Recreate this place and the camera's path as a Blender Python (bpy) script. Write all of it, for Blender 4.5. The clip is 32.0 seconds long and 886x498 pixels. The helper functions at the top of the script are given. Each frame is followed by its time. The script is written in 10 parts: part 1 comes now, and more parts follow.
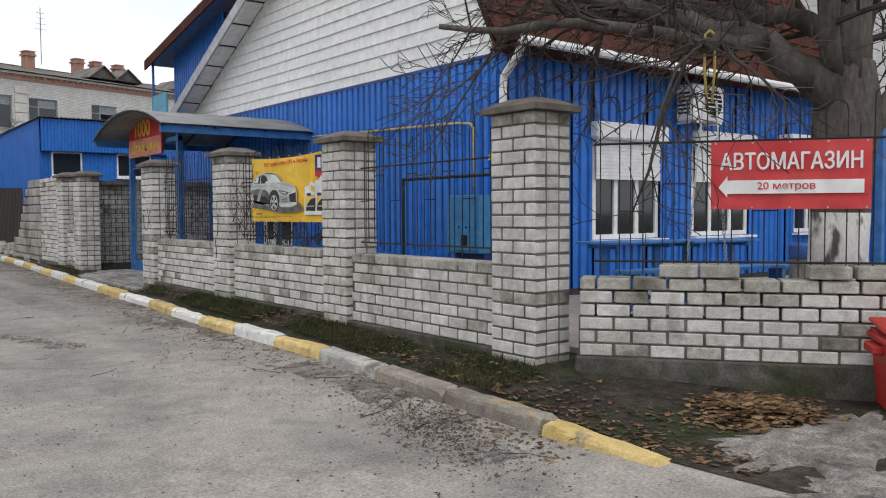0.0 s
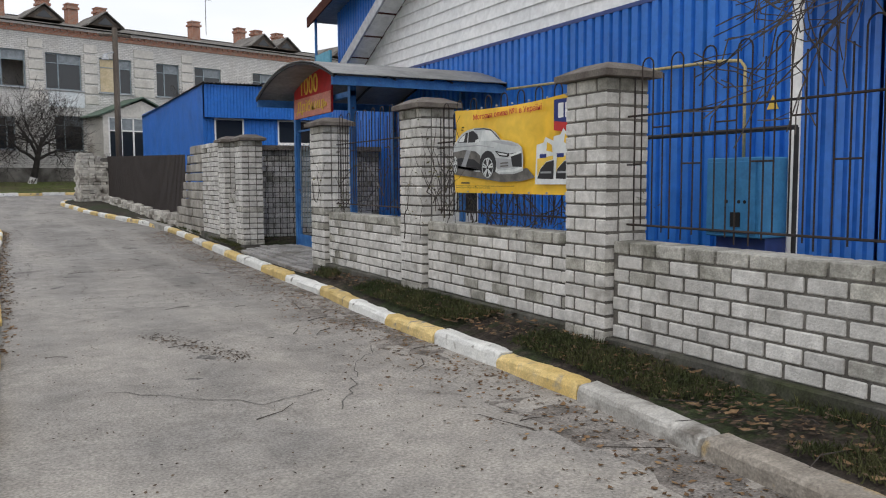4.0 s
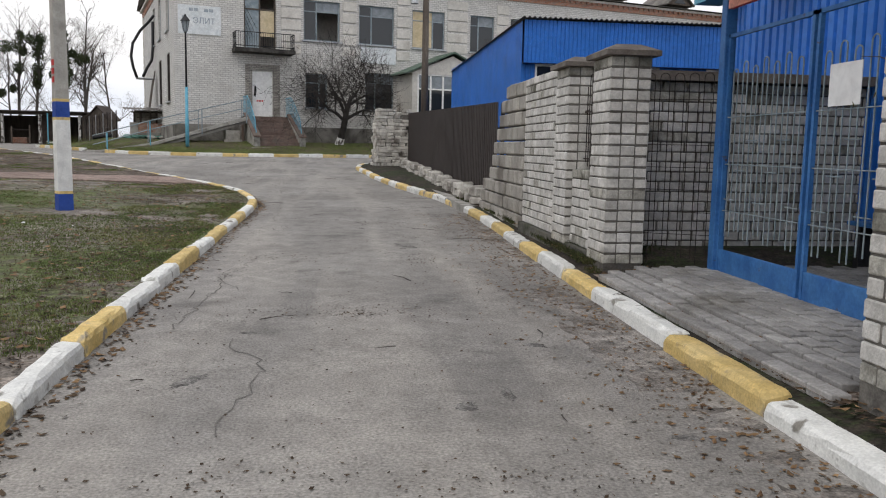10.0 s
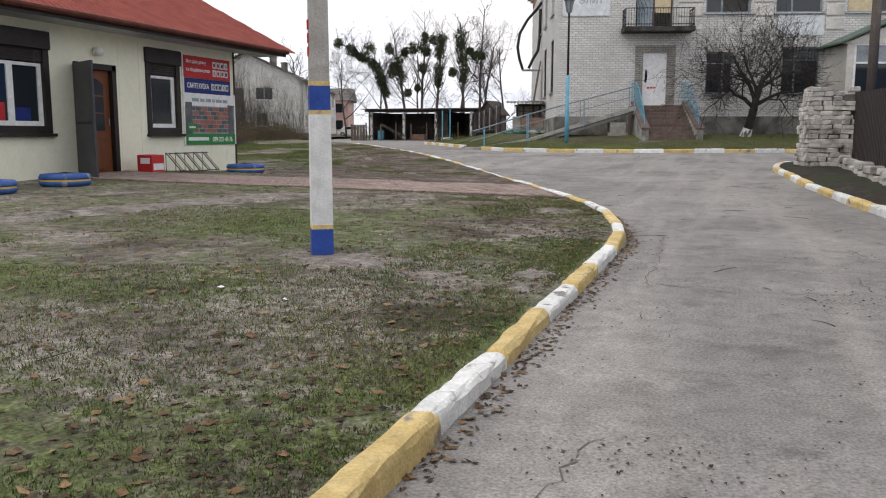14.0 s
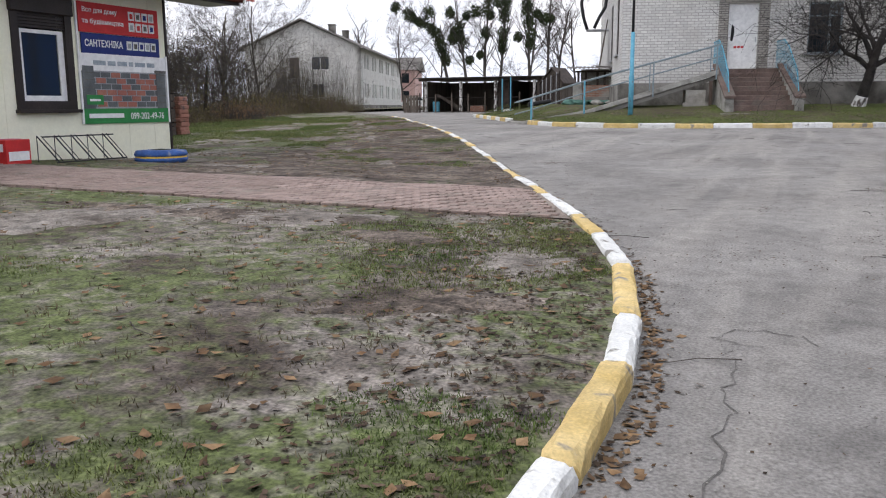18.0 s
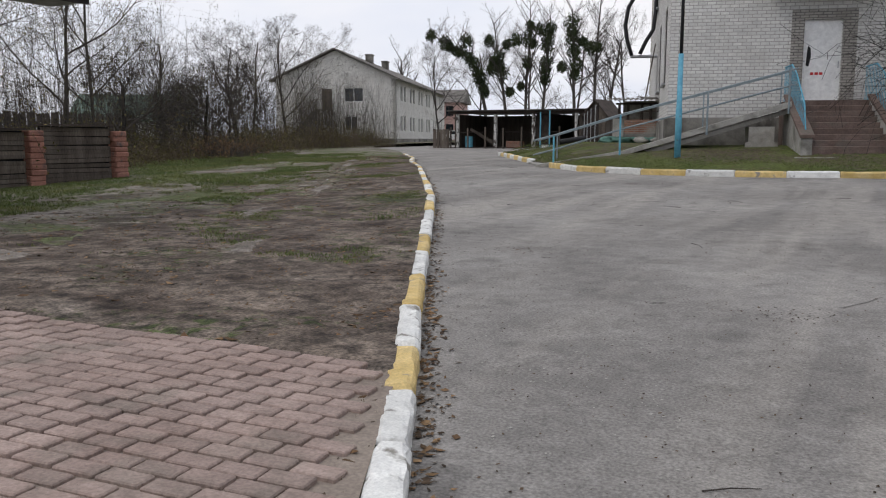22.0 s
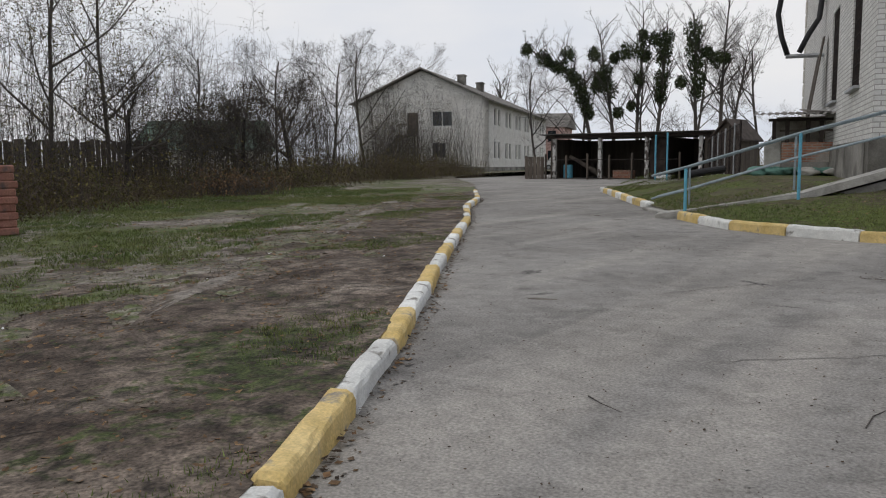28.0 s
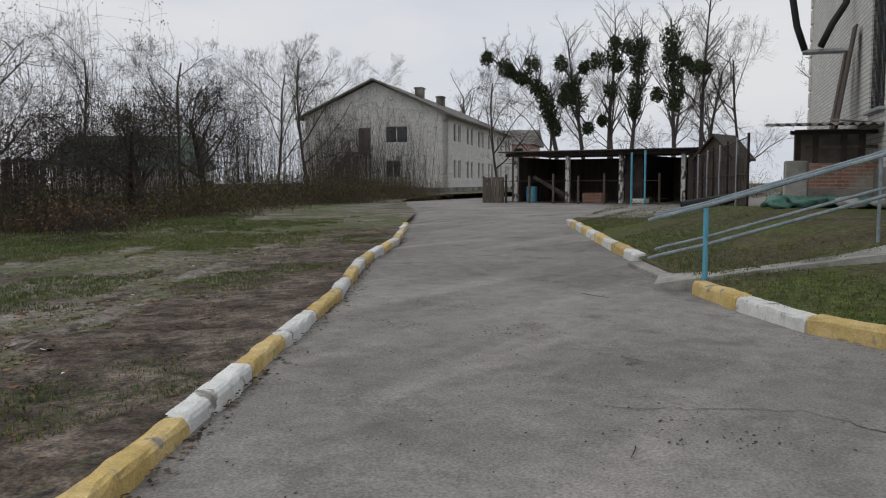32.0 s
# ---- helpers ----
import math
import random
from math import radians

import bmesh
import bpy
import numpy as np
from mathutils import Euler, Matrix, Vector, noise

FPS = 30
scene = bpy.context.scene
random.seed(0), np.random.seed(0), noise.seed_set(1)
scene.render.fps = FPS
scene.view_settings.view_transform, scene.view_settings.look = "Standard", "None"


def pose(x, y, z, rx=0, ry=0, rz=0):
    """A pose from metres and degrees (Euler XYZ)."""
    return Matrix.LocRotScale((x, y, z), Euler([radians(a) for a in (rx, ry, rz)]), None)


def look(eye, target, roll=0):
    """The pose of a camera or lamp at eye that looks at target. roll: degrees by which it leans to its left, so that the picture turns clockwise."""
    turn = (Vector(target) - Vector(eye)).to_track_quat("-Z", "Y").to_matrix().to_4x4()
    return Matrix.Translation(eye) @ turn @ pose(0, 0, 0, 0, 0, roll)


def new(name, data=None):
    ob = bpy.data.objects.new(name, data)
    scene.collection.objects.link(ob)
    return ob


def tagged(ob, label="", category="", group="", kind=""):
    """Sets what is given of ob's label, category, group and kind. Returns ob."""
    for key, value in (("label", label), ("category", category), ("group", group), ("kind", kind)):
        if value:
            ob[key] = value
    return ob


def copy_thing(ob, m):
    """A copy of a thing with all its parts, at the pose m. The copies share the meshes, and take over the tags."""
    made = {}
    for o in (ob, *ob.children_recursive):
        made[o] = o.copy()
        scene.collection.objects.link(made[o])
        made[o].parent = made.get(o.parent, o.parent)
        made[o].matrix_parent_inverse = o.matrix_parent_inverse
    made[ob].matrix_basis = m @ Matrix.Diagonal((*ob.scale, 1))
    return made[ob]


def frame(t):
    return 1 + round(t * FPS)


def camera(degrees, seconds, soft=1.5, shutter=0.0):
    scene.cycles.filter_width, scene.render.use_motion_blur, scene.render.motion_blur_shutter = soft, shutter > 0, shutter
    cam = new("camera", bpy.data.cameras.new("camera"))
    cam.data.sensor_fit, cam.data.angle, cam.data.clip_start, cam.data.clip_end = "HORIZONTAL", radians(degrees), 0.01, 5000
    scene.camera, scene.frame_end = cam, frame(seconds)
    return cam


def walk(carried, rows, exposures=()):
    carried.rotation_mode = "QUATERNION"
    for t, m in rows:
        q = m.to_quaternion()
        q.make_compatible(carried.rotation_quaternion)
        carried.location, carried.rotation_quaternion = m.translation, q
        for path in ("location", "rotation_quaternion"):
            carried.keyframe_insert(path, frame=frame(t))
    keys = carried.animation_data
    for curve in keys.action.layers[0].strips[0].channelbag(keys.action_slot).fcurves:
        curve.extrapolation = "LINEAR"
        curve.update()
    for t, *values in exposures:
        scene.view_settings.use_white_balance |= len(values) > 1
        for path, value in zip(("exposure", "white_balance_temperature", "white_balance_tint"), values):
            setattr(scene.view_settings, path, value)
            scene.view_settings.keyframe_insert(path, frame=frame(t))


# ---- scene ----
cam = camera(56.7, 32.0, soft=1.1)
METRES, EYE, TILT, LEAN, TURN = 43.95, 1.275, 0.0, 0.0, -37.9
ROWS = [
    (0.0, 0.0, 0.0, 0.0, -0.01, -2.6, 0.32),
    (0.5, -0.0015, 0.0075, -0.0001, 2.03, -2.74, 0.38),
    (1.0, -0.004, 0.0143, 0.0003, 3.39, -2.39, 0.02),
    (1.5, -0.0091, 0.0187, 0.001, 4.72, -2.4, -0.24),
    (2.0, -0.0115, 0.0248, 0.0003, 7.19, -2.89, -0.17),
    (2.5, -0.0129, 0.0324, 0.0006, 8.91, -3.5, -0.07),
    (4.5, -0.0294, 0.0665, -0.0005, 10.56, -4.99, 0.2),
    (5.0, -0.0333, 0.0785, -0.0017, 11.72, -5.2, -0.17),
    (5.5, -0.0376, 0.089, -0.0023, 12.7, -5.72, -0.27),
    (6.0, -0.0429, 0.1012, -0.0029, 14.37, -5.77, -0.38),
    (6.5, -0.0489, 0.1143, -0.0029, 16.78, -5.15, -0.29),
    (7.0, -0.0561, 0.1267, -0.0024, 19.23, -5.15, -0.44),
    (7.5, -0.063, 0.1401, -0.0021, 22.34, -5.59, -0.67),
    (8.0, -0.071, 0.1522, -0.0022, 25.15, -5.96, -0.84),
    (8.5, -0.0784, 0.1669, -0.0018, 26.82, -6.3, -0.82),
    (9.0, -0.0869, 0.1794, -0.0024, 27.8, -6.67, -1.03),
    (9.5, -0.0947, 0.1939, -0.0025, 28.99, -6.88, -1.21),
    (10.0, -0.1049, 0.207, -0.0024, 30.93, -7.01, -1.15),
    (10.5, -0.1138, 0.2192, -0.0023, 32.95, -6.89, -1.02),
    (11.0, -0.1241, 0.232, -0.0019, 35.92, -7.05, -1.02),
    (11.5, -0.1343, 0.2443, -0.0021, 39.42, -7.58, -0.9),
    (12.0, -0.1454, 0.2561, -0.0018, 43.74, -7.71, -0.62),
    (12.5, -0.1576, 0.2672, -0.0016, 47.64, -8.19, -0.49),
    (13.0, -0.1686, 0.2796, -0.0012, 50.47, -8.33, -0.33),
    (13.5, -0.1799, 0.2917, -0.0009, 52.5, -8.25, -0.27),
    (14.0, -0.1903, 0.3045, -0.0001, 57.66, -7.88, -0.05),
    (14.5, -0.2016, 0.3163, 0.0004, 65.87, -7.98, -0.24),
    (16.5, -0.2451, 0.3678, 0.0002, 66.76, -9.37, 0.03),
    (17.0, -0.2567, 0.3803, 0.0003, 64.85, -9.81, 0.08),
    (17.5, -0.2695, 0.3931, 0.0004, 63.79, -9.91, 0.1),
    (18.0, -0.282, 0.4059, 0.001, 63.28, -9.87, 0.31),
    (18.5, -0.2947, 0.4181, 0.0013, 63.24, -9.69, 0.53),
    (19.0, -0.3074, 0.4311, 0.002, 62.63, -9.11, 0.28),
    (19.5, -0.3186, 0.444, 0.0028, 62.35, -8.29, 0.16),
    (20.0, -0.331, 0.4565, 0.0034, 62.85, -7.69, -0.05),
    (20.5, -0.3431, 0.4684, 0.0038, 63.99, -7.1, -0.28),
    (21.0, -0.3572, 0.479, 0.0044, 65.31, -6.58, -0.23),
    (21.5, -0.37, 0.4899, 0.005, 66.45, -6.75, -0.02),
    (22.0, -0.3847, 0.4998, 0.0048, 67.2, -7.64, -0.08),
    (22.5, -0.3985, 0.511, 0.0053, 68.18, -8.55, 0.13),
    (23.0, -0.4138, 0.5193, 0.0051, 69.42, -9.16, 0.27),
    (23.5, -0.4286, 0.5288, 0.0057, 70.19, -9.07, 0.54),
    (24.0, -0.4444, 0.5368, 0.0059, 70.93, -8.6, 0.48),
    (24.5, -0.4595, 0.5453, 0.0063, 71.66, -7.8, 0.34),
    (25.0, -0.4751, 0.5526, 0.0067, 72.53, -7.04, 0.05),
    (25.5, -0.4902, 0.5606, 0.0071, 73.65, -6.3, -0.27),
    (27.5, -0.5532, 0.59, 0.0079, 74.37, -6.12, 0.2),
    (28.0, -0.5686, 0.5979, 0.0084, 74.65, -5.8, 0.19),
    (28.5, -0.5856, 0.6059, 0.0089, 74.42, -5.59, -0.05),
    (29.0, -0.602, 0.6138, 0.0098, 73.84, -5.44, 0.1),
    (29.5, -0.6195, 0.6209, 0.0104, 73.19, -5.37, 0.14),
    (30.0, -0.636, 0.6295, 0.011, 73.14, -5.18, 0.36),
    (30.5, -0.6531, 0.637, 0.0115, 73.29, -4.86, 0.63),
    (31.0, -0.6685, 0.6461, 0.0126, 72.93, -4.76, 0.76),
    (31.5, -0.6856, 0.6551, 0.0125, 72.66, -4.85, 0.44),
    (32.0, -0.7023, 0.6656, 0.0132, 72.62, -4.59, 0.09),
]
walk(cam, [(t, pose(0, 0, EYE, TILT, LEAN, TURN) @ pose(METRES * x, METRES * y, METRES * z, 90 + pitch, roll, yaw)) for t, x, y, z, yaw, pitch, roll in ROWS],
     exposures=[(0, 0.24, 6600, 11), (3, 0.22, 6600, 11), (5, 0.15, 6600, 11), (6, 0.22, 6600, 11), (8, 0.2, 6550, 11), (10, 0.18, 6680, 11.8), (12, 0.06, 6820, 12.5), (13, 0.2, 6740, 13), (14, 0.33, 6650, 13.5), (16, 0.5, 6450, 14.5), (18.5, 0.48, 6380, 14.5), (20, 0.4, 6420, 13.9), (22, -0.02, 6510, 13.2), (24, 0.2, 6560, 12.5), (26, -0.04, 6580, 11.7), (28, -0.22, 6600, 11), (30, -0.3, 6580, 10.8), (31, -0.48, 6560, 10.6), (32, -0.36, 6550, 10.5)])

# ---- sky, sun and exposure ----
world = bpy.data.worlds.new("overcast_sky")
scene.world = world
world.use_nodes = True
wn, wl = world.node_tree.nodes, world.node_tree.links
wn.clear()
w_out = wn.new("ShaderNodeOutputWorld")
sky = wn.new("ShaderNodeTexSky")
sky.sky_type, sky.sun_disc = "NISHITA", False
sky.sun_elevation, sky.sun_rotation, sky.dust_density = radians(55), radians(211), 4.0
bg_sky, bg_cloud, w_mix = wn.new("ShaderNodeBackground"), wn.new("ShaderNodeBackground"), wn.new("ShaderNodeMixShader")
bg_sky.inputs["Strength"].default_value = 0.1
w_noise, w_ramp, w_tc, w_map = wn.new("ShaderNodeTexNoise"), wn.new("ShaderNodeValToRGB"), wn.new("ShaderNodeTexCoord"), wn.new("ShaderNodeMapping")
w_map.inputs["Scale"].default_value = (1.2, 1.2, 4.0)
w_noise.inputs["Scale"].default_value, w_noise.inputs["Detail"].default_value = 1.6, 5
w_ramp.color_ramp.elements[0].position, w_ramp.color_ramp.elements[1].position = 0.32, 0.66
w_ramp.color_ramp.elements[0].color = (0.74, 0.81, 0.93, 1)
w_ramp.color_ramp.elements[1].color = (0.97, 0.98, 1.0, 1)
bg_cloud.inputs["Strength"].default_value = 1.05
w_mix.inputs[0].default_value = 0.9
wl.new(w_tc.outputs["Generated"], w_map.inputs["Vector"])
wl.new(w_map.outputs["Vector"], w_noise.inputs["Vector"])
wl.new(w_noise.outputs["Fac"], w_ramp.inputs["Fac"])
wl.new(w_ramp.outputs["Color"], bg_cloud.inputs["Color"])
wl.new(sky.outputs["Color"], bg_sky.inputs["Color"])
wl.new(bg_sky.outputs[0], w_mix.inputs[1])
wl.new(bg_cloud.outputs[0], w_mix.inputs[2])
wl.new(w_mix.outputs[0], w_out.inputs["Surface"])
sun_data = bpy.data.lights.new("sun", "SUN")
sun_data.energy, sun_data.angle, sun_data.color = 0.5, radians(25), (1.0, 0.97, 0.92)
sun = new("sun", sun_data)
sun.matrix_world = look((0, 0, 60), (22, 36, 0))

# ---- materials ----
def material(name, c1, c2=None, rough=0.8, metal=0.0, scale=2.0, fine=40.0, fine_amt=0.25, stain=None, stain_scale=0.6, stain_lo=0.5, stain_hi=0.7,
             bump=0.15, bump_scale=60.0, vary=0.0, island=0.0, stretch=(1, 1, 1), brick=None, mortar=(0.3, 0.29, 0.27), spec=0.3, mid=7.0, mid_amt=0.12, green=None, dust=None, streak=None):
    """A procedural surface in world-size units: two colours by coarse noise, grain, stains of their own shape, and fine relief."""
    m = bpy.data.materials.new(name)
    m.use_nodes = True
    n, l = m.node_tree.nodes, m.node_tree.links
    p = n["Principled BSDF"]
    p.inputs["Roughness"].default_value, p.inputs["Metallic"].default_value = rough, metal
    p.inputs["Specular IOR Level"].default_value = spec
    geo = n.new("ShaderNodeNewGeometry")
    mp = n.new("ShaderNodeMapping")
    mp.inputs["Scale"].default_value = stretch
    l.new(geo.outputs["Position"], mp.inputs["Vector"])

    def noise_of(s, detail=4, dist=0.0):
        t = n.new("ShaderNodeTexNoise")
        t.inputs["Scale"].default_value, t.inputs["Detail"].default_value, t.inputs["Distortion"].default_value = s, detail, dist
        l.new(mp.outputs["Vector"], t.inputs["Vector"])
        return t.outputs["Fac"]

    def ramp_of(fac, lo, hi):
        r = n.new("ShaderNodeMapRange")
        r.inputs["From Min"].default_value, r.inputs["From Max"].default_value = lo, hi
        l.new(fac, r.inputs["Value"])
        return r.outputs["Result"]

    def mix_of(fac, a, b, mode="MIX"):
        x = n.new("ShaderNodeMix")
        x.data_type, x.blend_type = "RGBA", mode
        for slot, v in (("Factor", fac), ("A", a), ("B", b)):
            sock = next(s for s in x.inputs if s.name == slot and s.type == ("VALUE" if slot == "Factor" else "RGBA"))
            if isinstance(v, bpy.types.NodeSocket):
                l.new(v, sock)
            elif slot == "Factor":
                sock.default_value = v
            else:
                sock.default_value = (*v[:3], 1)
        return next(s for s in x.outputs if s.type == "RGBA")

    col = mix_of(ramp_of(noise_of(scale), 0.35, 0.65), c1, c2 or c1)
    height = noise_of(bump_scale, 3)
    if brick:
        tc, sep, add, comb = n.new("ShaderNodeTexCoord"), n.new("ShaderNodeSeparateXYZ"), n.new("ShaderNodeMath"), n.new("ShaderNodeCombineXYZ")
        l.new(tc.outputs["Object"], sep.inputs[0])
        l.new(sep.outputs["X"], add.inputs[0])
        l.new(sep.outputs["Y"], add.inputs[1])
        l.new(add.outputs[0], comb.inputs["X"])
        l.new(sep.outputs["Z"], comb.inputs["Y"])
        b = n.new("ShaderNodeTexBrick")
        b.inputs["Scale"].default_value, b.inputs["Brick Width"].default_value, b.inputs["Row Height"].default_value = 1.0, brick[0], brick[1]
        b.inputs["Mortar Size"].default_value, b.inputs["Mortar Smooth"].default_value, b.inputs["Bias"].default_value = brick[2], 0.3, 0.0
        b.inputs["Color1"].default_value, b.inputs["Color2"].default_value = (0.88, 0.88, 0.88, 1), (1.06, 1.06, 1.05, 1)
        l.new(comb.outputs[0], b.inputs["Vector"])
        b.inputs["Mortar"].default_value = (1, 1, 1, 1)
        col = mix_of(1.0, col, b.outputs["Color"], "MULTIPLY")
        col = mix_of(b.outputs["Fac"], col, mortar)
        sub = n.new("ShaderNodeMath")
        sub.operation = "MULTIPLY_ADD"
        sub.inputs[1].default_value = -2.0
        l.new(b.outputs["Fac"], sub.inputs[0])
        l.new(height, sub.inputs[2])
        height = sub.outputs[0]
    if stain:
        col = mix_of(ramp_of(noise_of(stain_scale, 9, 0.4), stain_lo, stain_hi), col, stain)
    if green:
        patchy, tufts, both = noise_of(green[3], 8, 0.5), noise_of(green[4], 6, 0.8), n.new("ShaderNodeMath")
        both.operation = "MULTIPLY_ADD"
        both.inputs[1].default_value = 0.75
        l.new(tufts, both.inputs[0])
        l.new(patchy, both.inputs[2])
        col = mix_of(ramp_of(both.outputs[0], green[5], green[6]), col, green[:3])
    if streak:
        # paler wheel tracks drawn out along the road
        sm, sn, weak = n.new("ShaderNodeMapping"), n.new("ShaderNodeTexNoise"), n.new("ShaderNodeMath")
        sm.inputs["Scale"].default_value = (1.5, 0.16, 1.0)
        sn.inputs["Scale"].default_value, sn.inputs["Detail"].default_value, sn.inputs["Distortion"].default_value = 1.0, 8, 0.6
        l.new(geo.outputs["Position"], sm.inputs["Vector"])
        l.new(sm.outputs["Vector"], sn.inputs["Vector"])
        weak.operation, weak.use_clamp = "MULTIPLY", True
        weak.inputs[1].default_value = 0.6
        l.new(ramp_of(sn.outputs["Fac"], 0.46, 0.68), weak.inputs[0])
        col = mix_of(weak.outputs[0], col, streak)
    if dust:
        # sandy dust that thins out along the road
        sep_y = n.new("ShaderNodeSeparateXYZ")
        l.new(geo.outputs["Position"], sep_y.inputs[0])
        thin = n.new("ShaderNodeMath")
        thin.operation, thin.use_clamp = "MULTIPLY", True
        l.new(ramp_of(sep_y.outputs["Y"], dust[3], dust[4]), thin.inputs[0])
        l.new(ramp_of(noise_of(0.9, 7, 0.3), 0.3, 0.6), thin.inputs[1])
        col = mix_of(thin.outputs[0], col, dust[:3])
    grain = n.new("ShaderNodeMapRange")
    grain.inputs["From Min"].default_value, grain.inputs["From Max"].default_value = 0.25, 0.75
    grain.inputs["To Min"].default_value, grain.inputs["To Max"].default_value = 1 - fine_amt, 1 + fine_amt
    l.new(noise_of(fine, 5), grain.inputs["Value"])
    col = mix_of(1.0, col, grain.outputs["Result"], "MULTIPLY")
    blot = n.new("ShaderNodeMapRange")
    blot.inputs["From Min"].default_value, blot.inputs["From Max"].default_value = 0.3, 0.7
    blot.inputs["To Min"].default_value, blot.inputs["To Max"].default_value = 1 - mid_amt, 1 + mid_amt
    l.new(noise_of(mid, 6, 0.6), blot.inputs["Value"])
    col = mix_of(1.0, col, blot.outputs["Result"], "MULTIPLY")
    if vary or island:
        r = n.new("ShaderNodeObjectInfo").outputs["Random"] if vary else geo.outputs["Random Per Island"]
        amt = vary or island
        v = n.new("ShaderNodeMapRange")
        v.inputs["To Min"].default_value, v.inputs["To Max"].default_value = 1 - amt, 1 + amt
        l.new(r, v.inputs["Value"])
        col = mix_of(1.0, col, v.outputs["Result"], "MULTIPLY")
    l.new(col, p.inputs["Base Color"])
    if bump:
        bp = n.new("ShaderNodeBump")
        bp.inputs["Strength"].default_value, bp.inputs["Distance"].default_value = bump, 0.01
        l.new(height, bp.inputs["Height"])
        l.new(bp.outputs["Normal"], p.inputs["Normal"])
    return m


def glass(name, tint=(0.02, 0.025, 0.03)):
    m = bpy.data.materials.new(name)
    m.use_nodes = True
    p = m.node_tree.nodes["Principled BSDF"]
    p.inputs["Base Color"].default_value, p.inputs["Roughness"].default_value, p.inputs["Specular IOR Level"].default_value = (*tint, 1), 0.06, 0.6
    return m


ASPHALT = material("old_asphalt", (0.197, 0.186, 0.172), (0.288, 0.274, 0.254), 0.92, scale=0.45, fine=62, fine_amt=0.4, mid=5, mid_amt=0.15, stain=(0.12, 0.113, 0.106), stain_scale=1.7, stain_lo=0.56, stain_hi=0.8, bump=0.9, bump_scale=85, dust=(0.385, 0.355, 0.312, 17.0, 1.0), streak=(0.364, 0.34, 0.305))
EARTH = material("trodden_earth", (0.115, 0.095, 0.078), (0.25, 0.222, 0.192), 1.0, scale=1.3, fine=48, fine_amt=0.65, mid=8.0, mid_amt=0.5, stain=(0.07, 0.054, 0.042), stain_scale=0.75, stain_lo=0.53, stain_hi=0.64, bump=1.0, bump_scale=40, green=(0.096, 0.114, 0.043, 0.4, 7.0, 0.79, 1.0))
VERGE = material("dark_verge_soil", (0.022, 0.018, 0.014), (0.055, 0.044, 0.034), 1.0, scale=2.5, fine=55, fine_amt=0.6, mid=12.0, mid_amt=0.5, bump=1.0, bump_scale=40, green=(0.027, 0.036, 0.013, 0.8, 9.0, 0.84, 1.0))
BANK = material("mossy_lawn", (0.070, 0.056, 0.035), (0.10, 0.087, 0.05), 1.0, scale=1.2, fine=55, fine_amt=0.6, mid=11.0, mid_amt=0.5, bump=1.0, bump_scale=40, green=(0.078, 0.098, 0.022, 0.5, 8.0, 0.78, 0.96))
SAND = material("bare_sand", (0.15, 0.13, 0.109), (0.27, 0.243, 0.212), 1.0, scale=1.6, fine=60, fine_amt=0.5, mid=9, mid_amt=0.45, stain=(0.09, 0.073, 0.058), stain_scale=1.6, stain_lo=0.54, stain_hi=0.64, bump=0.9, bump_scale=35)
BRICK = material("silicate_brick", (0.47, 0.456, 0.426), (0.605, 0.59, 0.557), 0.9, scale=4, fine=90, fine_amt=0.14, mid=16, mid_amt=0.15, stain=(0.22, 0.205, 0.178), stain_scale=2.6, stain_lo=0.58, stain_hi=0.8, bump=0.6, bump_scale=60, vary=0.12)
BRICK_DIRTY = material("weathered_silicate_brick", (0.32, 0.31, 0.27), (0.46, 0.445, 0.40), 0.95, scale=3, fine=80, fine_amt=0.25, mid=14, mid_amt=0.25, stain=(0.10, 0.097, 0.075), stain_scale=2.8, stain_lo=0.5, stain_hi=0.7, bump=0.6, bump_scale=60, vary=0.2)
# grey mortar, kept darker so its colour carries the shade of recessed joints
MORTAR = material("grey_mortar", (0.095, 0.088, 0.078), (0.165, 0.155, 0.138), 1.0, fine=60, mid=12, mid_amt=0.3, bump=0.5)
CONCRETE = material("grey_concrete", (0.30, 0.29, 0.265), (0.40, 0.385, 0.35), 0.95, scale=2, fine=60, fine_amt=0.2, stain=(0.12, 0.115, 0.095), stain_scale=1.7, stain_lo=0.52, stain_hi=0.72, bump=0.4, bump_scale=50, vary=0.1)
CAP = material("dark_cap_tile", (0.10, 0.085, 0.075), (0.17, 0.15, 0.13), 0.85, scale=6, fine=70, fine_amt=0.25, bump=0.3)
KERB_WHITE = material("worn_white_paint", (0.66, 0.66, 0.63), (0.76, 0.76, 0.72), 0.8, scale=3, fine=70, fine_amt=0.16, mid=9, mid_amt=0.1, stain=(0.25, 0.235, 0.205), stain_scale=7.0, stain_lo=0.6, stain_hi=0.68, bump=0.7, bump_scale=45, vary=0.14)
KERB_YELLOW = material("worn_yellow_paint", (0.57, 0.41, 0.15), (0.68, 0.52, 0.24), 0.8, scale=3, fine=70, fine_amt=0.2, mid=9, mid_amt=0.14, stain=(0.27, 0.24, 0.20), stain_scale=6.0, stain_lo=0.59, stain_hi=0.68, bump=0.7, bump_scale=45, vary=0.12)
BLUE = material("blue_profiled_sheet", (0.014, 0.138, 0.50), (0.023, 0.166, 0.58), 0.45, scale=1.0, fine=15, fine_amt=0.06, stain=(0.02, 0.11, 0.40), stain_scale=0.9, stain_lo=0.6, stain_hi=0.85, bump=0.03, bump_scale=8, vary=0.07, spec=0.4)
BLUE_DARK = material("dark_blue_sheet", (0.012, 0.035, 0.17), (0.02, 0.05, 0.21), 0.45, scale=1.0, fine=15, fine_amt=0.08, bump=0.03, spec=0.5)
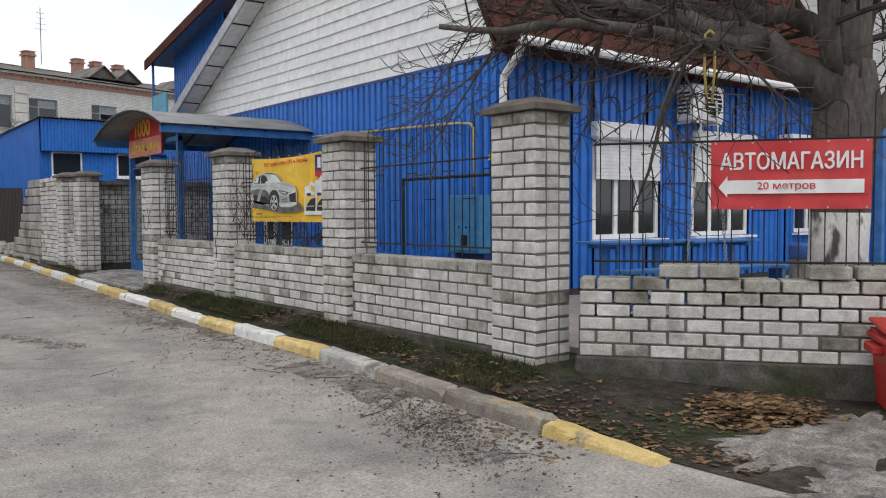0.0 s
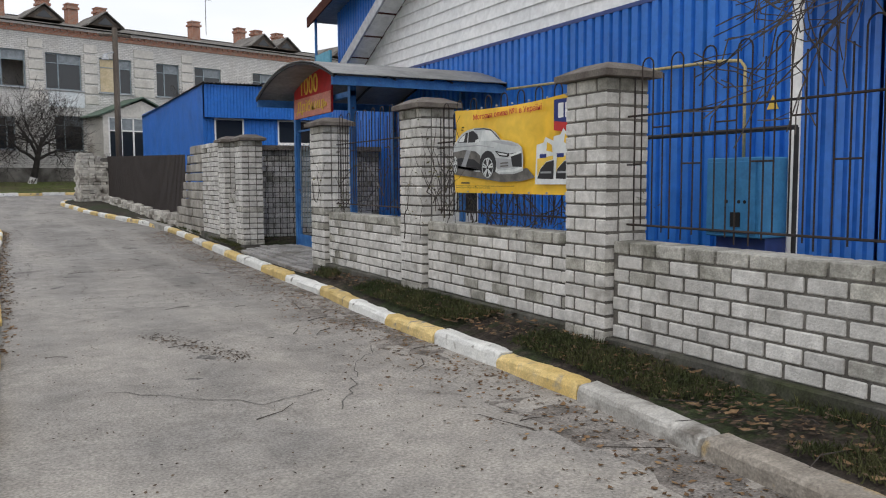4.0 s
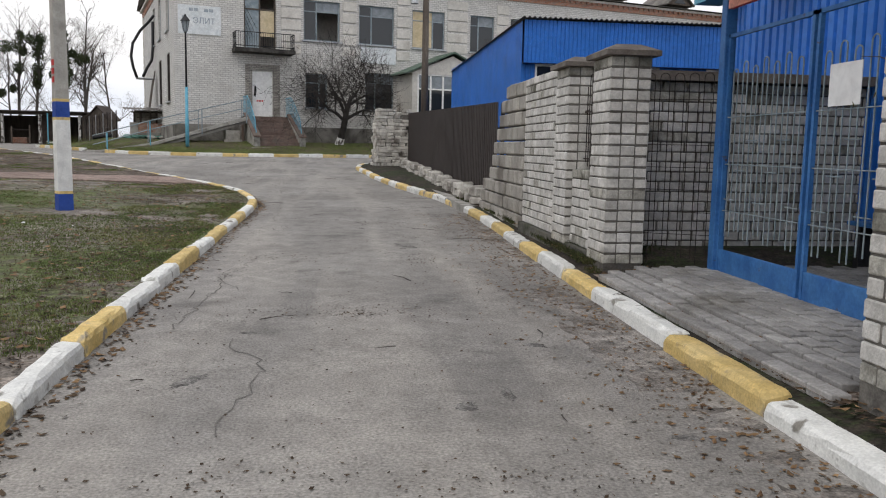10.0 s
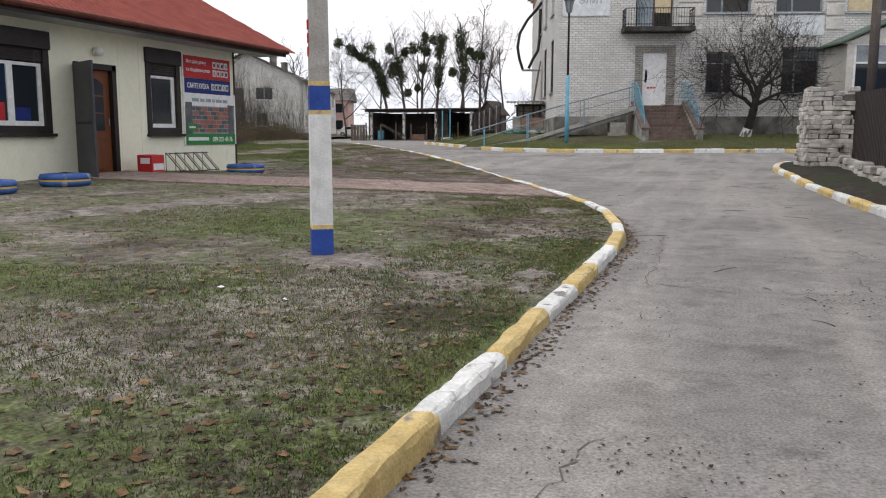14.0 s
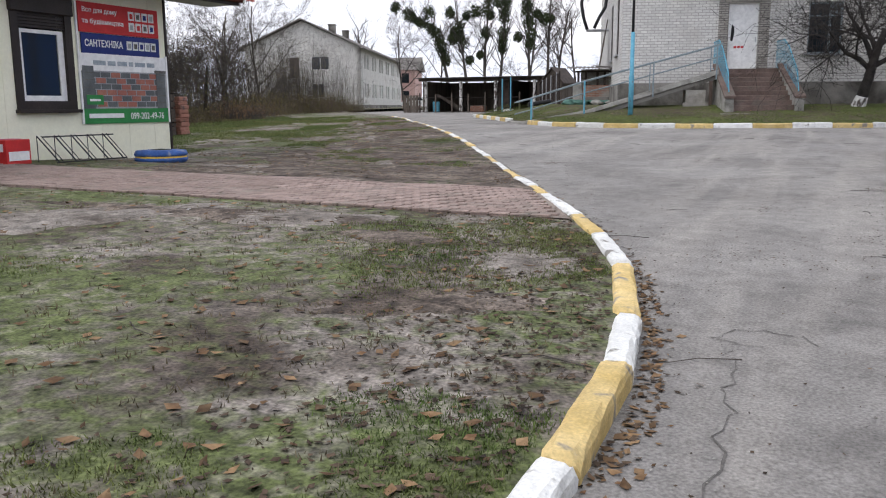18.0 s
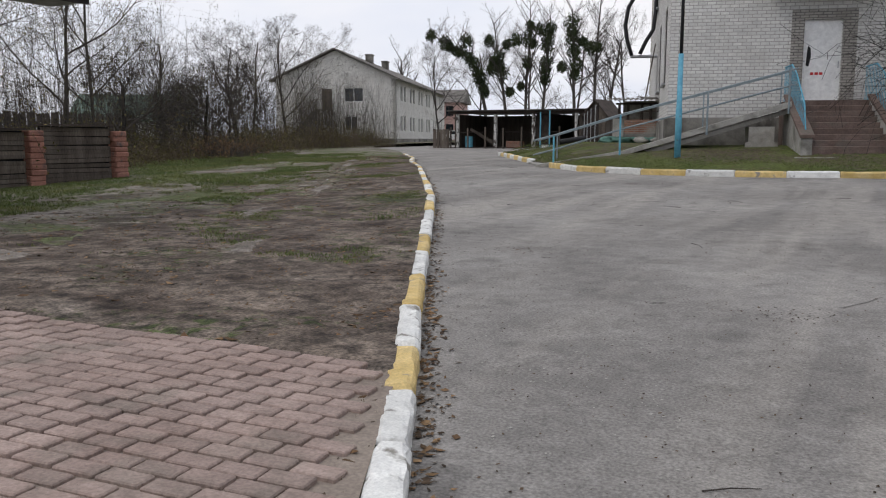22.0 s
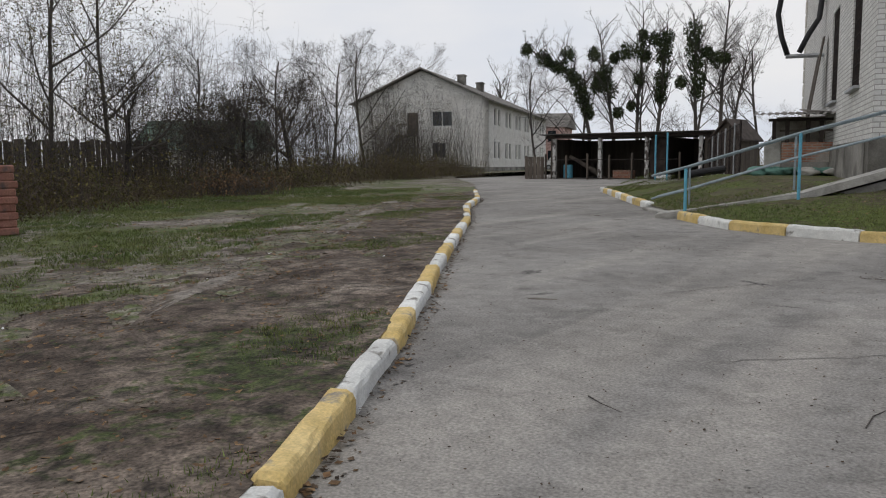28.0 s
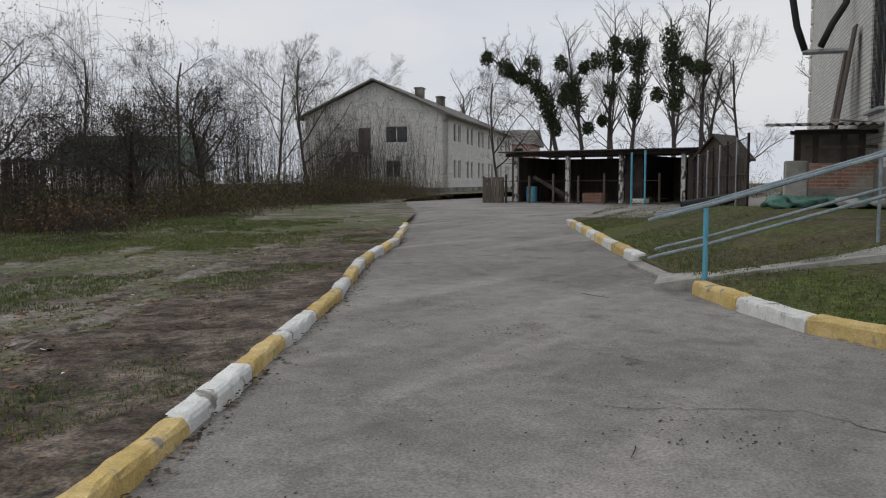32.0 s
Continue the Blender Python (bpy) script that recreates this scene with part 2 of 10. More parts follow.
BLUE_PAINT = material("blue_steel_paint", (0.03, 0.125, 0.34), (0.055, 0.185, 0.43), 0.55, scale=5, fine=40, fine_amt=0.15, stain=(0.10, 0.06, 0.04), stain_scale=9, stain_lo=0.66, stain_hi=0.73, bump=0.1)
SKY_PAINT = material("pale_blue_paint", (0.10, 0.34, 0.47), (0.14, 0.40, 0.52), 0.55, scale=5, fine=40, fine_amt=0.12, stain=(0.14, 0.10, 0.07), stain_scale=10, stain_lo=0.66, stain_hi=0.72, bump=0.12)
SIDING = material("white_siding", (0.74, 0.75, 0.75), (0.80, 0.80, 0.79), 0.6, scale=0.7, fine=20, fine_amt=0.04, bump=0.03, spec=0.4)
WHITE = material("white_plastic", (0.78, 0.78, 0.76), (0.82, 0.82, 0.80), 0.45, fine=20, fine_amt=0.04, bump=0.02)
ROOF_BROWN = material("brown_metal_tile", (0.065, 0.022, 0.015), (0.10, 0.036, 0.025), 0.8, scale=2, fine=30, fine_amt=0.2, mid=6, mid_amt=0.2, bump=0.1, spec=0.12)
ROOF_RED = material("red_metal_tile", (0.225, 0.056, 0.043), (0.275, 0.076, 0.058), 0.75, scale=2, fine=30, fine_amt=0.15, bump=0.05, spec=0.15)
SLATE = material("weathered_asbestos_sheet", (0.13, 0.12, 0.11), (0.22, 0.205, 0.185), 0.95, scale=1.2, fine=25, fine_amt=0.3, stain=(0.07, 0.065, 0.055), stain_scale=1.1, stain_lo=0.5, stain_hi=0.7, bump=0.3, island=0.12)
BROWN_SHEET = material("brown_profiled_sheet", (0.034, 0.027, 0.025), (0.042, 0.034, 0.031), 0.6, scale=1, fine=20, fine_amt=0.08, bump=0.02, spec=0.2, vary=0.05)
FACADE = material("whitewashed_silicate_masonry", (0.60, 0.588, 0.56), (0.68, 0.668, 0.64), 0.95, scale=0.7, fine=50, fine_amt=0.1, mid_amt=0.08, stain=(0.48, 0.45, 0.41), stain_scale=0.55, stain_lo=0.58, stain_hi=0.82, bump=0.4, brick=(0.27, 0.105, 0.013), mortar=(0.36, 0.345, 0.32))
PLASTER = material("grey_white_render", (0.56, 0.54, 0.49), (0.66, 0.63, 0.58), 0.95, scale=0.6, fine=40, fine_amt=0.1, stain=(0.36, 0.32, 0.28), stain_scale=0.7, stain_lo=0.55, stain_hi=0.78, bump=0.25)
# stained render; base tone also lowered to paint in the shade under the ramp
PLINTH = material("stained_plinth_render", (0.19, 0.18, 0.162), (0.30, 0.285, 0.257), 0.95, scale=0.9, fine=40, fine_amt=0.2, stain=(0.08, 0.074, 0.064), stain_scale=0.8, stain_lo=0.45, stain_hi=0.65, bump=0.3)
RED_BRICK = material("red_clay_brick", (0.36, 0.14, 0.085), (0.45, 0.20, 0.12), 0.9, scale=3, fine=60, fine_amt=0.2, stain=(0.28, 0.22, 0.18), stain_scale=2.0, stain_lo=0.55, stain_hi=0.75, bump=0.4, brick=(0.26, 0.077, 0.012), mortar=(0.35, 0.32, 0.28))
HOUSE_WALL = material("pale_house_masonry", (0.64, 0.625, 0.59), (0.72, 0.705, 0.67), 0.95, scale=0.5, fine=40, fine_amt=0.1, stain=(0.46, 0.43, 0.39), stain_scale=0.5, stain_lo=0.55, stain_hi=0.75, bump=0.3, brick=(0.27, 0.105, 0.009), mortar=(0.50, 0.48, 0.44))
CREAM = material("cream_panel_wall", (0.82, 0.81, 0.63), (0.86, 0.85, 0.68), 0.7, scale=0.8, fine=25, fine_amt=0.04, mid_amt=0.03, bump=0.05)
OLD_WOOD = material("grey_old_timber", (0.075, 0.06, 0.05), (0.13, 0.11, 0.09), 0.95, scale=3, fine=50, fine_amt=0.35, stretch=(1, 1, 0.15), bump=0.4, vary=0.2)
DARK_WOOD = material("dark_timber_slat", (0.035, 0.026, 0.022), (0.065, 0.05, 0.042), 0.8, scale=3, fine=50, fine_amt=0.3, bump=0.3, vary=0.2)
DOOR_WOOD = material("brown_door_wood", (0.13, 0.045, 0.018), (0.19, 0.07, 0.028), 0.45, scale=4, fine=30, fine_amt=0.2, stretch=(1, 1, 0.1), bump=0.1)
BLACK = material("black_iron", (0.018, 0.018, 0.02), (0.03, 0.03, 0.032), 0.6, fine=40, bump=0.1)
RUSTY = material("rusty_iron_bar", (0.020, 0.017, 0.017), (0.048, 0.034, 0.028), 0.75, scale=8, fine=60, fine_amt=0.3, bump=0.2)
DARK = material("dark_interior", (0.012, 0.012, 0.013), (0.02, 0.02, 0.02), 0.9, bump=0)
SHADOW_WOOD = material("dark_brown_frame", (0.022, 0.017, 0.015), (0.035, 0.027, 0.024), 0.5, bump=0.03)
GALV = material("galvanised_steel", (0.36, 0.37, 0.38), (0.46, 0.47, 0.48), 0.45, 0.7, scale=5, fine=20, fine_amt=0.1, bump=0.04)
RED = material("sun_faded_red_vinyl", (0.55, 0.045, 0.05), (0.62, 0.075, 0.075), 0.55, scale=3, fine=10, fine_amt=0.06, bump=0.08)
YELLOW = material("yellow_banner_vinyl", (0.78, 0.46, 0.03), (0.84, 0.54, 0.06), 0.45, scale=2, fine=10, fine_amt=0.05, bump=0.05)
INK_WHITE = material("white_print", (0.78, 0.78, 0.77), rough=0.5, fine_amt=0.03, bump=0)
INK_BLACK = material("black_print", (0.02, 0.02, 0.022), rough=0.5, fine_amt=0.05, bump=0)
INK_GREY = material("grey_print", (0.28, 0.29, 0.30), (0.38, 0.39, 0.40), rough=0.5, fine_amt=0.1, bump=0)
INK_BLUE = material("blue_print", (0.015, 0.03, 0.16), rough=0.5, fine_amt=0.05, bump=0)
INK_RED = material("red_print", (0.50, 0.03, 0.03), rough=0.5, fine_amt=0.05, bump=0)
INK_GREEN = material("green_print", (0.03, 0.22, 0.06), rough=0.5, fine_amt=0.05, bump=0)
INK_YELLOW = material("yellow_print", (0.75, 0.50, 0.08), rough=0.5, fine_amt=0.05, bump=0)
BARK = material("grey_brown_bark", (0.065, 0.056, 0.05), (0.135, 0.12, 0.107), 0.95, scale=4, fine=35, fine_amt=0.4, stretch=(1, 1, 0.3), bump=0.8, bump_scale=22)
TWIG = material("dark_twig_bark", (0.048, 0.041, 0.036), (0.095, 0.082, 0.072), 0.95, scale=0.6, fine=30, fine_amt=0.3, bump=0.1)
BROWN_TWIG = material("reddish_brush_bark", (0.07, 0.05, 0.04), (0.135, 0.104, 0.082), 0.95, scale=0.5, fine=30, fine_amt=0.3, bump=0.1)
LIME = material("flaking_whitewash", (0.55, 0.54, 0.51), (0.68, 0.67, 0.64), 0.95, scale=5, fine=40, fine_amt=0.12, stain=(0.10, 0.085, 0.075), stain_scale=5, stain_lo=0.5, stain_hi=0.58, stretch=(1, 1, 0.5), bump=0.5)
DEAD_LEAF = material("fallen_leaf", (0.095, 0.05, 0.024), (0.21, 0.135, 0.07), 0.9, scale=8, fine=40, fine_amt=0.3, bump=0.1, island=0.55)
GREEN_LEAF = material("late_olive_leaf", (0.06, 0.065, 0.02), (0.14, 0.11, 0.04), 0.85, scale=0.7, fine=20, fine_amt=0.3, bump=0, island=0.55)
MISTLETOE = material("mistletoe_leaf", (0.022, 0.034, 0.012), (0.042, 0.054, 0.02), 0.9, scale=1, fine=15, fine_amt=0.3, bump=0, island=0.4)
GRASS = material("short_grass", (0.085, 0.128, 0.034), (0.158, 0.172, 0.06), 0.9, scale=0.8, fine=20, fine_amt=0.3, bump=0, island=0.45)
DRY_GRASS = material("dry_grass", (0.10, 0.082, 0.048), (0.155, 0.128, 0.075), 0.9, scale=0.8, fine=20, fine_amt=0.3, bump=0, island=0.35)
STONE = material("pale_rubble_stone", (0.42, 0.40, 0.36), (0.56, 0.54, 0.49), 0.95, scale=3, fine=50, fine_amt=0.2, stain=(0.16, 0.14, 0.12), stain_scale=2.5, stain_lo=0.5, stain_hi=0.7, bump=0.6, vary=0.22)
BLOCK = material("grey_cinder_block", (0.30, 0.285, 0.255), (0.39, 0.37, 0.33), 0.98, scale=2, fine=60, fine_amt=0.22, stain=(0.17, 0.155, 0.135), stain_scale=1.5, stain_lo=0.5, stain_hi=0.7, bump=0.6, vary=0.14)
PAVER = material("pink_paver", (0.275, 0.205, 0.175), (0.345, 0.265, 0.23), 0.95, scale=2, fine=60, fine_amt=0.25, mid=9, mid_amt=0.15, stain=(0.21, 0.18, 0.15), stain_scale=2.5, stain_lo=0.52, stain_hi=0.75, bump=0.5, vary=0.13)
PAVER_GREY = material("grey_paver", (0.24, 0.232, 0.222), (0.33, 0.32, 0.305), 0.95, scale=2, fine=60, fine_amt=0.22, mid=9, mid_amt=0.2, stain=(0.16, 0.15, 0.13), stain_scale=1.2, stain_lo=0.55, stain_hi=0.75, bump=0.4, vary=0.16)
TYRE_BLUE = material("blue_painted_rubber", (0.035, 0.09, 0.28), (0.06, 0.13, 0.36), 0.75, scale=4, fine=30, fine_amt=0.2, stain=(0.30, 0.31, 0.34), stain_scale=5, stain_lo=0.58, stain_hi=0.68, bump=0.3)
GREEN_BAG = material("green_woven_sack", (0.06, 0.15, 0.12), (0.12, 0.24, 0.20), 0.7, scale=4, fine=30, fine_amt=0.2, bump=0.2)
GLASS = glass("dark_window_glass")
VAULT = material("dull_grey_vault_sheet", (0.20, 0.205, 0.205), (0.29, 0.29, 0.285), 0.55, 0.3, scale=2, fine=20, fine_amt=0.15, bump=0.05)
POLE_WHITE = material("white_pole_paint", (0.66, 0.66, 0.65), (0.74, 0.74, 0.72), 0.8, scale=3, fine=60, fine_amt=0.1, bump=0.3)
RAIL_GREY = material("grey_blue_rail", (0.20, 0.25, 0.27), (0.28, 0.33, 0.35), 0.6, scale=5, fine=40, fine_amt=0.2, bump=0.1)
DUST = material("brown_road_dirt", (0.13, 0.115, 0.098), (0.17, 0.152, 0.13), 1.0, scale=4, fine=90, fine_amt=0.4, bump=0.6)
KERB_BARE = material("paint_worn_off_kerb", (0.20, 0.175, 0.145), (0.33, 0.30, 0.255), 0.95, scale=3, fine=70, fine_amt=0.3, mid=9, mid_amt=0.25, stain=(0.44, 0.31, 0.12), stain_scale=3.0, stain_lo=0.56, stain_hi=0.66, bump=0.8, bump_scale=45, vary=0.15)
WET_CONCRETE = material("damp_dark_concrete", (0.062, 0.06, 0.05), (0.115, 0.11, 0.095), 0.95, scale=2, fine=60, fine_amt=0.35, mid=8, mid_amt=0.3, stain=(0.04, 0.045, 0.022), stain_scale=2.2, stain_lo=0.5, stain_hi=0.7, bump=0.7, bump_scale=40)
MUSH = material("trodden_leaf_dirt", (0.15, 0.133, 0.117), (0.265, 0.245, 0.222), 1.0, scale=2.2, fine=70, fine_amt=0.6, mid=9, mid_amt=0.45, bump=1.0, bump_scale=50)
DARK_LEAF = material("rotting_leaf", (0.045, 0.03, 0.02), (0.10, 0.07, 0.046), 0.95, scale=8, fine=40, fine_amt=0.3, bump=0.1, island=0.6)
FAR_TWIG = material("dark_far_twig_bark", (0.046, 0.04, 0.036), (0.09, 0.079, 0.07), 0.95, scale=0.6, fine=30, fine_amt=0.3, bump=0.1)
YARD = material("pinkish_yard_paving", (0.30, 0.26, 0.235), (0.37, 0.325, 0.295), 0.95, scale=1.5, fine=50, fine_amt=0.2, bump=0.3)
STRAP = material("yellow_rope", (0.55, 0.40, 0.10), (0.62, 0.47, 0.15), 0.8, fine=60, fine_amt=0.2, bump=0.3)
RED_BIN = material("worn_red_paint", (0.40, 0.025, 0.02), (0.50, 0.045, 0.035), 0.5, scale=4, fine=40, fine_amt=0.12, stain=(0.30, 0.09, 0.07), stain_scale=6, stain_lo=0.62, stain_hi=0.72, bump=0.1)
SILVER = material("silver_print", (0.42, 0.45, 0.45), (0.56, 0.58, 0.57), 0.5, scale=9, fine_amt=0.08, bump=0)
SMOKE = material("smoky_print", (0.075, 0.072, 0.066), (0.16, 0.15, 0.135), 0.5, scale=10, fine_amt=0.1, bump=0)
PALE = material("pale_print", (0.60, 0.63, 0.62), (0.70, 0.72, 0.70), 0.5, scale=9, fine_amt=0.05, bump=0)
DARK_BARK = material("black_wet_bark", (0.022, 0.019, 0.017), (0.05, 0.044, 0.039), 0.95, scale=4, fine=35, fine_amt=0.4, bump=0.6, bump_scale=22)
SOIL = material("damp_leaf_soil", (0.052, 0.038, 0.029), (0.155, 0.125, 0.1), 1.0, scale=1.8, fine=45, fine_amt=0.7, mid=7, mid_amt=0.7, stain=(0.205, 0.172, 0.142), stain_scale=0.8, stain_lo=0.58, stain_hi=0.7, bump=1.0, bump_scale=40, green=(0.05, 0.062, 0.022, 0.5, 9.0, 0.98, 1.1))
HOLE = material("dark_hole_grit", (0.12, 0.113, 0.105), (0.20, 0.19, 0.178), 1.0, scale=9, fine=80, fine_amt=0.6, mid=20, mid_amt=0.5, bump=1.0, bump_scale=60)
VERGE_GRASS = material("dull_verge_grass", (0.026, 0.040, 0.013), (0.065, 0.066, 0.026), 0.95, scale=1.5, fine=20, fine_amt=0.3, bump=0, island=0.5)
KERB_GREY = material("dirty_white_kerb", (0.33, 0.315, 0.285), (0.48, 0.465, 0.43), 0.9, scale=3, fine=70, fine_amt=0.25, mid=9, mid_amt=0.2, stain=(0.15, 0.135, 0.115), stain_scale=4.0, stain_lo=0.55, stain_hi=0.68, bump=0.8, bump_scale=45, vary=0.12)

# ---- building helpers ----
class Geo:
    """Collects boxes, tubes and sheets into one mesh."""
    def __init__(self):
        self.v, self.f = [], []

    def add(self, verts, faces):
        o = len(self.v)
        self.v += [tuple(p) for p in verts]
        self.f += [tuple(i + o for i in f) for f in faces]
        return self

    def box(self, x0, y0, z0, x1, y1, z1, m=None):
        vs = [(x, y, z) for z in (z0, z1) for x, y in ((x0, y0), (x1, y0), (x1, y1), (x0, y1))]
        if m is not None:
            vs = [m @ Vector(p) for p in vs]
        return self.add(vs, [(3, 2, 1, 0), (4, 5, 6, 7), (0, 1, 5, 4), (1, 2, 6, 5), (2, 3, 7, 6), (3, 0, 4, 7)])

    def cbox(self, x0, y0, z0, x1, y1, z1, c=0.006, m=None):
        """A box with chamfered edges."""
        lo, hi = (x0, y0, z0), (x1, y1, z1)
        vs, idx = [], {}
        for sx in (0, 1):
            for sy in (0, 1):
                for sz in (0, 1):
                    for ax in range(3):
                        p = []
                        for k, s in enumerate((sx, sy, sz)):
                            e = hi[k] if s else lo[k]
                            p.append(e if k == ax else e + (-c if s else c))
                        idx[sx, sy, sz, ax] = len(vs)
                        vs.append(p)
        fs = []
        for ax in range(3):
            a, b = [k for k in range(3) if k != ax]
            for s in (0, 1):
                ring = []
                for i, j in ((0, 0), (1, 0), (1, 1), (0, 1)):
                    k = [0, 0, 0]
                    k[ax], k[a], k[b] = s, i, j
                    ring.append(idx[k[0], k[1], k[2], ax])
                fs.append(ring if (s == 1) == (ax != 1) else ring[::-1])
            for i in (0, 1):
                for j in (0, 1):
                    k0, k1 = [0, 0, 0], [0, 0, 0]
                    k0[a] = k1[a] = i
                    k0[b] = k1[b] = j
                    k0[ax], k1[ax] = 0, 1
                    q = [idx[(*k0, a)], idx[(*k1, a)], idx[(*k1, b)], idx[(*k0, b)]]
                    fs.append(q if ((i == j) == (ax != 1)) else q[::-1])
        for sx in (0, 1):
            for sy in (0, 1):
                for sz in (0, 1):
                    t = [idx[sx, sy, sz, 0], idx[sx, sy, sz, 1], idx[sx, sy, sz, 2]]
                    fs.append(t if (sx + sy + sz) % 2 == 1 else t[::-1])
        if m is not None:
            vs = [m @ Vector(p) for p in vs]
        return self.add(vs, fs)

    def tube(self, p0, p1, r0, r1=None, n=8, caps=True):
        p0, p1 = Vector(p0), Vector(p1)
        r1 = r0 if r1 is None else r1
        d = (p1 - p0).normalized()
        a = d.orthogonal().normalized()
        b = d.cross(a)
        vs = []
        for p, r in ((p0, r0), (p1, r1)):
            vs += [p + r * (math.cos(2 * math.pi * k / n) * a + math.sin(2 * math.pi * k / n) * b) for k in range(n)]
        fs = [(k, (k + 1) % n, n + (k + 1) % n, n + k) for k in range(n)]
        if caps:
            fs += [tuple(range(n))[::-1], tuple(range(n, 2 * n))]
        return self.add(vs, fs)

    def path(self, pts, r, n=6, close=False):
        pts = [Vector(p) for p in pts]
        if close:
            pts.append(pts[0])
        for a, b in zip(pts, pts[1:]):
            self.tube(a, b, r, n=n)
        return self

    def sweep(self, pts, radii, n=6):
        """One smooth tube along points with a radius at each."""
        pts = [Vector(p) for p in pts]
        vs, fs, ref = [], [], None
        for i, p in enumerate(pts):
            d = (pts[min(i + 1, len(pts) - 1)] - pts[max(i - 1, 0)]).normalized()
            ref = d.orthogonal().normalized() if ref is None else (ref - d * ref.dot(d)).normalized()
            b = d.cross(ref)
            vs += [p + radii[i] * (math.cos(2 * math.pi * k / n) * ref + math.sin(2 * math.pi * k / n) * b) for k in range(n)]
        for i in range(len(pts) - 1):
            fs += [(i * n + k, i * n + (k + 1) % n, (i + 1) * n + (k + 1) % n, (i + 1) * n + k) for k in range(n)]
        fs += [tuple(range(n))[::-1], tuple(range((len(pts) - 1) * n, len(pts) * n))]
        return self.add(vs, fs)

    def prism(self, poly, axis, a, b):
        """A polygon of 2D points drawn out along an axis ('x', 'y' or 'z') from a to b."""
        put = {"x": lambda u, v, w: (w, u, v), "y": lambda u, v, w: (u, w, v), "z": lambda u, v, w: (u, v, w)}[axis]
        n = len(poly)
        vs = [put(u, v, a) for u, v in poly] + [put(u, v, b) for u, v in poly]
        fs = [(k, (k + 1) % n, n + (k + 1) % n, n + k) for k in range(n)] + [tuple(range(n))[::-1], tuple(range(n, 2 * n))]
        return self.add(vs, fs)

    def disc_solid(self, c, profile, n=16):
        """A lathe round the vertical through c; profile of (radius, height)."""
        cx, cy, cz = c
        vs = [(cx + r * math.cos(2 * math.pi * k / n), cy + r * math.sin(2 * math.pi * k / n), cz + h) for r, h in profile for k in range(n)]
        fs = [(i * n + k, i * n + (k + 1) % n, (i + 1) * n + (k + 1) % n, (i + 1) * n + k) for i in range(len(profile) - 1) for k in range(n)]
        fs += [tuple(range(n))[::-1], tuple(range((len(profile) - 1) * n, len(profile) * n))]
        return self.add(vs, fs)

    def mesh(self, name, mat, smooth=False, fix=True):
        me = bpy.data.meshes.new(name)
        me.from_pydata(self.v, [], self.f)
        if fix and len(self.f) < 60000:
            bm = bmesh.new()
            bm.from_mesh(me)
            bmesh.ops.recalc_face_normals(bm, faces=bm.faces)
            bm.to_mesh(me)
            bm.free()
        if smooth:
            me.polygons.foreach_set("use_smooth", [True] * len(me.polygons))
        me.materials.append(mat)
        return me


def thing(name, at=(0, 0, 0), turn=0.0, label="", category="", group="", kind=""):
    ob = new(name)
    ob.empty_display_size = 0.1
    ob.matrix_world = pose(*at, 0, 0, turn)
    return tagged(ob, label, category, group, kind)


def part(name, g, mat, parent, label="", smooth=False, fix=True):
    ob = new(name, g if isinstance(g, bpy.types.Mesh) else g.mesh(name, mat, smooth, fix))
    ob.parent = parent
    return tagged(ob, label)


def whole(name, g, mat, label="", category="", group="", kind="", smooth=False, fix=True):
    return tagged(new(name, g.mesh(name, mat, smooth, fix)), label, category, group, kind)


shared_meshes = {}


def shared(key, make):
    if key not in shared_meshes:
        shared_meshes[key] = make()
    return shared_meshes[key]


def piece(name, mesh, parent, m):
    ob = new(name, mesh)
    ob.parent = parent
    ob.matrix_local = m
    return ob


def brick_mesh(l, w, h, mat, c=0.007):
    key = ("brick", round(l, 3), round(w, 3), round(h, 3), mat.name)
    return shared(key, lambda: Geo().cbox(-l / 2, -w / 2, 0, l / 2, w / 2, h, c).mesh("brick", mat, fix=True))


def text_mesh(body, size, mat, depth=0.003, bold=0.0):
    cu = bpy.data.curves.new("lettering", "FONT")
    cu.body, cu.size, cu.extrude = body, size, depth
    cu.align_x, cu.align_y = "CENTER", "CENTER"
    ob = bpy.data.objects.new("lettering", cu)
    scene.collection.objects.link(ob)
    bpy.context.view_layer.update()
    me = bpy.data.meshes.new_from_object(ob)
    bpy.data.objects.remove(ob)
    me.materials.clear()
    me.materials.append(mat)
    return me


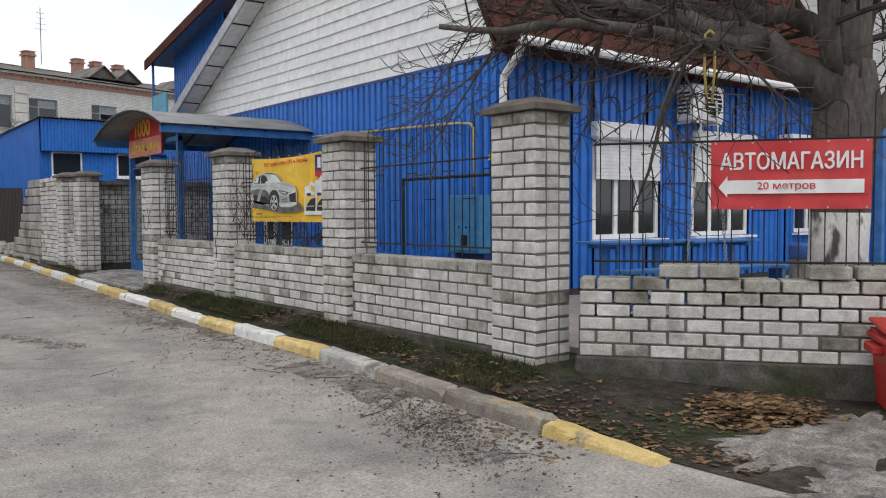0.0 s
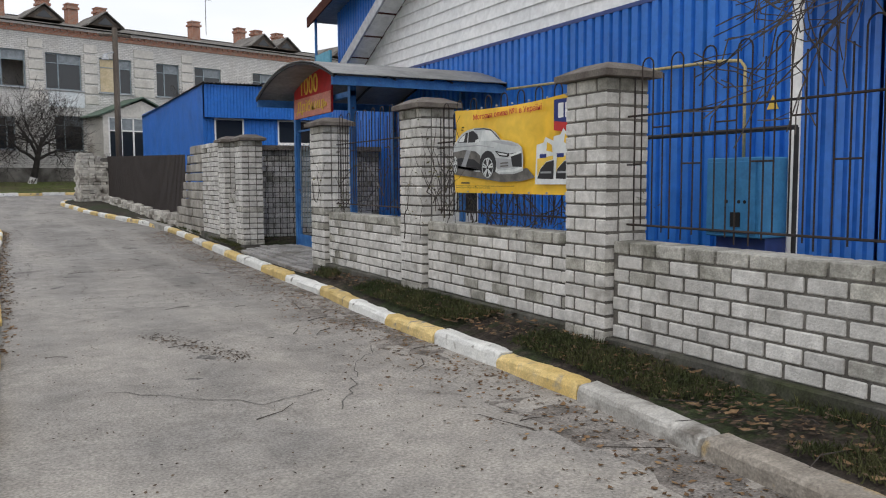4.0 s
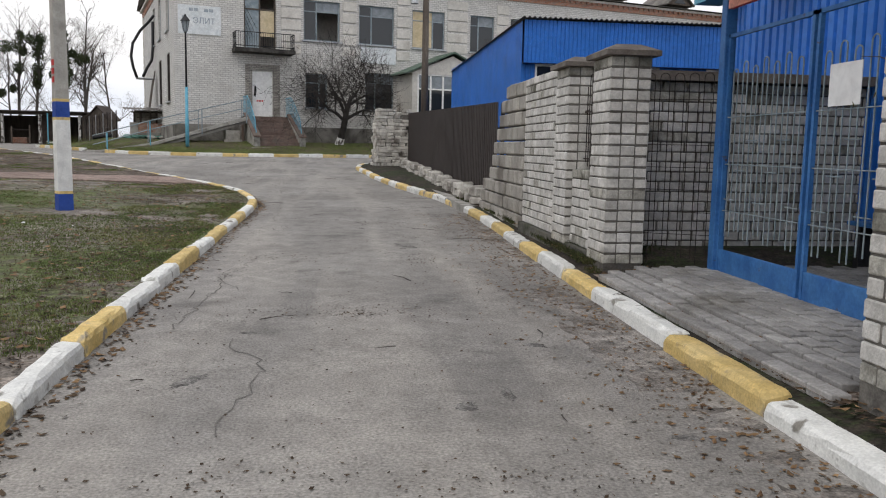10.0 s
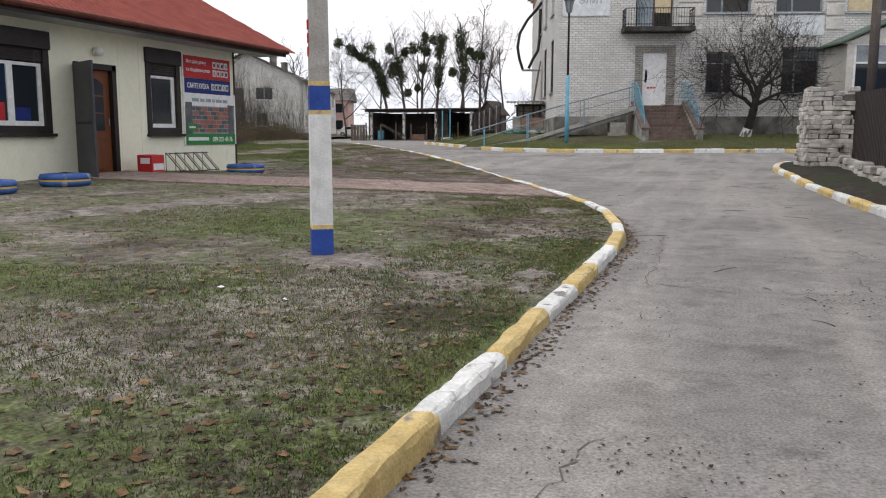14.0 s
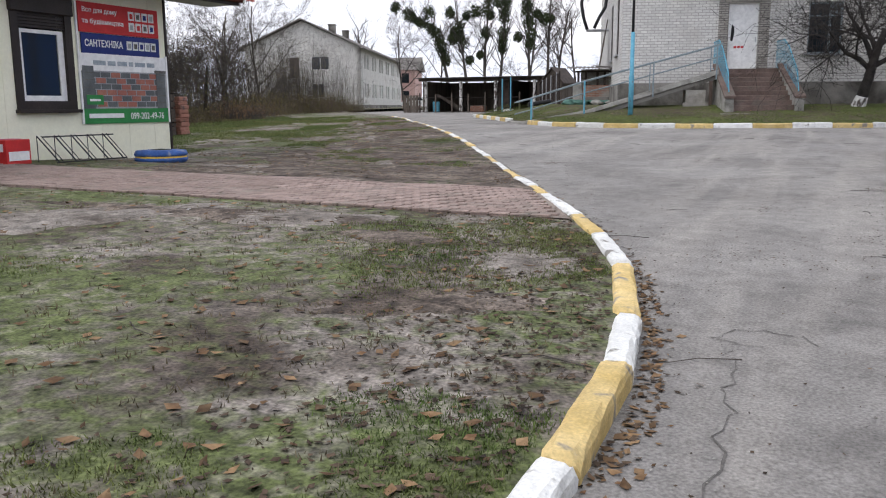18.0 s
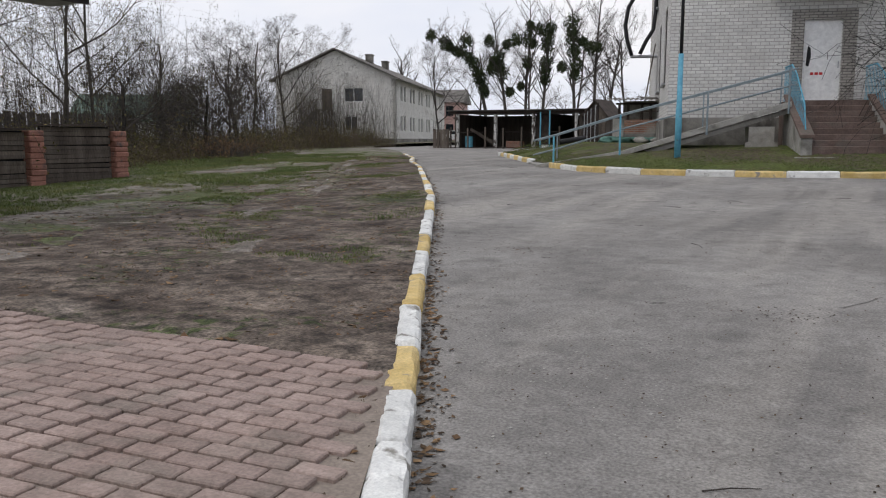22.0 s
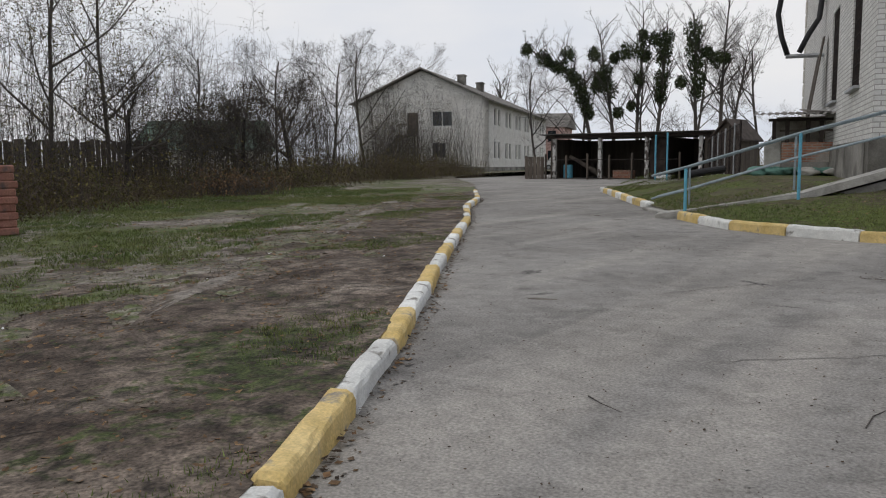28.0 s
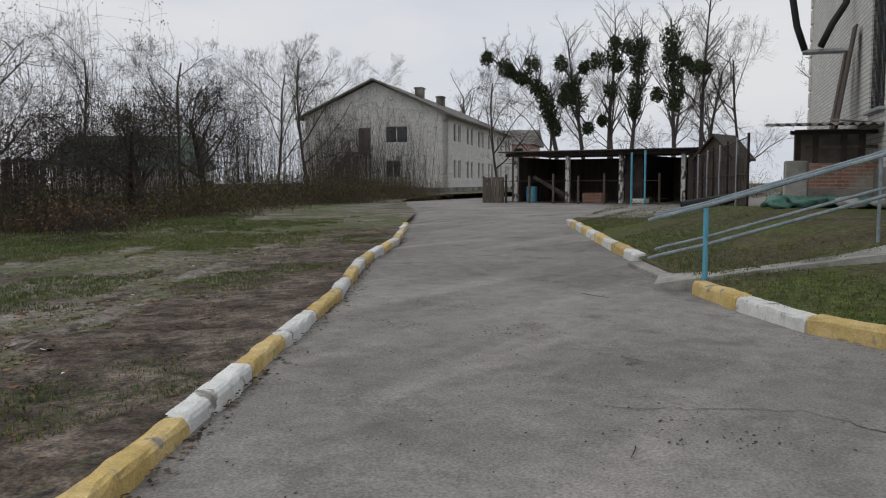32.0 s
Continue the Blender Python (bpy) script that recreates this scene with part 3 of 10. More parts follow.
def lettering(body, mat, parent, m, width=None, height=None, depth=0.003, bold=0.0):
    """Letters as a mesh, centred, facing local +z of m, fitted to a width and height."""
    me = text_mesh(body, 1.0, mat, depth, bold)
    co = np.empty(len(me.vertices) * 3)
    me.vertices.foreach_get("co", co)
    co = co.reshape(-1, 3)
    lo, hi = co.min(0), co.max(0)
    co[:, :2] -= ((lo + hi) / 2)[:2]
    if bold:
        # heavier strokes: the same letters again, a little to each side
        n, polys = len(co), [tuple(p.vertices) for p in me.polygons]
        steps = [(bold * a, bold * b, -0.0004 * k) for k, (a, b) in enumerate(((0, 0), (1, 0), (-1, 0), (0, 0.7), (0, -0.7)))]
        co = np.concatenate([co + np.array(q) for q in steps])
        mat_, me = me.materials[0], bpy.data.meshes.new("lettering")
        me.from_pydata(co.tolist(), [], [tuple(i + k * n for i in p) for k in range(len(steps)) for p in polys])
        me.materials.append(mat_)
        lo, hi = co.min(0), co.max(0)
    sx = width / (hi[0] - lo[0]) if width else 1.0
    sy = height / (hi[1] - lo[1]) if height else sx
    co[:, 0] *= sx
    co[:, 1] *= sy
    me.vertices.foreach_set("co", co.ravel())
    me.update()
    return piece("lettering", me, parent, m)


def corrugated(length, height, pitch=0.2, depth=0.03, style="trap", top=None):
    """A profiled sheet along +x, standing up z, with real ribs facing -y; top: height as a function of x."""
    g, prof, x = Geo(), [], 0.0
    while x < length - 1e-6:
        if style == "trap":
            for fx, d in ((0.0, 1), (0.60, 1), (0.68, 0), (0.90, 0)):
                if x + fx * pitch < length:
                    prof.append((x + fx * pitch, -depth * d))
        else:
            for k in range(6):
                if x + k * pitch / 6 < length:
                    prof.append((x + k * pitch / 6, -depth * 0.5 * (1 - math.cos(2 * math.pi * k / 6))))
        x += pitch
    prof.append((length, 0.0))
    th = 0.004
    vs, fs = [], []
    for off in (0.0, th):
        for px, py in prof:
            vs += [(px, py + off, 0.0), (px, py + off, (top(px) if top else height))]
    n = len(prof)
    for k in range(n - 1):
        a = 2 * k
        fs.append((a, a + 2, a + 3, a + 1))
        b = 2 * n + a
        fs.append((b + 1, b + 3, b + 2, b))
        fs.append((a + 1, a + 3, b + 3, b + 1))
        fs.append((a, b, b + 2, a + 2))
    return g.add(vs, fs)


# ---- levels and lines of the plan ----
LEVEL_Y = (-400, 0, 4, 9, 14, 20, 26, 32, 38, 44, 50, 60, 75, 100, 140, 900)
LEVEL_Z = (0, 0, -0.06, -0.12, -0.10, -0.03, 0.08, 0.22, 0.36, 0.53, 0.62, 0.72, 0.80, 1.05, 1.2, 1.5)


def road_z(y):
    return float(np.interp(y, LEVEL_Y, LEVEL_Z))


LEFT_KERB = [(0.52, -24), (0.52, 12), (0.46, 16), (0.44, 20), (0.47, 22.6), (0.47, 25), (0.33, 25.9), (-0.02, 27.3), (-0.51, 28.5), (-1.05, 29.6), (-1.95, 31.2), (-2.7, 32.5), (-4.65, 36), (-6.95, 40.1), (-7.95, 41.7), (-9.85, 44.7), (-12.35, 48.7), (-14.35, 51.5), (-16.35, 54.9), (-19.45, 59.3)]
RIGHT_KERB = [(3.4, 2.6), (3.4, 3.5), (3.5, 4.5), (3.58, 5.4), (3.74, 6.7), (3.81, 7.8), (3.83, 9.7), (3.88, 10.8), (3.97, 12.1), (3.98, 13.7), (4.02, 15.2), (4.06, 18.3),
              (4.14, 21.8), (4.14, 23.5), (4.05, 25.4), (3.8, 27.3), (3.3, 29.9), (2.85, 33.4), (2.42, 38.6), (2.55, 40.3), (3.2, 41.6)]
FAR_KERB = [(-9.25, 51.0), (-8.1, 49.5), (-7.2, 48.95), (-6.1, 48.4), (-5.2, 48.2), (-3.0, 48.3), (0.0, 49.0), (6.0, 50.9), (12.0, 52.8)]
FAR_KERB_WEST = [(-16.3, 62.2), (-12.6, 56.2), (-11.0, 53.7)]


def along(pts, axis):
    """Interpolates a line of the plan: x by y (axis 1) or y by x (axis 0)."""
    a = sorted((p[axis], p[1 - axis]) for p in pts)
    ks, vs = [p[0] for p in a], [p[1] for p in a]
    return lambda q: float(np.interp(q, ks, vs))


left_edge = along(LEFT_KERB + [(-24, 66), (-34, 78), (-40, 90)], 1)
right_edge = along([(3.6, -24), (3.4, 2.5)] + RIGHT_KERB + [(3.9, 42.3)], 1)
far_edge = along([(-40, 92), (-25, 76)] + FAR_KERB_WEST + FAR_KERB + [(40, 62)], 0)


def lawn_z(x, y):
    d = max(0.0, left_edge(y) - x)
    slope = float(np.interp(y, (31, 37, 55, 75), (0.022, -0.02, -0.018, 0.0)))
    return road_z(y) + 0.085 + max(-0.24, min(0.24, slope * d)) + 0.02 * noise.noise((x * 0.8, y * 0.8, 0)) * min(1, d)


def verge_z(x, y):
    d = max(0.0, x - right_edge(y))
    up = min(1.0, max(0.0, (y - 2.7) / 1.7))
    foot = 0.11 * min(1.0, max(0.0, (y - 5.6) / 2.5)) * min(1.0, max(0.0, d - 0.1) / 0.3) * min(1.0, max(0.0, (24.0 - y) / 4.0))
    if 13.0 < y < 17.4:
        foot = 0.0
    return road_z(y) + 0.006 + up * (0.09 + min(0.09, 0.16 * d)) + foot + 0.02 * noise.noise((x * 1.1, y * 1.1, 5)) * min(1, 3 * d)


def bank_z(x, y):
    d = max(0.0, y - far_edge(x))
    return road_z(far_edge(x)) + 0.09 + min(0.62, 0.125 * d) + 0.03 * noise.noise((x * 0.7, y * 0.7, 9)) * min(1, d)

# ---- ground, road, lawns and kerbs ----
def grid_sheet(name, rows, mat, label, category):
    vs, fs = [], []
    w = len(rows[0])
    for r in rows:
        vs += r
    for i in range(len(rows) - 1):
        for j in range(w - 1):
            a = i * w + j
            fs.append((a, a + 1, a + w + 1, a + w))
    g = Geo().add(vs, fs)
    me = g.mesh(name, mat, smooth=True, fix=False)
    if me.polygons[0].normal.z < 0:
        me.flip_normals()
    return tagged(new(name, me), label, category, kind="structure")


def steps_of(*pairs):
    out = []
    for a, b, s in pairs:
        out += list(np.arange(a, b, s))
    return out + [pairs[-1][1]]


xs = steps_of((-900, -100, 80), (-100, -40, 10), (-40, 40, 5), (40, 100, 10), (100, 900, 80))
grid_sheet("ground", [[(x, y, road_z(y) - 0.3) for x in xs] for y in steps_of((-400, -40, 60), (-40, 120, 8), (120, 900, 60))], EARTH, "bare earth ground reaching to the horizon", "ground")
xs = steps_of((-34, -6, 1.0), (-6, 6, 0.3), (6, 40, 2.0))
road = grid_sheet("road", [[(x, y, road_z(y) + 0.012 * noise.noise((x * 0.5, y * 0.5, 3)) - 0.27 * min(1.0, max(0.0, left_edge(y) - 0.4 - x)) * (y < 75)) for x in xs] for y in steps_of((-60, 0, 3), (0, 60, 0.3), (60, 110, 2))], ASPHALT, "worn grey asphalt road with cracks and dust", "road")
cols = [0, 0.15, 0.4, 0.8, 1.3, 2, 2.8, 3.8, 5, 6.5, 8, 10, 12, 14.5, 17, 20, 24, 30, 40, 60]
grid_sheet("lawn", [[(left_edge(y) - 0.13 - d, y, lawn_z(left_edge(y) - d, y)) for d in cols] for y in steps_of((-60, 0, 5), (0, 62, 0.4), (62, 160, 3))], EARTH, "thin trodden lawn with bare brown earth", "lawn")
grid_sheet("verge", [[(right_edge(y) + 0.13 + d, y, verge_z(right_edge(y) + d, y)) for d in cols] for y in steps_of((-60, 0, 5), (0, 42, 0.4))], VERGE, "dark soil verge along the fence", "verge")
def bank_row(x):
    """The bank narrows to a tongue towards the garages and falls back to the road there."""
    far = float(np.interp(x, (-16.4, -13.5, -10.5, -8.0), (0.9, 3.2, 9.0, 60.0)))
    k = far / cols[-1]
    row = [(x, far_edge(x) + 0.13 + d * k, bank_z(x, far_edge(x) + d * k)) for d in cols[:-1]]
    return row + [(x, far_edge(x) + 0.13 + far, bank_z(x, far_edge(x) + far) if x > -8 else road_z(far_edge(x) + far) - 0.06)]


grid_sheet("bank", [bank_row(x) for x in steps_of((-16.4, 14, 0.4), (14, 60, 3))], BANK, "mossy green lawn bank before the old building", "lawn")


def kerb(name, pts, side, label, stone=1.05, start=0, wide=0.15, marks=(), bare=-99, rise=0.0):
    """Kerbstones along a line; side: +1 puts the stones to the left of the line's way. marks: y of each joint with the paint that follows it."""
    th = thing(name, (pts[0][0], pts[0][1], road_z(pts[0][1])), 0, label, "kerb", kind="structure")
    p = [Vector((x, y)) for x, y in pts]
    run = [0.0]
    for a, b in zip(p, p[1:]):
        run.append(run[-1] + (b - a).length)
    total = run[-1]

    def at(q):
        return Vector((float(np.interp(q, run, [v.x for v in p])), float(np.interp(q, run, [v.y for v in p]))))

    stops, k = [], start
    if marks:
        ms = [(float(np.interp(y, [v.y for v in p], run)), c) for y, c in marks]
        q = ms[0][0]
        while q > stone * 0.5:
            q -= stone
            stops.insert(0, (max(0.0, q), k % 2))
            k += 1
        stops += ms
        k = ms[-1][1] + 1
    s = stops[-1][0] + stone if stops else 0.0
    while s < total - 0.3:
        stops.append((s, k % 2))
        s, k = s + stone, k + 1
    stops.append((total, 0))
    rng = random.Random(len(pts))
    for i in range(len(stops) - 1):
        s, c = stops[i]
        a, b = at(s), at(stops[i + 1][0])
        d = (b - a)
        ln = d.length
        mat = KERB_BARE if b.y < bare and i else (KERB_YELLOW if c else (KERB_GREY if b.y < bare + 2.4 else KERB_WHITE))
        m = shared(("kerb", round(ln, 2), mat.name, wide, i % 3), lambda: kerb_mesh(ln - 0.014, wide, mat, i % 3))
        mid = (a + b) / 2 + Vector((-d.y, d.x)).normalized() * side * wide / 2
        zs = (road_z(a.y), road_z(b.y))
        low, dip = (0.05, 5.0) if bare > 0 and i == 0 else (0.0, 0.0)
        piece("kerbstone", m, th, Matrix.Translation(-th.location) @ pose(mid.x, mid.y, sum(zs) / 2 - 0.06 + rise - low + rng.uniform(-0.016, 0.012), rng.uniform(-3.5, 3.5), -math.degrees(math.atan2(zs[1] - zs[0], ln)) - dip + rng.uniform(-0.7, 0.7), math.degrees(math.atan2(d.y, d.x)) + rng.uniform(-1.2, 1.2)))
    return th


def kerb_mesh(ln, wide, mat, seed):
    """A worn kerbstone: rounded top edges, chipped ends."""
    rng = random.Random(seed * 7 + int(ln * 50))
    prof = [(-wide / 2, 0), (-wide / 2, 0.14), (-wide / 2 + 0.012, 0.163), (-wide / 2 + 0.035, 0.175), (wide / 2 - 0.035, 0.175), (wide / 2 - 0.012, 0.163), (wide / 2, 0.14), (wide / 2, 0)]
    xs_ = [-ln / 2, -ln / 2 + 0.03, -ln * 0.37, -ln / 4, -ln * 0.12, 0, ln * 0.13, ln / 4, ln * 0.38, ln / 2 - 0.03, ln / 2]
    g, vs, fs = Geo(), [], []
    for i, x in enumerate(xs_):
        end = i in (0, len(xs_) - 1)
        for y, z in prof:
            if z > 0.13:
                z += rng.uniform(-0.009, 0.005) - (rng.uniform(0.008, 0.034) if end else 0)
                y *= 0.96 if end else 1
            vs.append((x, y + rng.uniform(-0.006, 0.006), z))
    n = len(prof)
    for i in range(len(xs_) - 1):
        fs += [(i * n + k, i * n + k + 1, (i + 1) * n + k + 1, (i + 1) * n + k) for k in range(n - 1)]
    fs += [tuple(range(n)), tuple(range((len(xs_) - 1) * n, len(xs_) * n))[::-1]]
    return g.add(vs, fs).mesh("kerbstone", mat)


W, Y = 0, 1
LEFT_MARKS = [(12.65, Y), (13.82, W), (14.9, Y), (15.88, W), (16.97, W), (17.86, Y), (18.93, W), (20.05, Y), (21.15, W), (22.06, Y), (23.05, W), (24.22, Y), (25.28, W), (26.16, Y), (27.4, W), (28.55, Y), (29.52, W), (30.4, W), (31.0, Y), (31.65, W),
              (32.54, Y), (33.67, W), (34.75, Y), (35.77, W), (37.0, W), (38.11, Y), (39.13, W), (40.1, Y), (41.05, W), (42.0, Y), (42.9, W), (43.8, Y), (44.75, W), (45.75, Y), (46.6, W), (47.6, Y), (48.8, W)]
RIGHT_MARKS = [(2.6, Y), (3.45, W), (4.5, Y), (5.5, W), (6.7, Y), (7.75, W), (8.83, Y), (9.9, W), (11.0, Y), (12.18, W), (13.65, Y), (14.95, W), (16.6, Y)]
kerb("kerb_lawn", LEFT_KERB, 1, "worn concrete kerb painted white and yellow along the lawn", start=1, marks=LEFT_MARKS)
kerb("kerb_fence", RIGHT_KERB, -1, "worn concrete kerb painted yellow and white along the fence", wide=0.17, marks=RIGHT_MARKS, bare=5.6)
kerb("kerb_forecourt", FAR_KERB, 1, "yellow and white painted kerb before the old building", stone=1.15, start=1, wide=0.19, rise=0.045)
kerb("kerb_bank", FAR_KERB_WEST, 1, "white and yellow painted kerb of the mossy bank", stone=1.15, start=0, wide=0.19, rise=0.045)

# ---- blue shop with the white gable ----
SX, SY = 7.3, 8.0
shop = thing("blue_shop", (SX, SY, 0), 0, "blue profiled-sheet shop with a white siding gable", "building")
BASE = -0.1


def sheets(parent, x0, x1, z0, top, m, mat, name="wall_sheet", pitch=0.172, depth=0.04, each=1.204, style="trap"):
    """Profiled sheets side by side on a wall plane whose own x runs along it and whose -y faces out."""
    x = x0
    while x < x1 - 0.01:
        e = min(x + each, x1)
        a = x
        g = corrugated(e - x, 0, pitch, depth, style, top=lambda q: top(a + q) - z0)
        piece(name, g.mesh(name, mat), parent, m @ pose(x, 0, z0))
        x = e


WEST = pose(0, 0, 0, 0, 0, -90)
# the gable wall runs along y at x = 0; its own x axis points to -y
eave = 3.35
sheets(shop, -12.6, -7.25, BASE, lambda x: eave, WEST, BLUE)
sheets(shop, -5.95, 0, BASE, lambda x: eave, WEST, BLUE)
sheets(shop, -7.25, -5.95, 2.15, lambda x: eave, WEST, BLUE)
part("wall_core", Geo().box(0.04, 0.04, BASE, 14, 5.95, eave).box(0.04, 7.25, BASE, 14, 12.6, eave).box(0.3, 5.95, BASE, 14, 7.25, eave).box(0.04, 5.95, 2.15, 0.3, 7.25, eave).box(0.04, 0.3, eave, 13.9, 12.3, 3.5), BLUE_DARK, shop)
# white gable of clapboards
apex_y, apex_z = 2.33, 7.62
S_FOOT, N_FOOT = 0.2, 11.4  # feet of the steep south and the long north verge
S_SLOPE, N_SLOPE = (apex_z - eave) / (apex_y - S_FOOT), (apex_z - eave) / (N_FOOT - apex_y)
part("gable_core", Geo().prism([(S_FOOT + 0.02, eave), (N_FOOT - 0.02, eave), (apex_y, apex_z - 0.05)], "x", 0.05, 0.2), SIDING, shop)
z = eave
while z < apex_z - 0.3:
    a0, b0 = S_FOOT + (z - eave) / S_SLOPE, N_FOOT - (z - eave) / N_SLOPE
    a1, b1 = a0 + 0.2 / S_SLOPE, b0 - 0.2 / N_SLOPE
    g = Geo().add([(0.0, a0, z), (0.0, b0, z), (0.024, b1, z + 0.21), (0.024, a1, z + 0.21), (0.05, a0, z), (0.05, b0, z)], [(0, 1, 2, 3), (0, 4, 5, 1), (3, 2, 5, 4), (0, 3, 4), (1, 5, 2)])
    part("clapboard", g, SIDING, shop)
    z += 0.2
part("gable_sill", Geo().box(-0.045, 0.0, eave - 0.03, 0.02, N_FOOT, eave + 0.02), BLUE_DARK, shop, "dark drip strip under the siding")


def slope_slab(x0, x1, line, t):
    """A roof slab of thickness t over a (y, z) line, from x0 to x1."""
    vs = [(x, y, z + o) for o in (0, t) for x in (x0, x1) for y, z in line]
    n = len(line)
    fs = []
    for k in range(n - 1):
        fs += [(k, k + 1, n + k + 1, n + k), (2 * n + k + 1, 2 * n + k, 3 * n + k, 3 * n + k + 1), (k, 2 * n + k, 2 * n + k + 1, k + 1), (n + k, n + k + 1, 3 * n + k + 1, 3 * n + k)]
    fs += [(0, n, 3 * n, 2 * n), (n - 1, 3 * n - 1, 4 * n - 1, 2 * n - 1)]
    return Geo().add(vs, fs)


# steep south slope of brown metal tile: stepped courses with rolled waves
s_line = [(-0.55, eave + 0.06), (S_FOOT, eave + 0.22), (apex_y, apex_z + 0.12)]
part("roof_south", slope_slab(-0.04, 10.2, s_line, 0.05), ROOF_BROWN, shop)
y_a, z_a, y_b, z_b = S_FOOT, eave + 0.28, apex_y, apex_z + 0.18
ny, nz = -(z_b - z_a), (y_b - y_a)
nn = math.hypot(ny, nz)
ny, nz = ny / nn, nz / nn
courses = 14
for c in range(courses):
    vs, fs = [], []
    n_w = 172
    for i in range(n_w):
        x = -0.04 + i * 10.2 / (n_w - 1)
        w = 0.018 * (0, 1, 1, 0)[i % 4]
        for f, lift in ((c / courses, 0.034), ((c + 1) / courses, 0.006)):
            vs.append((x, y_a + (y_b - y_a) * f + ny * (lift + w), z_a + (z_b - z_a) * f + nz * (lift + w)))
        vs.append((x, y_a + (y_b - y_a) * c / courses, z_a + (z_b - z_a) * c / courses))
    for i in range(n_w - 1):
        fs += [(3 * i, 3 * i + 3, 3 * i + 4, 3 * i + 1), (3 * i + 2, 3 * i + 5, 3 * i + 3, 3 * i)]
    part("tile_course", Geo().add(vs, fs), ROOF_BROWN, shop)
# long north slope with a grey barge board
n_line = [(apex_y, apex_z + 0.04), (N_FOOT + 0.5, eave - 0.5 * N_SLOPE + 0.04)]
part("roof_north", slope_slab(-0.45, 14.4, n_line, 0.08), ROOF_BROWN, shop)
part("barge_board", slope_slab(-0.48, -0.44, [(y, z - 0.14) for y, z in n_line], 0.23), GALV, shop)
for k in range(14):
    q0, q1 = [tuple(np.array(n_line[0]) + (np.array(n_line[1]) - np.array(n_line[0])) * f) for f in (k / 14, (k + 1) / 14 - 0.008)]
    part("soffit_board", slope_slab(-0.44, 0.0, [(q0[0], q0[1] - 0.03), (q1[0], q1[1] - 0.03)], 0.02), SIDING, shop)
part("verge_trim", slope_slab(-0.05, 0.02, [(S_FOOT - 0.03, eave + 0.02), (apex_y, apex_z + 0.02)], 0.06), ROOF_BROWN, shop)
# white-sided wing that stands across the east end
wing = part("east_wing", Geo().box(9.6, -2.4, BASE, 14.0, 0.0, 2.75), BLUE_DARK, shop)
sheets(shop, 0.0, 2.4, BASE, lambda x: 2.75, pose(9.58, 0, 0, 0, 0, -90), BLUE)
for k in range(20):
    part("clapboard", Geo().box(9.54, -2.4, 2.75 + k * 0.2, 9.6, 2.2, 2.935 + k * 0.2), SIDING, shop)

# south wall with two shuttered windows
S_WINS = [(1.65, 3.15), (4.0, 5.6), (7.1, 8.3)]
W_SILL, W_TOP = 0.86, 2.3
edges = [0.0] + [v for w in S_WINS for v in w] + [14.0]
for a, b in zip(edges[::2], edges[1::2]):
    sheets(shop, a, b, BASE, lambda x: eave, pose(0, 0, 0), BLUE)
for a, b in S_WINS:
    sheets(shop, a, b, BASE, lambda x: W_SILL, pose(0, 0, 0), BLUE)
    sheets(shop, a, b, W_TOP + 0.25, lambda x: eave, pose(0, 0, 0), BLUE)
    win = part("window", Geo().box(a, 0.0, W_SILL, b, 0.06, W_SILL + 0.07), WHITE, shop)
    for xa, xb, za, zb in ((a, b, W_TOP - 0.06, W_TOP), (a, a + 0.07, W_SILL + 0.07, W_TOP - 0.06), (b - 0.07, b, W_SILL + 0.07, W_TOP - 0.06), (a + 0.47, a + 0.55, W_SILL + 0.07, W_TOP - 0.06), (b - 0.55, b - 0.47, W_SILL + 0.07, W_TOP - 0.06)):
        part("frame_bar", Geo().box(xa, 0.0, za, xb, 0.06, zb), WHITE, win)
    part("pane", Geo().box(a + 0.05, 0.03, W_SILL + 0.05, b - 0.05, 0.035, W_TOP - 0.05), GLASS, win)
    part("sill", Geo().cbox(a - 0.08, -0.16, W_SILL - 0.05, b + 0.08, 0.02, W_SILL - 0.01), WHITE, win)
    part("shutter_box", Geo().cbox(a - 0.06, -0.17, W_TOP, b + 0.06, 0.02, W_TOP + 0.25, 0.03), WHITE, win)
    for k in range(11):
        zz = W_TOP - 0.052 * (k + 1)
        part("shutter_slat", Geo().cbox(a + 0.02, -0.06, zz, b - 0.02, -0.045, zz + 0.05, 0.005), WHITE, win)
# gutter and down pipe
gut = Geo()
gut.sweep([(-0.3, -0.6, eave + 0.03), (9.5, -0.6, eave - 0.03)], [0.06, 0.06], 8)
part("gutter", gut, WHITE, shop)
pipe = Geo().sweep([(-0.2, -0.5, eave), (-0.2, -0.42, eave - 0.12), (-0.16, -0.12, eave - 0.35), (-0.16, -0.1, eave - 0.5), (-0.16, -0.1, 0.0)], [0.05] * 5, 8)
part("down_pipe", pipe, WHITE, shop, "white plastic down pipe")
part("soffit", Geo().box(-0.3, -0.55, eave - 0.02, 9.5, 0, eave + 0.01), ROOF_BROWN, shop)

# glazed white entrance under the canopy
ent = part("entrance_door", Geo().cbox(0.0, 6.06, 0.0, 0.08, 7.14, 0.75, 0.004), WHITE, shop, "white glazed plastic entrance door")
for ya, yb, za, zb in ((5.97, 6.06, 0, 2.13), (7.14, 7.23, 0, 2.13), (6.06, 7.14, 2.03, 2.13), (6.72, 6.8, 0.75, 2.03)):
    part("frame_bar", Geo().box(0.0, ya, za, 0.08, yb, zb), WHITE, ent)
part("pane", Geo().box(0.03, 6.06, 0.75, 0.04, 6.72, 2.03), GLASS, ent)
part("pane", Geo().box(0.03, 6.8, 0.75, 0.04, 7.14, 2.03), GLASS, ent)
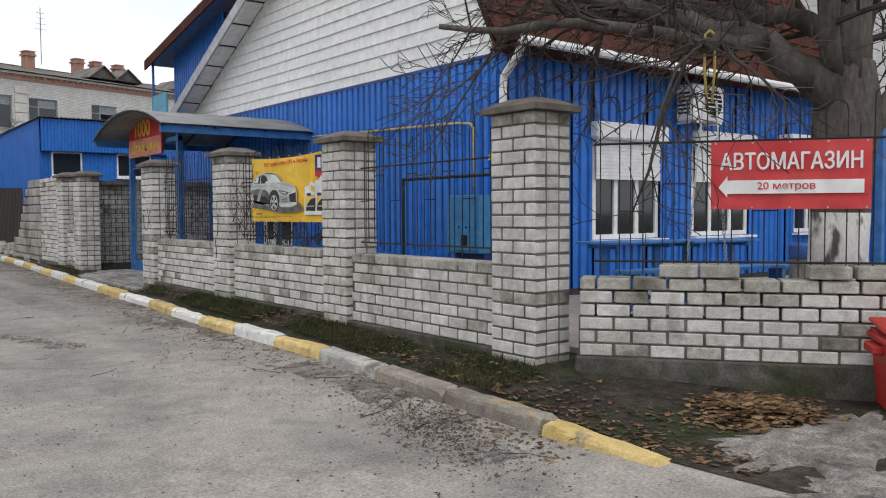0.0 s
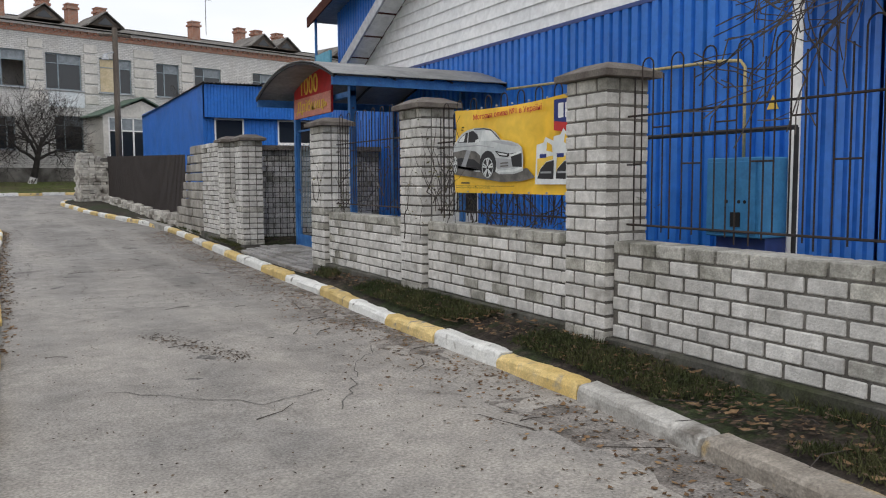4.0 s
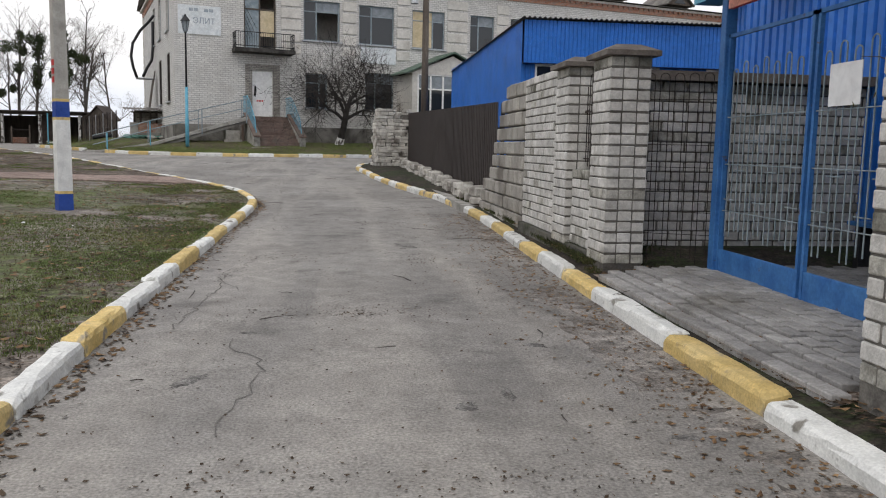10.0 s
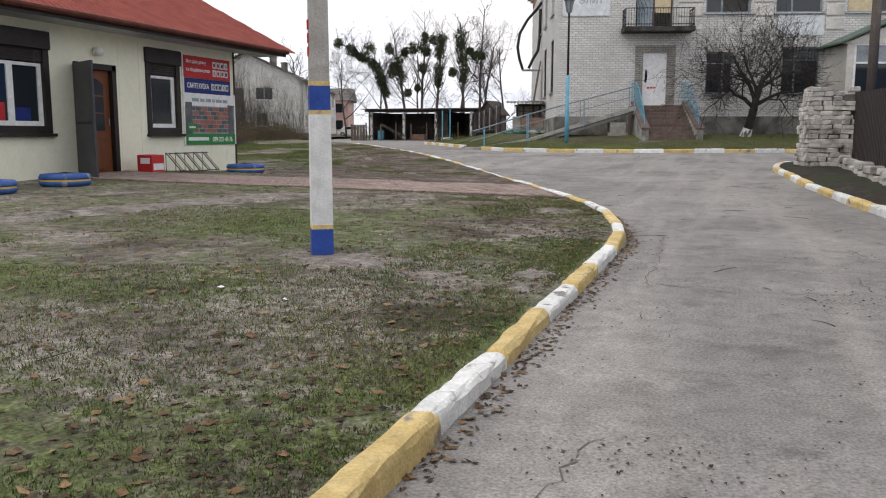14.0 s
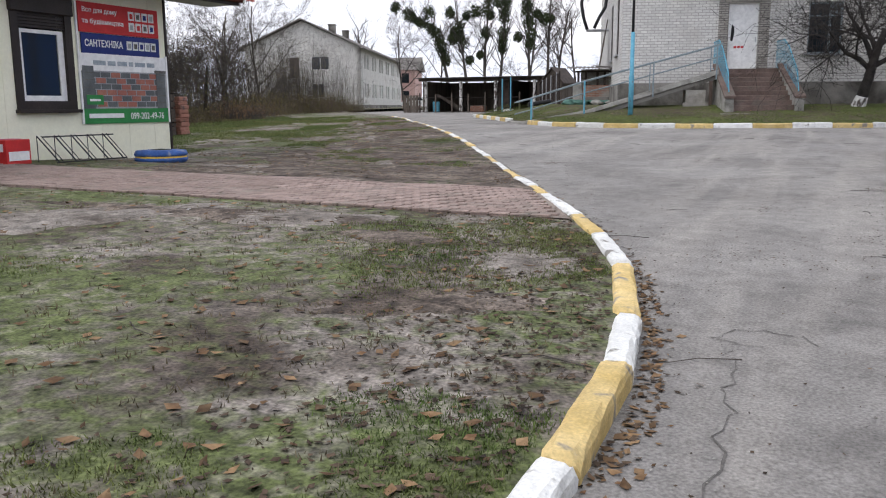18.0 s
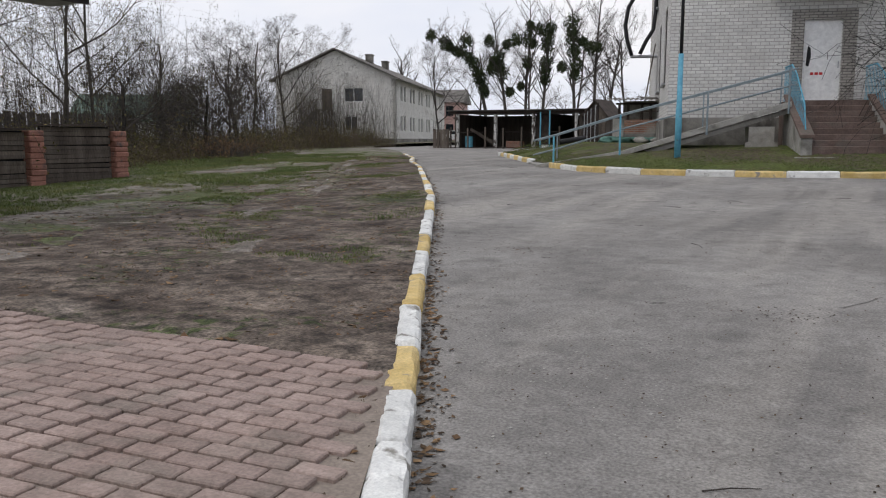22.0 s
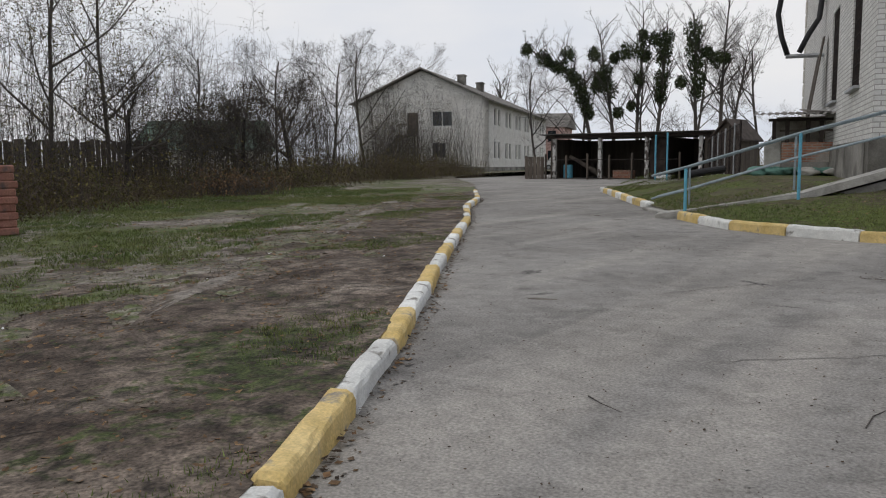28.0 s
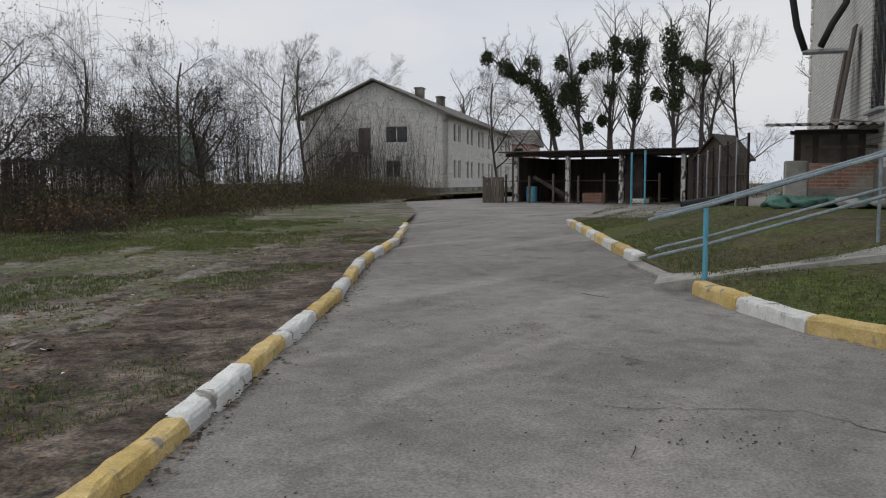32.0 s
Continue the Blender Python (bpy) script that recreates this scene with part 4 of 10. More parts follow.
part("notice", Geo().box(-0.004, 6.3, 1.3, 0.0, 6.48, 1.52), INK_WHITE, ent)
# blue upper storey and its own roof behind the gable
ex = thing("blue_annex", (8.82, 20.57, -0.15), 0, "tall blue profiled-sheet annex with a slanting metal roof", "building")
sheets(ex, -3.6, 0.0, -0.05, lambda x: 6.25 + (x + 3.6) * 0.17, WEST, BLUE)
part("wall_core", Geo().prism([(0.0, -0.1), (3.6, -0.1), (3.6, 6.2), (0.0, 6.8)], "x", 0.05, 5.0), BLUE_DARK, ex)
part("roof", Geo().prism([(4.4, 5.85), (4.4, 5.95), (-0.9, 6.95), (-0.9, 6.85)], "x", -0.6, 5.4), GALV, ex)
part("roof_edge", Geo().prism([(4.42, 5.7), (4.42, 5.97), (-0.92, 6.97), (-0.92, 6.7)], "x", -0.64, -0.6), ROOF_BROWN, ex)
part("balcony_board", Geo().box(-0.5, 3.0, 4.0, 0.0, 4.2, 4.1).box(-0.5, 3.0, 4.1, -0.44, 4.2, 4.9), SKY_PAINT, ex)
part("balcony_post", Geo().tube((-0.47, 4.15, 4.1), (-0.47, 4.15, 5.9), 0.04), BLUE_PAINT, ex)
part("balcony_opening", Geo().box(-0.02, 3.05, 4.2, 0.0, 3.55, 5.3), GLASS, ex)
# gas line and cabinet on the gable wall
gas = Geo().sweep([(7.2, 13.0, 2.62), (7.2, 8.9, 2.5), (7.2, 8.62, 2.47), (7.2, 8.56, 2.4), (7.2, 8.55, 1.5)], [0.018] * 5, 6)
whole("gas_pipe", gas, material("ochre_pipe_paint", (0.45, 0.36, 0.16), (0.52, 0.42, 0.2), 0.6, bump=0.05), "ochre gas pipe running along the blue wall", "pipe", smooth=True)
CABINET = material("sea_blue_cabinet_paint", (0.035, 0.19, 0.40), (0.05, 0.225, 0.45), 0.55, scale=4, fine=30, fine_amt=0.1, stain=(0.03, 0.11, 0.26), stain_scale=2.5, stain_lo=0.55, stain_hi=0.75, bump=0.08)
cab = thing("gas_cabinet", (6.9, 8.3, 0.73), 0, "pale blue steel gas cabinet on the blue wall", "cabinet")
part("body", Geo().cbox(-0.12, -0.33, 0, 0.36, 0.33, 0.76, 0.01), CABINET, cab)
part("door", Geo().cbox(-0.135, -0.29, 0.04, -0.12, 0.29, 0.72, 0.004), CABINET, cab)
part("vent", Geo().box(-0.14, -0.12, 0.1, -0.134, 0.0, 0.24), DARK, cab)
for yy in (-0.17, -0.1, 0.05):
    part("hole", Geo().tube((-0.14, yy, 0.34), (-0.134, yy, 0.34), 0.018, n=8), DARK, cab)
part("stand", Geo().box(0.0, -0.3, -0.75, 0.34, 0.3, 0.0), BLUE_DARK, cab)
fr = Geo().path([(6.55, 9.3, -0.05), (6.55, 9.3, 1.72), (6.55, 7.4, 1.72), (6.55, 7.4, -0.05)], 0.022)
whole("pipe_frame", fr, BLACK, "black pipe frame before the gas cabinet", "frame")
whole("warning_sign", Geo().add([(7.245, 8.32, 1.96), (7.245, 8.18, 1.96), (7.245, 8.25, 2.1), (7.25, 8.32, 1.96), (7.25, 8.18, 1.96), (7.25, 8.25, 2.1)], [(0, 1, 2), (5, 4, 3), (0, 3, 4, 1), (1, 4, 5, 2), (2, 5, 3, 0)]), INK_YELLOW, "small yellow triangular warning sign on the blue wall", "sign")


def conditioner(x, z, label):
    c = thing("air_conditioner", (SX + x, SY, z), 0, label, "air conditioner", group="air conditioners on the blue wall")
    part("body", Geo().cbox(-0.4, -0.42, 0, 0.4, -0.1, 0.55, 0.02), WHITE, c)
    part("fan_grille", Geo().tube((0.1, -0.425, 0.28), (0.1, -0.44, 0.28), 0.22, n=20), DARK, c)
    for q in range(7):
        part("grille_bar", Geo().box(-0.13, -0.45, 0.08 + q * 0.065, 0.33, -0.44, 0.095 + q * 0.065), WHITE, c)
    for q in range(6):
        part("side_louvre", Geo().box(-0.41, -0.36, 0.1 + q * 0.06, -0.4, -0.14, 0.13 + q * 0.06), DARK, c)
    for q in (-0.3, 0.3):
        part("bracket", Geo().box(q, -0.42, -0.04, q + 0.04, 0.0, 0.0).box(q, -0.04, -0.3, q + 0.04, 0, 0), WHITE, c)


conditioner(3.85, 2.66, "white outdoor air conditioner high on the blue wall")
conditioner(6.75, 2.05, "white outdoor air conditioner beside a window")

# ---- old two-storey public building ----
OB_TURN = 17.0
OZ = 0.9
old = thing("old_building", (-6.6, 54.4, OZ), OB_TURN, "derelict two-storey white silicate brick public building", "building")
LEN, DEEP = 46.0, 20.0
CORN = 9.15  # height of the cornice over the base
FLOOR1 = 1.3
# openings on the front: (x0, x1, z0, z1, kind), heights over the base
UP0, UP1 = 5.95, 8.1
FRONT = [(3.55, 5.25, 5.35, 8.2, "balcony"), (6.75, 8.8, UP0, UP1, "window"), (9.9, 12.0, UP0, UP1, "window"), (13.1, 15.15, UP0, UP1, "window"), (16.8, 18.4, UP0, UP1, "window"),
         (19.5, 21.5, UP0, UP1, "window"), (24, 26, UP0, UP1, "window"), (28, 30, UP0, UP1, "window"), (3.95, 5.05, 1.75, 4.2, "door"), (6.85, 8.1, 2.3, 4.2, "lowwin"), (10.3, 12.0, 2.3, 4.4, "lowwin"),
         (19.5, 21.4, 2.3, 4.4, "lowwin")]


def wall_with_holes(name, length, height, holes, thick, mat, parent, m, z0=0.0):
    """A wall along own +x from 0 to length, its outer face at y = 0, with openings cut through."""
    xs_ = sorted({0.0, length, *[h[0] for h in holes], *[h[1] for h in holes]})
    zs_ = sorted({z0, height, *[h[2] for h in holes], *[h[3] for h in holes]})
    nx, nz = len(xs_) - 1, len(zs_) - 1

    def solid(i, k):
        if not (0 <= i < nx and 0 <= k < nz):
            return False
        xa, xb, za, zb = xs_[i], xs_[i + 1], zs_[k], zs_[k + 1]
        return not any(h[0] <= xa + 1e-6 and xb <= h[1] + 1e-6 and h[2] <= za + 1e-6 and zb <= h[3] + 1e-6 for h in holes)

    idx, vs, fs = {}, [], []

    def v(i, j, k):
        if (i, j, k) not in idx:
            idx[i, j, k] = len(vs)
            vs.append((xs_[i], thick * j, zs_[k]))
        return idx[i, j, k]

    for i in range(nx):
        for k in range(nz):
            if not solid(i, k):
                continue
            fs += [(v(i, 0, k), v(i + 1, 0, k), v(i + 1, 0, k + 1), v(i, 0, k + 1)), (v(i, 1, k), v(i, 1, k + 1), v(i + 1, 1, k + 1), v(i + 1, 1, k))]
            for di, dk, e in ((-1, 0, ((0, 0), (0, 1))), (1, 0, ((1, 1), (1, 0))), (0, -1, ((1, 0), (0, 0))), (0, 1, ((0, 1), (1, 1)))):
                if not solid(i + di, k + dk):
                    (a0, c0), (a1, c1) = e
                    fs.append((v(i + a0, 0, k + c0), v(i + a1, 0, k + c1), v(i + a1, 1, k + c1), v(i + a0, 1, k + c0)))
    g = Geo().add(vs, fs)
    me = g.mesh(name, mat)
    return piece(name, me, parent, m)


wall_with_holes("wall_front", LEN, CORN, FRONT, 0.5, FACADE, old, pose(0, 0, 0), 1.25)
part("plinth", Geo().box(-0.06, -0.08, -0.4, LEN, 0.4, 1.25), PLINTH, old)
SIDE = [(2.3, 3.8, 6.3, 8.6, "window"), (6.8, 8.3, 6.3, 8.6, "window"), (10.6, 12.0, 6.3, 8.6, "window"), (2.3, 3.9, 2.5, 5.1, "lowwin"), (6.9, 8.6, 2.5, 5.1, "lowwin")]
SIDE_M = pose(0, DEEP, 0, 0, 0, -90)  # own x runs from the far corner to the front corner
side_holes = [(DEEP - b, DEEP - a, c, d, k) for a, b, c, d, k in SIDE]
wall_with_holes("wall_side", DEEP - 0.5, CORN, side_holes, 0.5, FACADE, old, SIDE_M, 1.25)
part("wall_back", Geo().box(0.5, DEEP - 0.5, 0.0, LEN, DEEP, CORN), FACADE, old)
part("side_plinth", Geo().box(-0.08, 0.4, -0.4, 0.4, DEEP, 1.25), PLINTH, old)
part("upper_floor", Geo().box(0.5, 0.5, 5.0, LEN - 0.5, DEEP - 0.5, 5.2), DARK, old)
part("inner_wall", Geo().box(0.5, 2.4, 0.5, LEN - 0.5, 2.5, CORN), PLASTER, old)
BRICK_BAND = material("bare_grey_brick", (0.30, 0.28, 0.25), (0.40, 0.375, 0.34), 0.95, scale=1.5, fine=50, fine_amt=0.2, bump=0.5, brick=(0.26, 0.085, 0.014), mortar=(0.14, 0.13, 0.12))
ROOF_GREEN = material("green_metal_roof", (0.07, 0.12, 0.09), (0.11, 0.16, 0.12), 0.5, scale=2, fine=20, fine_amt=0.15, bump=0.05)
SIGN_PALE = material("faded_sign_paint", (0.62, 0.66, 0.67), (0.72, 0.74, 0.74), 0.7, scale=2.5, fine=30, fine_amt=0.1, bump=0.05)
SIGN_GREY = material("faded_lettering", (0.28, 0.33, 0.37), (0.40, 0.44, 0.46), 0.7, scale=5, fine=30, fine_amt=0.2, bump=0)
STEP_RED = material("worn_red_tile", (0.12, 0.085, 0.070), (0.18, 0.13, 0.11), 0.85, scale=2, fine=30, fine_amt=0.25, stain=(0.14, 0.12, 0.10), stain_scale=1.5, stain_lo=0.5, stain_hi=0.7, bump=0.2)
# red brick cornice
part("cornice_band", Geo().box(-0.05, -0.05, CORN, LEN, DEEP, CORN + 0.38), RED_BRICK, old)
part("cornice_ledge", Geo().box(-0.2, -0.2, CORN + 0.38, LEN, DEEP + 0.2, CORN + 0.52), PLASTER, old)
k = 0
while k * 0.4 < LEN - 1:
    part("dentil", shared("dentil", lambda: Geo().box(0, -0.16, CORN + 0.24, 0.16, -0.05, CORN + 0.38).mesh("dentil", RED_BRICK)), RED_BRICK, old).location = (k * 0.4, 0, 0)
    k += 1
# roof of asbestos sheets
RZ = CORN + 0.52
RIDGE = 2.15
for sgn in (1, -1):
    y0, y1 = (-0.45, DEEP / 2) if sgn == 1 else (DEEP + 0.45, DEEP / 2)
    for c in range(2):
        g, n_w = Geo(), int(LEN / 0.1)
        f0, f1 = c / 2, (c + 1) / 2
        vs, fs = [], []
        for i in range(n_w):
            x = -0.4 + i * (LEN + 0.4) / (n_w - 1)
            zz = 0.03 * (i % 2) + 0.02 * (1 - c)
            for f in (f0, f1 + 0.02):
                vs.append((x, y0 + (y1 - y0) * f, RZ + RIDGE * f + zz))
        for i in range(n_w - 1):
            fs.append((2 * i, 2 * i + 2, 2 * i + 3, 2 * i + 1))
        part("roof_slope", g.add(vs, fs), SLATE, old)
part("roof_hip_wall", Geo().prism([(0.0, RZ), (DEEP, RZ), (DEEP / 2, RZ + RIDGE)], "x", 0.0, 0.3), PLASTER, old)


def old_window(parent, m, w, h, broken, boards=False, bars=False):
    """A weathered window: frame, glazing bars, panes; some panes are gone or boarded."""
    win = thing("window")
    win.parent = parent
    win.matrix_local = m
    fr = PLASTER if not broken else GALV
    g = Geo().box(0.07, 0.12, 0, w - 0.07, 0.2, 0.07).box(0.07, 0.12, h - 0.07, w - 0.07, 0.2, h).box(0, 0.12, 0, 0.07, 0.2, h).box(w - 0.07, 0.12, 0, w, 0.2, h)
    s = w * (0.36 if broken != 2 else 0.64)
    g.box(s - 0.04, 0.123, 0.07, s + 0.04, 0.197, h - 0.07)
    g.box(0.07, 0.13, h * 0.72, w - 0.07, 0.19, h * 0.72 + 0.05)
    part("window_frame", g, OLD_BLUE, win)
    part("window_sill", Geo().box(-0.1, -0.12, -0.06, w + 0.1, 0.14, 0.0), GALV, win)
    part("pane", Geo().box(0.07, 0.15, 0.07, s - 0.04, 0.155, h - 0.07), BOARD if boards else GLASS, win)
    if broken != 1:
        part("pane", Geo().box(s + 0.04, 0.15, 0.07, w - 0.07, 0.155, h * 0.72), GLASS, win)
    part("pane", Geo().box(s + 0.04, 0.16, h * 0.72 + 0.05, w - 0.07, 0.165, h - 0.07), HAZE, win)
    if bars:
        for q in range(int(w / 0.14)):
            part("bar", Geo().tube((0.07 + q * 0.14, 0.04, 0), (0.07 + q * 0.14, 0.04, h), 0.009, n=5), RUSTY, win)
        for q in range(int(h / 0.35)):
            part("bar", Geo().tube((0, 0.04, 0.2 + q * 0.35), (w, 0.04, 0.2 + q * 0.35), 0.009, n=5), RUSTY, win)
    return win


OLD_BLUE = material("faded_grey_blue_paint", (0.20, 0.25, 0.28), (0.30, 0.35, 0.37), 0.7, scale=4, fine=30, fine_amt=0.15, bump=0.1)
BOARD = material("pale_board", (0.55, 0.45, 0.28), (0.62, 0.52, 0.35), 0.8, fine=30, fine_amt=0.1, bump=0.05)
HAZE = material("dusty_glass", (0.16, 0.19, 0.21), (0.24, 0.27, 0.29), 0.25, scale=3, fine=10, fine_amt=0.1, bump=0.0, spec=0.6)
i = 0
for a, b, c, d, kind in FRONT:
    if kind in ("window", "lowwin"):
        old_window(old, pose(a, 0, c), b - a, d - c, (1, 0, 2, 0, 0)[i % 5], boards=(i == 2), bars=(kind == "lowwin"))
        i += 1
for a, b, c, d, kind in side_holes:
    old_window(old, SIDE_M @ pose(a, 0, c), b - a, d - c, 0, bars=(kind == "lowwin"))

# balcony over the door, with a boarded balcony door
SOOT = material("sooty_concrete", (0.03, 0.028, 0.026), (0.085, 0.08, 0.074), 0.95, scale=2, fine=40, fine_amt=0.3, bump=0.3)
bal = part("balcony", Geo().box(2.9, -1.05, 5.05, 6.05, 0.0, 5.25), SOOT, old, "sooty concrete balcony with an iron rail")
for zz in (5.35, 6.05):
    part("rail", Geo().path([(2.95, 0, zz), (2.95, -1.0, zz), (6.0, -1.0, zz), (6.0, 0, zz)], 0.022, 6), BLACK, bal)
for k in range(27):
    part("baluster", Geo().tube((2.95 + k * 0.1173, -1.0, 5.25), (2.95 + k * 0.1173, -1.0, 6.05), 0.009, n=5), BLACK, bal)
for k in range(8):
    for xx in (2.95, 6.0):
        part("baluster", Geo().tube((xx, -0.12 * k - 0.06, 5.25), (xx, -0.12 * k - 0.06, 6.05), 0.009, n=5), BLACK, bal)
bd = part("balcony_door", Geo().box(3.55, 0.15, 5.35, 3.63, 0.22, 8.2).box(5.17, 0.15, 5.35, 5.25, 0.22, 8.2).box(3.55, 0.15, 8.12, 5.25, 0.22, 8.2).box(4.36, 0.15, 5.35, 4.44, 0.22, 8.2).box(3.55, 0.15, 7.35, 5.25, 0.22, 7.43), OLD_WOOD, old)
part("leaf_panel", Geo().box(3.63, 0.18, 5.35, 4.36, 0.2, 8.12), OLD_BLUE, bd)
part("boarding", Geo().box(4.44, 0.17, 6.0, 5.17, 0.19, 7.35), BOARD, bd)
for k in range(6):
    part("grille_bar", Geo().tube((3.63 + k * 0.12, 0.1, 5.4 + 0.2 * k), (3.63, 0.1, 6.0 + 0.3 * k), 0.01, n=5), BLACK, bd)
# bare brick surround and white door with a broken pane
part("door_surround", Geo().box(3.58, -0.03, 1.75, 3.95, 0.0, 4.5).box(5.05, -0.03, 1.75, 5.45, 0.0, 4.5).box(3.95, -0.03, 4.2, 5.05, 0.0, 4.5), BRICK_BAND, old)
dr = part("entrance_door", Geo().box(3.95, 0.1, 1.75, 5.05, 0.16, 4.2), WHITE, old, "white steel entrance door with a torn hole")
part("hole", Geo().prism([(4.06, 2.85), (4.14, 2.8), (4.2, 3.1), (4.18, 3.35), (4.1, 3.45), (4.08, 3.2)], "y", 0.094, 0.1), DARK, dr)
part("handle", Geo().tube((4.98, 0.05, 2.75), (4.98, 0.05, 2.95), 0.014, n=6), GALV, dr)
for q in range(3):
    part("printed_bar", Geo().box(4.2 + q * 0.13, 0.096, 2.55, 4.3 + q * 0.13, 0.1, 2.63), INK_RED, dr)
# painted shop board, faded and hardly legible
bo = part("sign_board", Geo().box(0.2, -0.05, 5.85, 2.35, -0.01, 7.3), SIGN_PALE, old, "faded white sign board with worn lettering")
lettering("\u042d\u041b\u0418\u0422", SIGN_GREY, bo, pose(1.5, -0.052, 6.55) @ pose(0, 0, 0, 90), 1.1, 0.32, bold=0.01)
for xa, xb in ((0.75, 0.95), (1.0, 1.2), (1.5, 1.7), (1.75, 1.95)):
    part("printed_bar", Geo().box(xa, -0.054, 7.0, xb, -0.05, 7.16), SIGN_GREY, bo)
part("printed_bar", Geo().box(0.4, -0.054, 6.4, 0.6, -0.05, 6.75), SIGN_GREY, bo)
part("white_board", Geo().box(10.0, -0.05, 4.93, 12.1, -0.01, 5.83), SIGN_PALE, old, "blank white board under a window")
# raised blocks of render between and beside the upper windows
for xa, xb in ((5.5, 6.6), (8.95, 9.75), (12.15, 12.95), (15.3, 16.6), (18.55, 19.35)):
    for k in range(6):
        part("render_block", shared(("rb", round(xb - xa, 2)), lambda: Geo().cbox(0, -0.05, 0, xb - xa, 0.0, 0.5, 0.015).mesh("render_block", PLASTER)), PLASTER, old).location = (xa, 0, 5.2 + k * 0.62)
for k in range(14):
    part("quoin", shared("quoin", lambda: Geo().cbox(-0.05, -0.05, 0, 0.45, 0.45, 0.5, 0.02).mesh("quoin", PLASTER)), PLASTER, old).location = (0, DEEP - 0.45, 1.3 + k * 0.57)
# entrance porch with white glazing and a small gable roof
po = part("porch", Geo().box(12.2, -2.4, 0.2, 12.5, 0, 4.3).box(16.5, -2.4, 0.2, 16.8, 0, 4.3).box(12.5, -2.4, 0.2, 16.5, -2.2, 1.6), PLASTER, old, "white glazed entrance porch")
part("porch_gable", Geo().prism([(12.0, 4.3), (17.0, 4.3), (14.6, 5.35)], "y", -2.45, -2.3), PLASTER, po)
part("porch_roof", Geo().prism([(11.8, 4.28), (14.6, 5.5), (14.6, 5.58), (11.8, 4.36)], "y", -2.7, 0.0), ROOF_GREEN, po)
part("porch_roof", Geo().prism([(17.2, 4.28), (14.6, 5.5), (14.6, 5.58), (17.2, 4.36)], "y", -2.7, 0.0), ROOF_GREEN, po)
for xx in (12.5, 13.25, 14.0, 15.0, 15.75, 16.45):
    part("mullion", Geo().box(xx, -2.42, 1.6, xx + 0.09, -2.3, 4.3), WHITE, po)
for zz in (1.6, 3.45, 4.22):
    part("transom", Geo().box(12.5, -2.42, zz, 16.5, -2.3, zz + 0.08), WHITE, po)
for xa, xb in ((12.59, 13.25), (13.34, 14.0), (14.09, 15.0), (15.09, 15.75), (15.84, 16.45)):
    part("pane", Geo().box(xa, -2.37, 1.68, xb, -2.36, 3.45), GLASS, po)
    part("pane", Geo().box(xa, -2.37, 3.53, xb, -2.36, 4.22), HAZE, po)
# dormers and chimneys
for sx in (10.3, 14.0, 25.6, 27.6, 33.0):
    dm = part("dormer", Geo().prism([(sx - 1.0, RZ + 0.55), (sx + 1.0, RZ + 0.55), (sx, RZ + 1.35)], "y", 1.0, 4.2), OLD_WOOD, old, "small gabled roof dormer")
    part("dormer_light", Geo().prism([(sx - 0.5, RZ + 0.65), (sx + 0.5, RZ + 0.65), (sx, RZ + 1.1)], "y", 0.97, 1.0), GLASS, dm)
    for sg_ in (-1, 1):
        part("dormer_roof", Geo().prism([(sx + sg_ * 1.15, RZ + 0.5), (sx, RZ + 1.42), (sx, RZ + 1.48), (sx + sg_ * 1.15, RZ + 0.58)], "y", 0.8, 4.4), SLATE, dm)
for sx in (8.9, 11.6, 13.4, 15.3, 22.2, 26.0, 27.5, 29.4):
    part("chimney", Geo().box(sx - 0.32, 4.6, RZ + 1.0, sx + 0.32, 5.3, 12.05).box(sx - 0.4, 4.52, 11.75, sx + 0.4, 5.38, 11.9).box(sx - 0.37, 4.55, 12.05, sx + 0.37, 5.35, 12.12), RED_BRICK, old, "red brick chimney")
ant = part("aerial", Geo().tube((24.0, 6.4, 11.6), (24.0, 6.4, 15.8), 0.025, n=6), BLACK, old)
for k, w in enumerate((0.5, 0.42, 0.34, 0.28)):
    part("aerial_rod", Geo().tube((24.0 - w, 6.4, 14.2 + 0.4 * k), (24.0 + w, 6.4, 14.2 + 0.4 * k), 0.012, n=5), BLACK, ant)
# black cable loops and a bracket on the side wall
br = part("cable_bracket", Geo().tube((-1.15, 11.1, 4.25), (0, 11.1, 4.25), 0.07, n=8), GALV, old)
cb = [(-1.1, 11.1, 4.3), (-1.3, 11.1, 4.9), (-1.42, 11.1, 5.6), (-1.3, 11.1, 6.4), (-0.85, 11.1, 7.2), (-0.3, 11.1, 7.8), (-0.02, 11.1, 8.2)]
part("cable", Geo().sweep(cb, [0.085] * 7, 8), BLACK, br, smooth=True)
cb = [(-0.75, 11.0, 4.35), (-0.5, 11.0, 4.9), (-0.2, 11.0, 5.4), (-0.12, 11.0, 6.2), (-0.1, 11.0, 7.8)]
part("cable", Geo().sweep(cb, [0.085] * 5, 8), BLACK, br, smooth=True)
for k, (yy, w) in enumerate(((10.0, 0.55), (10.8, 0.4))):
    lb = part("leaning_board", Geo().box(-0.04, -w / 2, 0, 0, w / 2, 4.4 - k * 0.5), OLD_WOOD, old, "long grey board leaning on the wall")
    lb.matrix_local = pose(-0.75, yy, 0.3, 0, 8.5, 0)

# ---- steps, ramp and rails before the old building ----
def on_old(x, y, z):
    return old.matrix_world @ Vector((x, y, z))


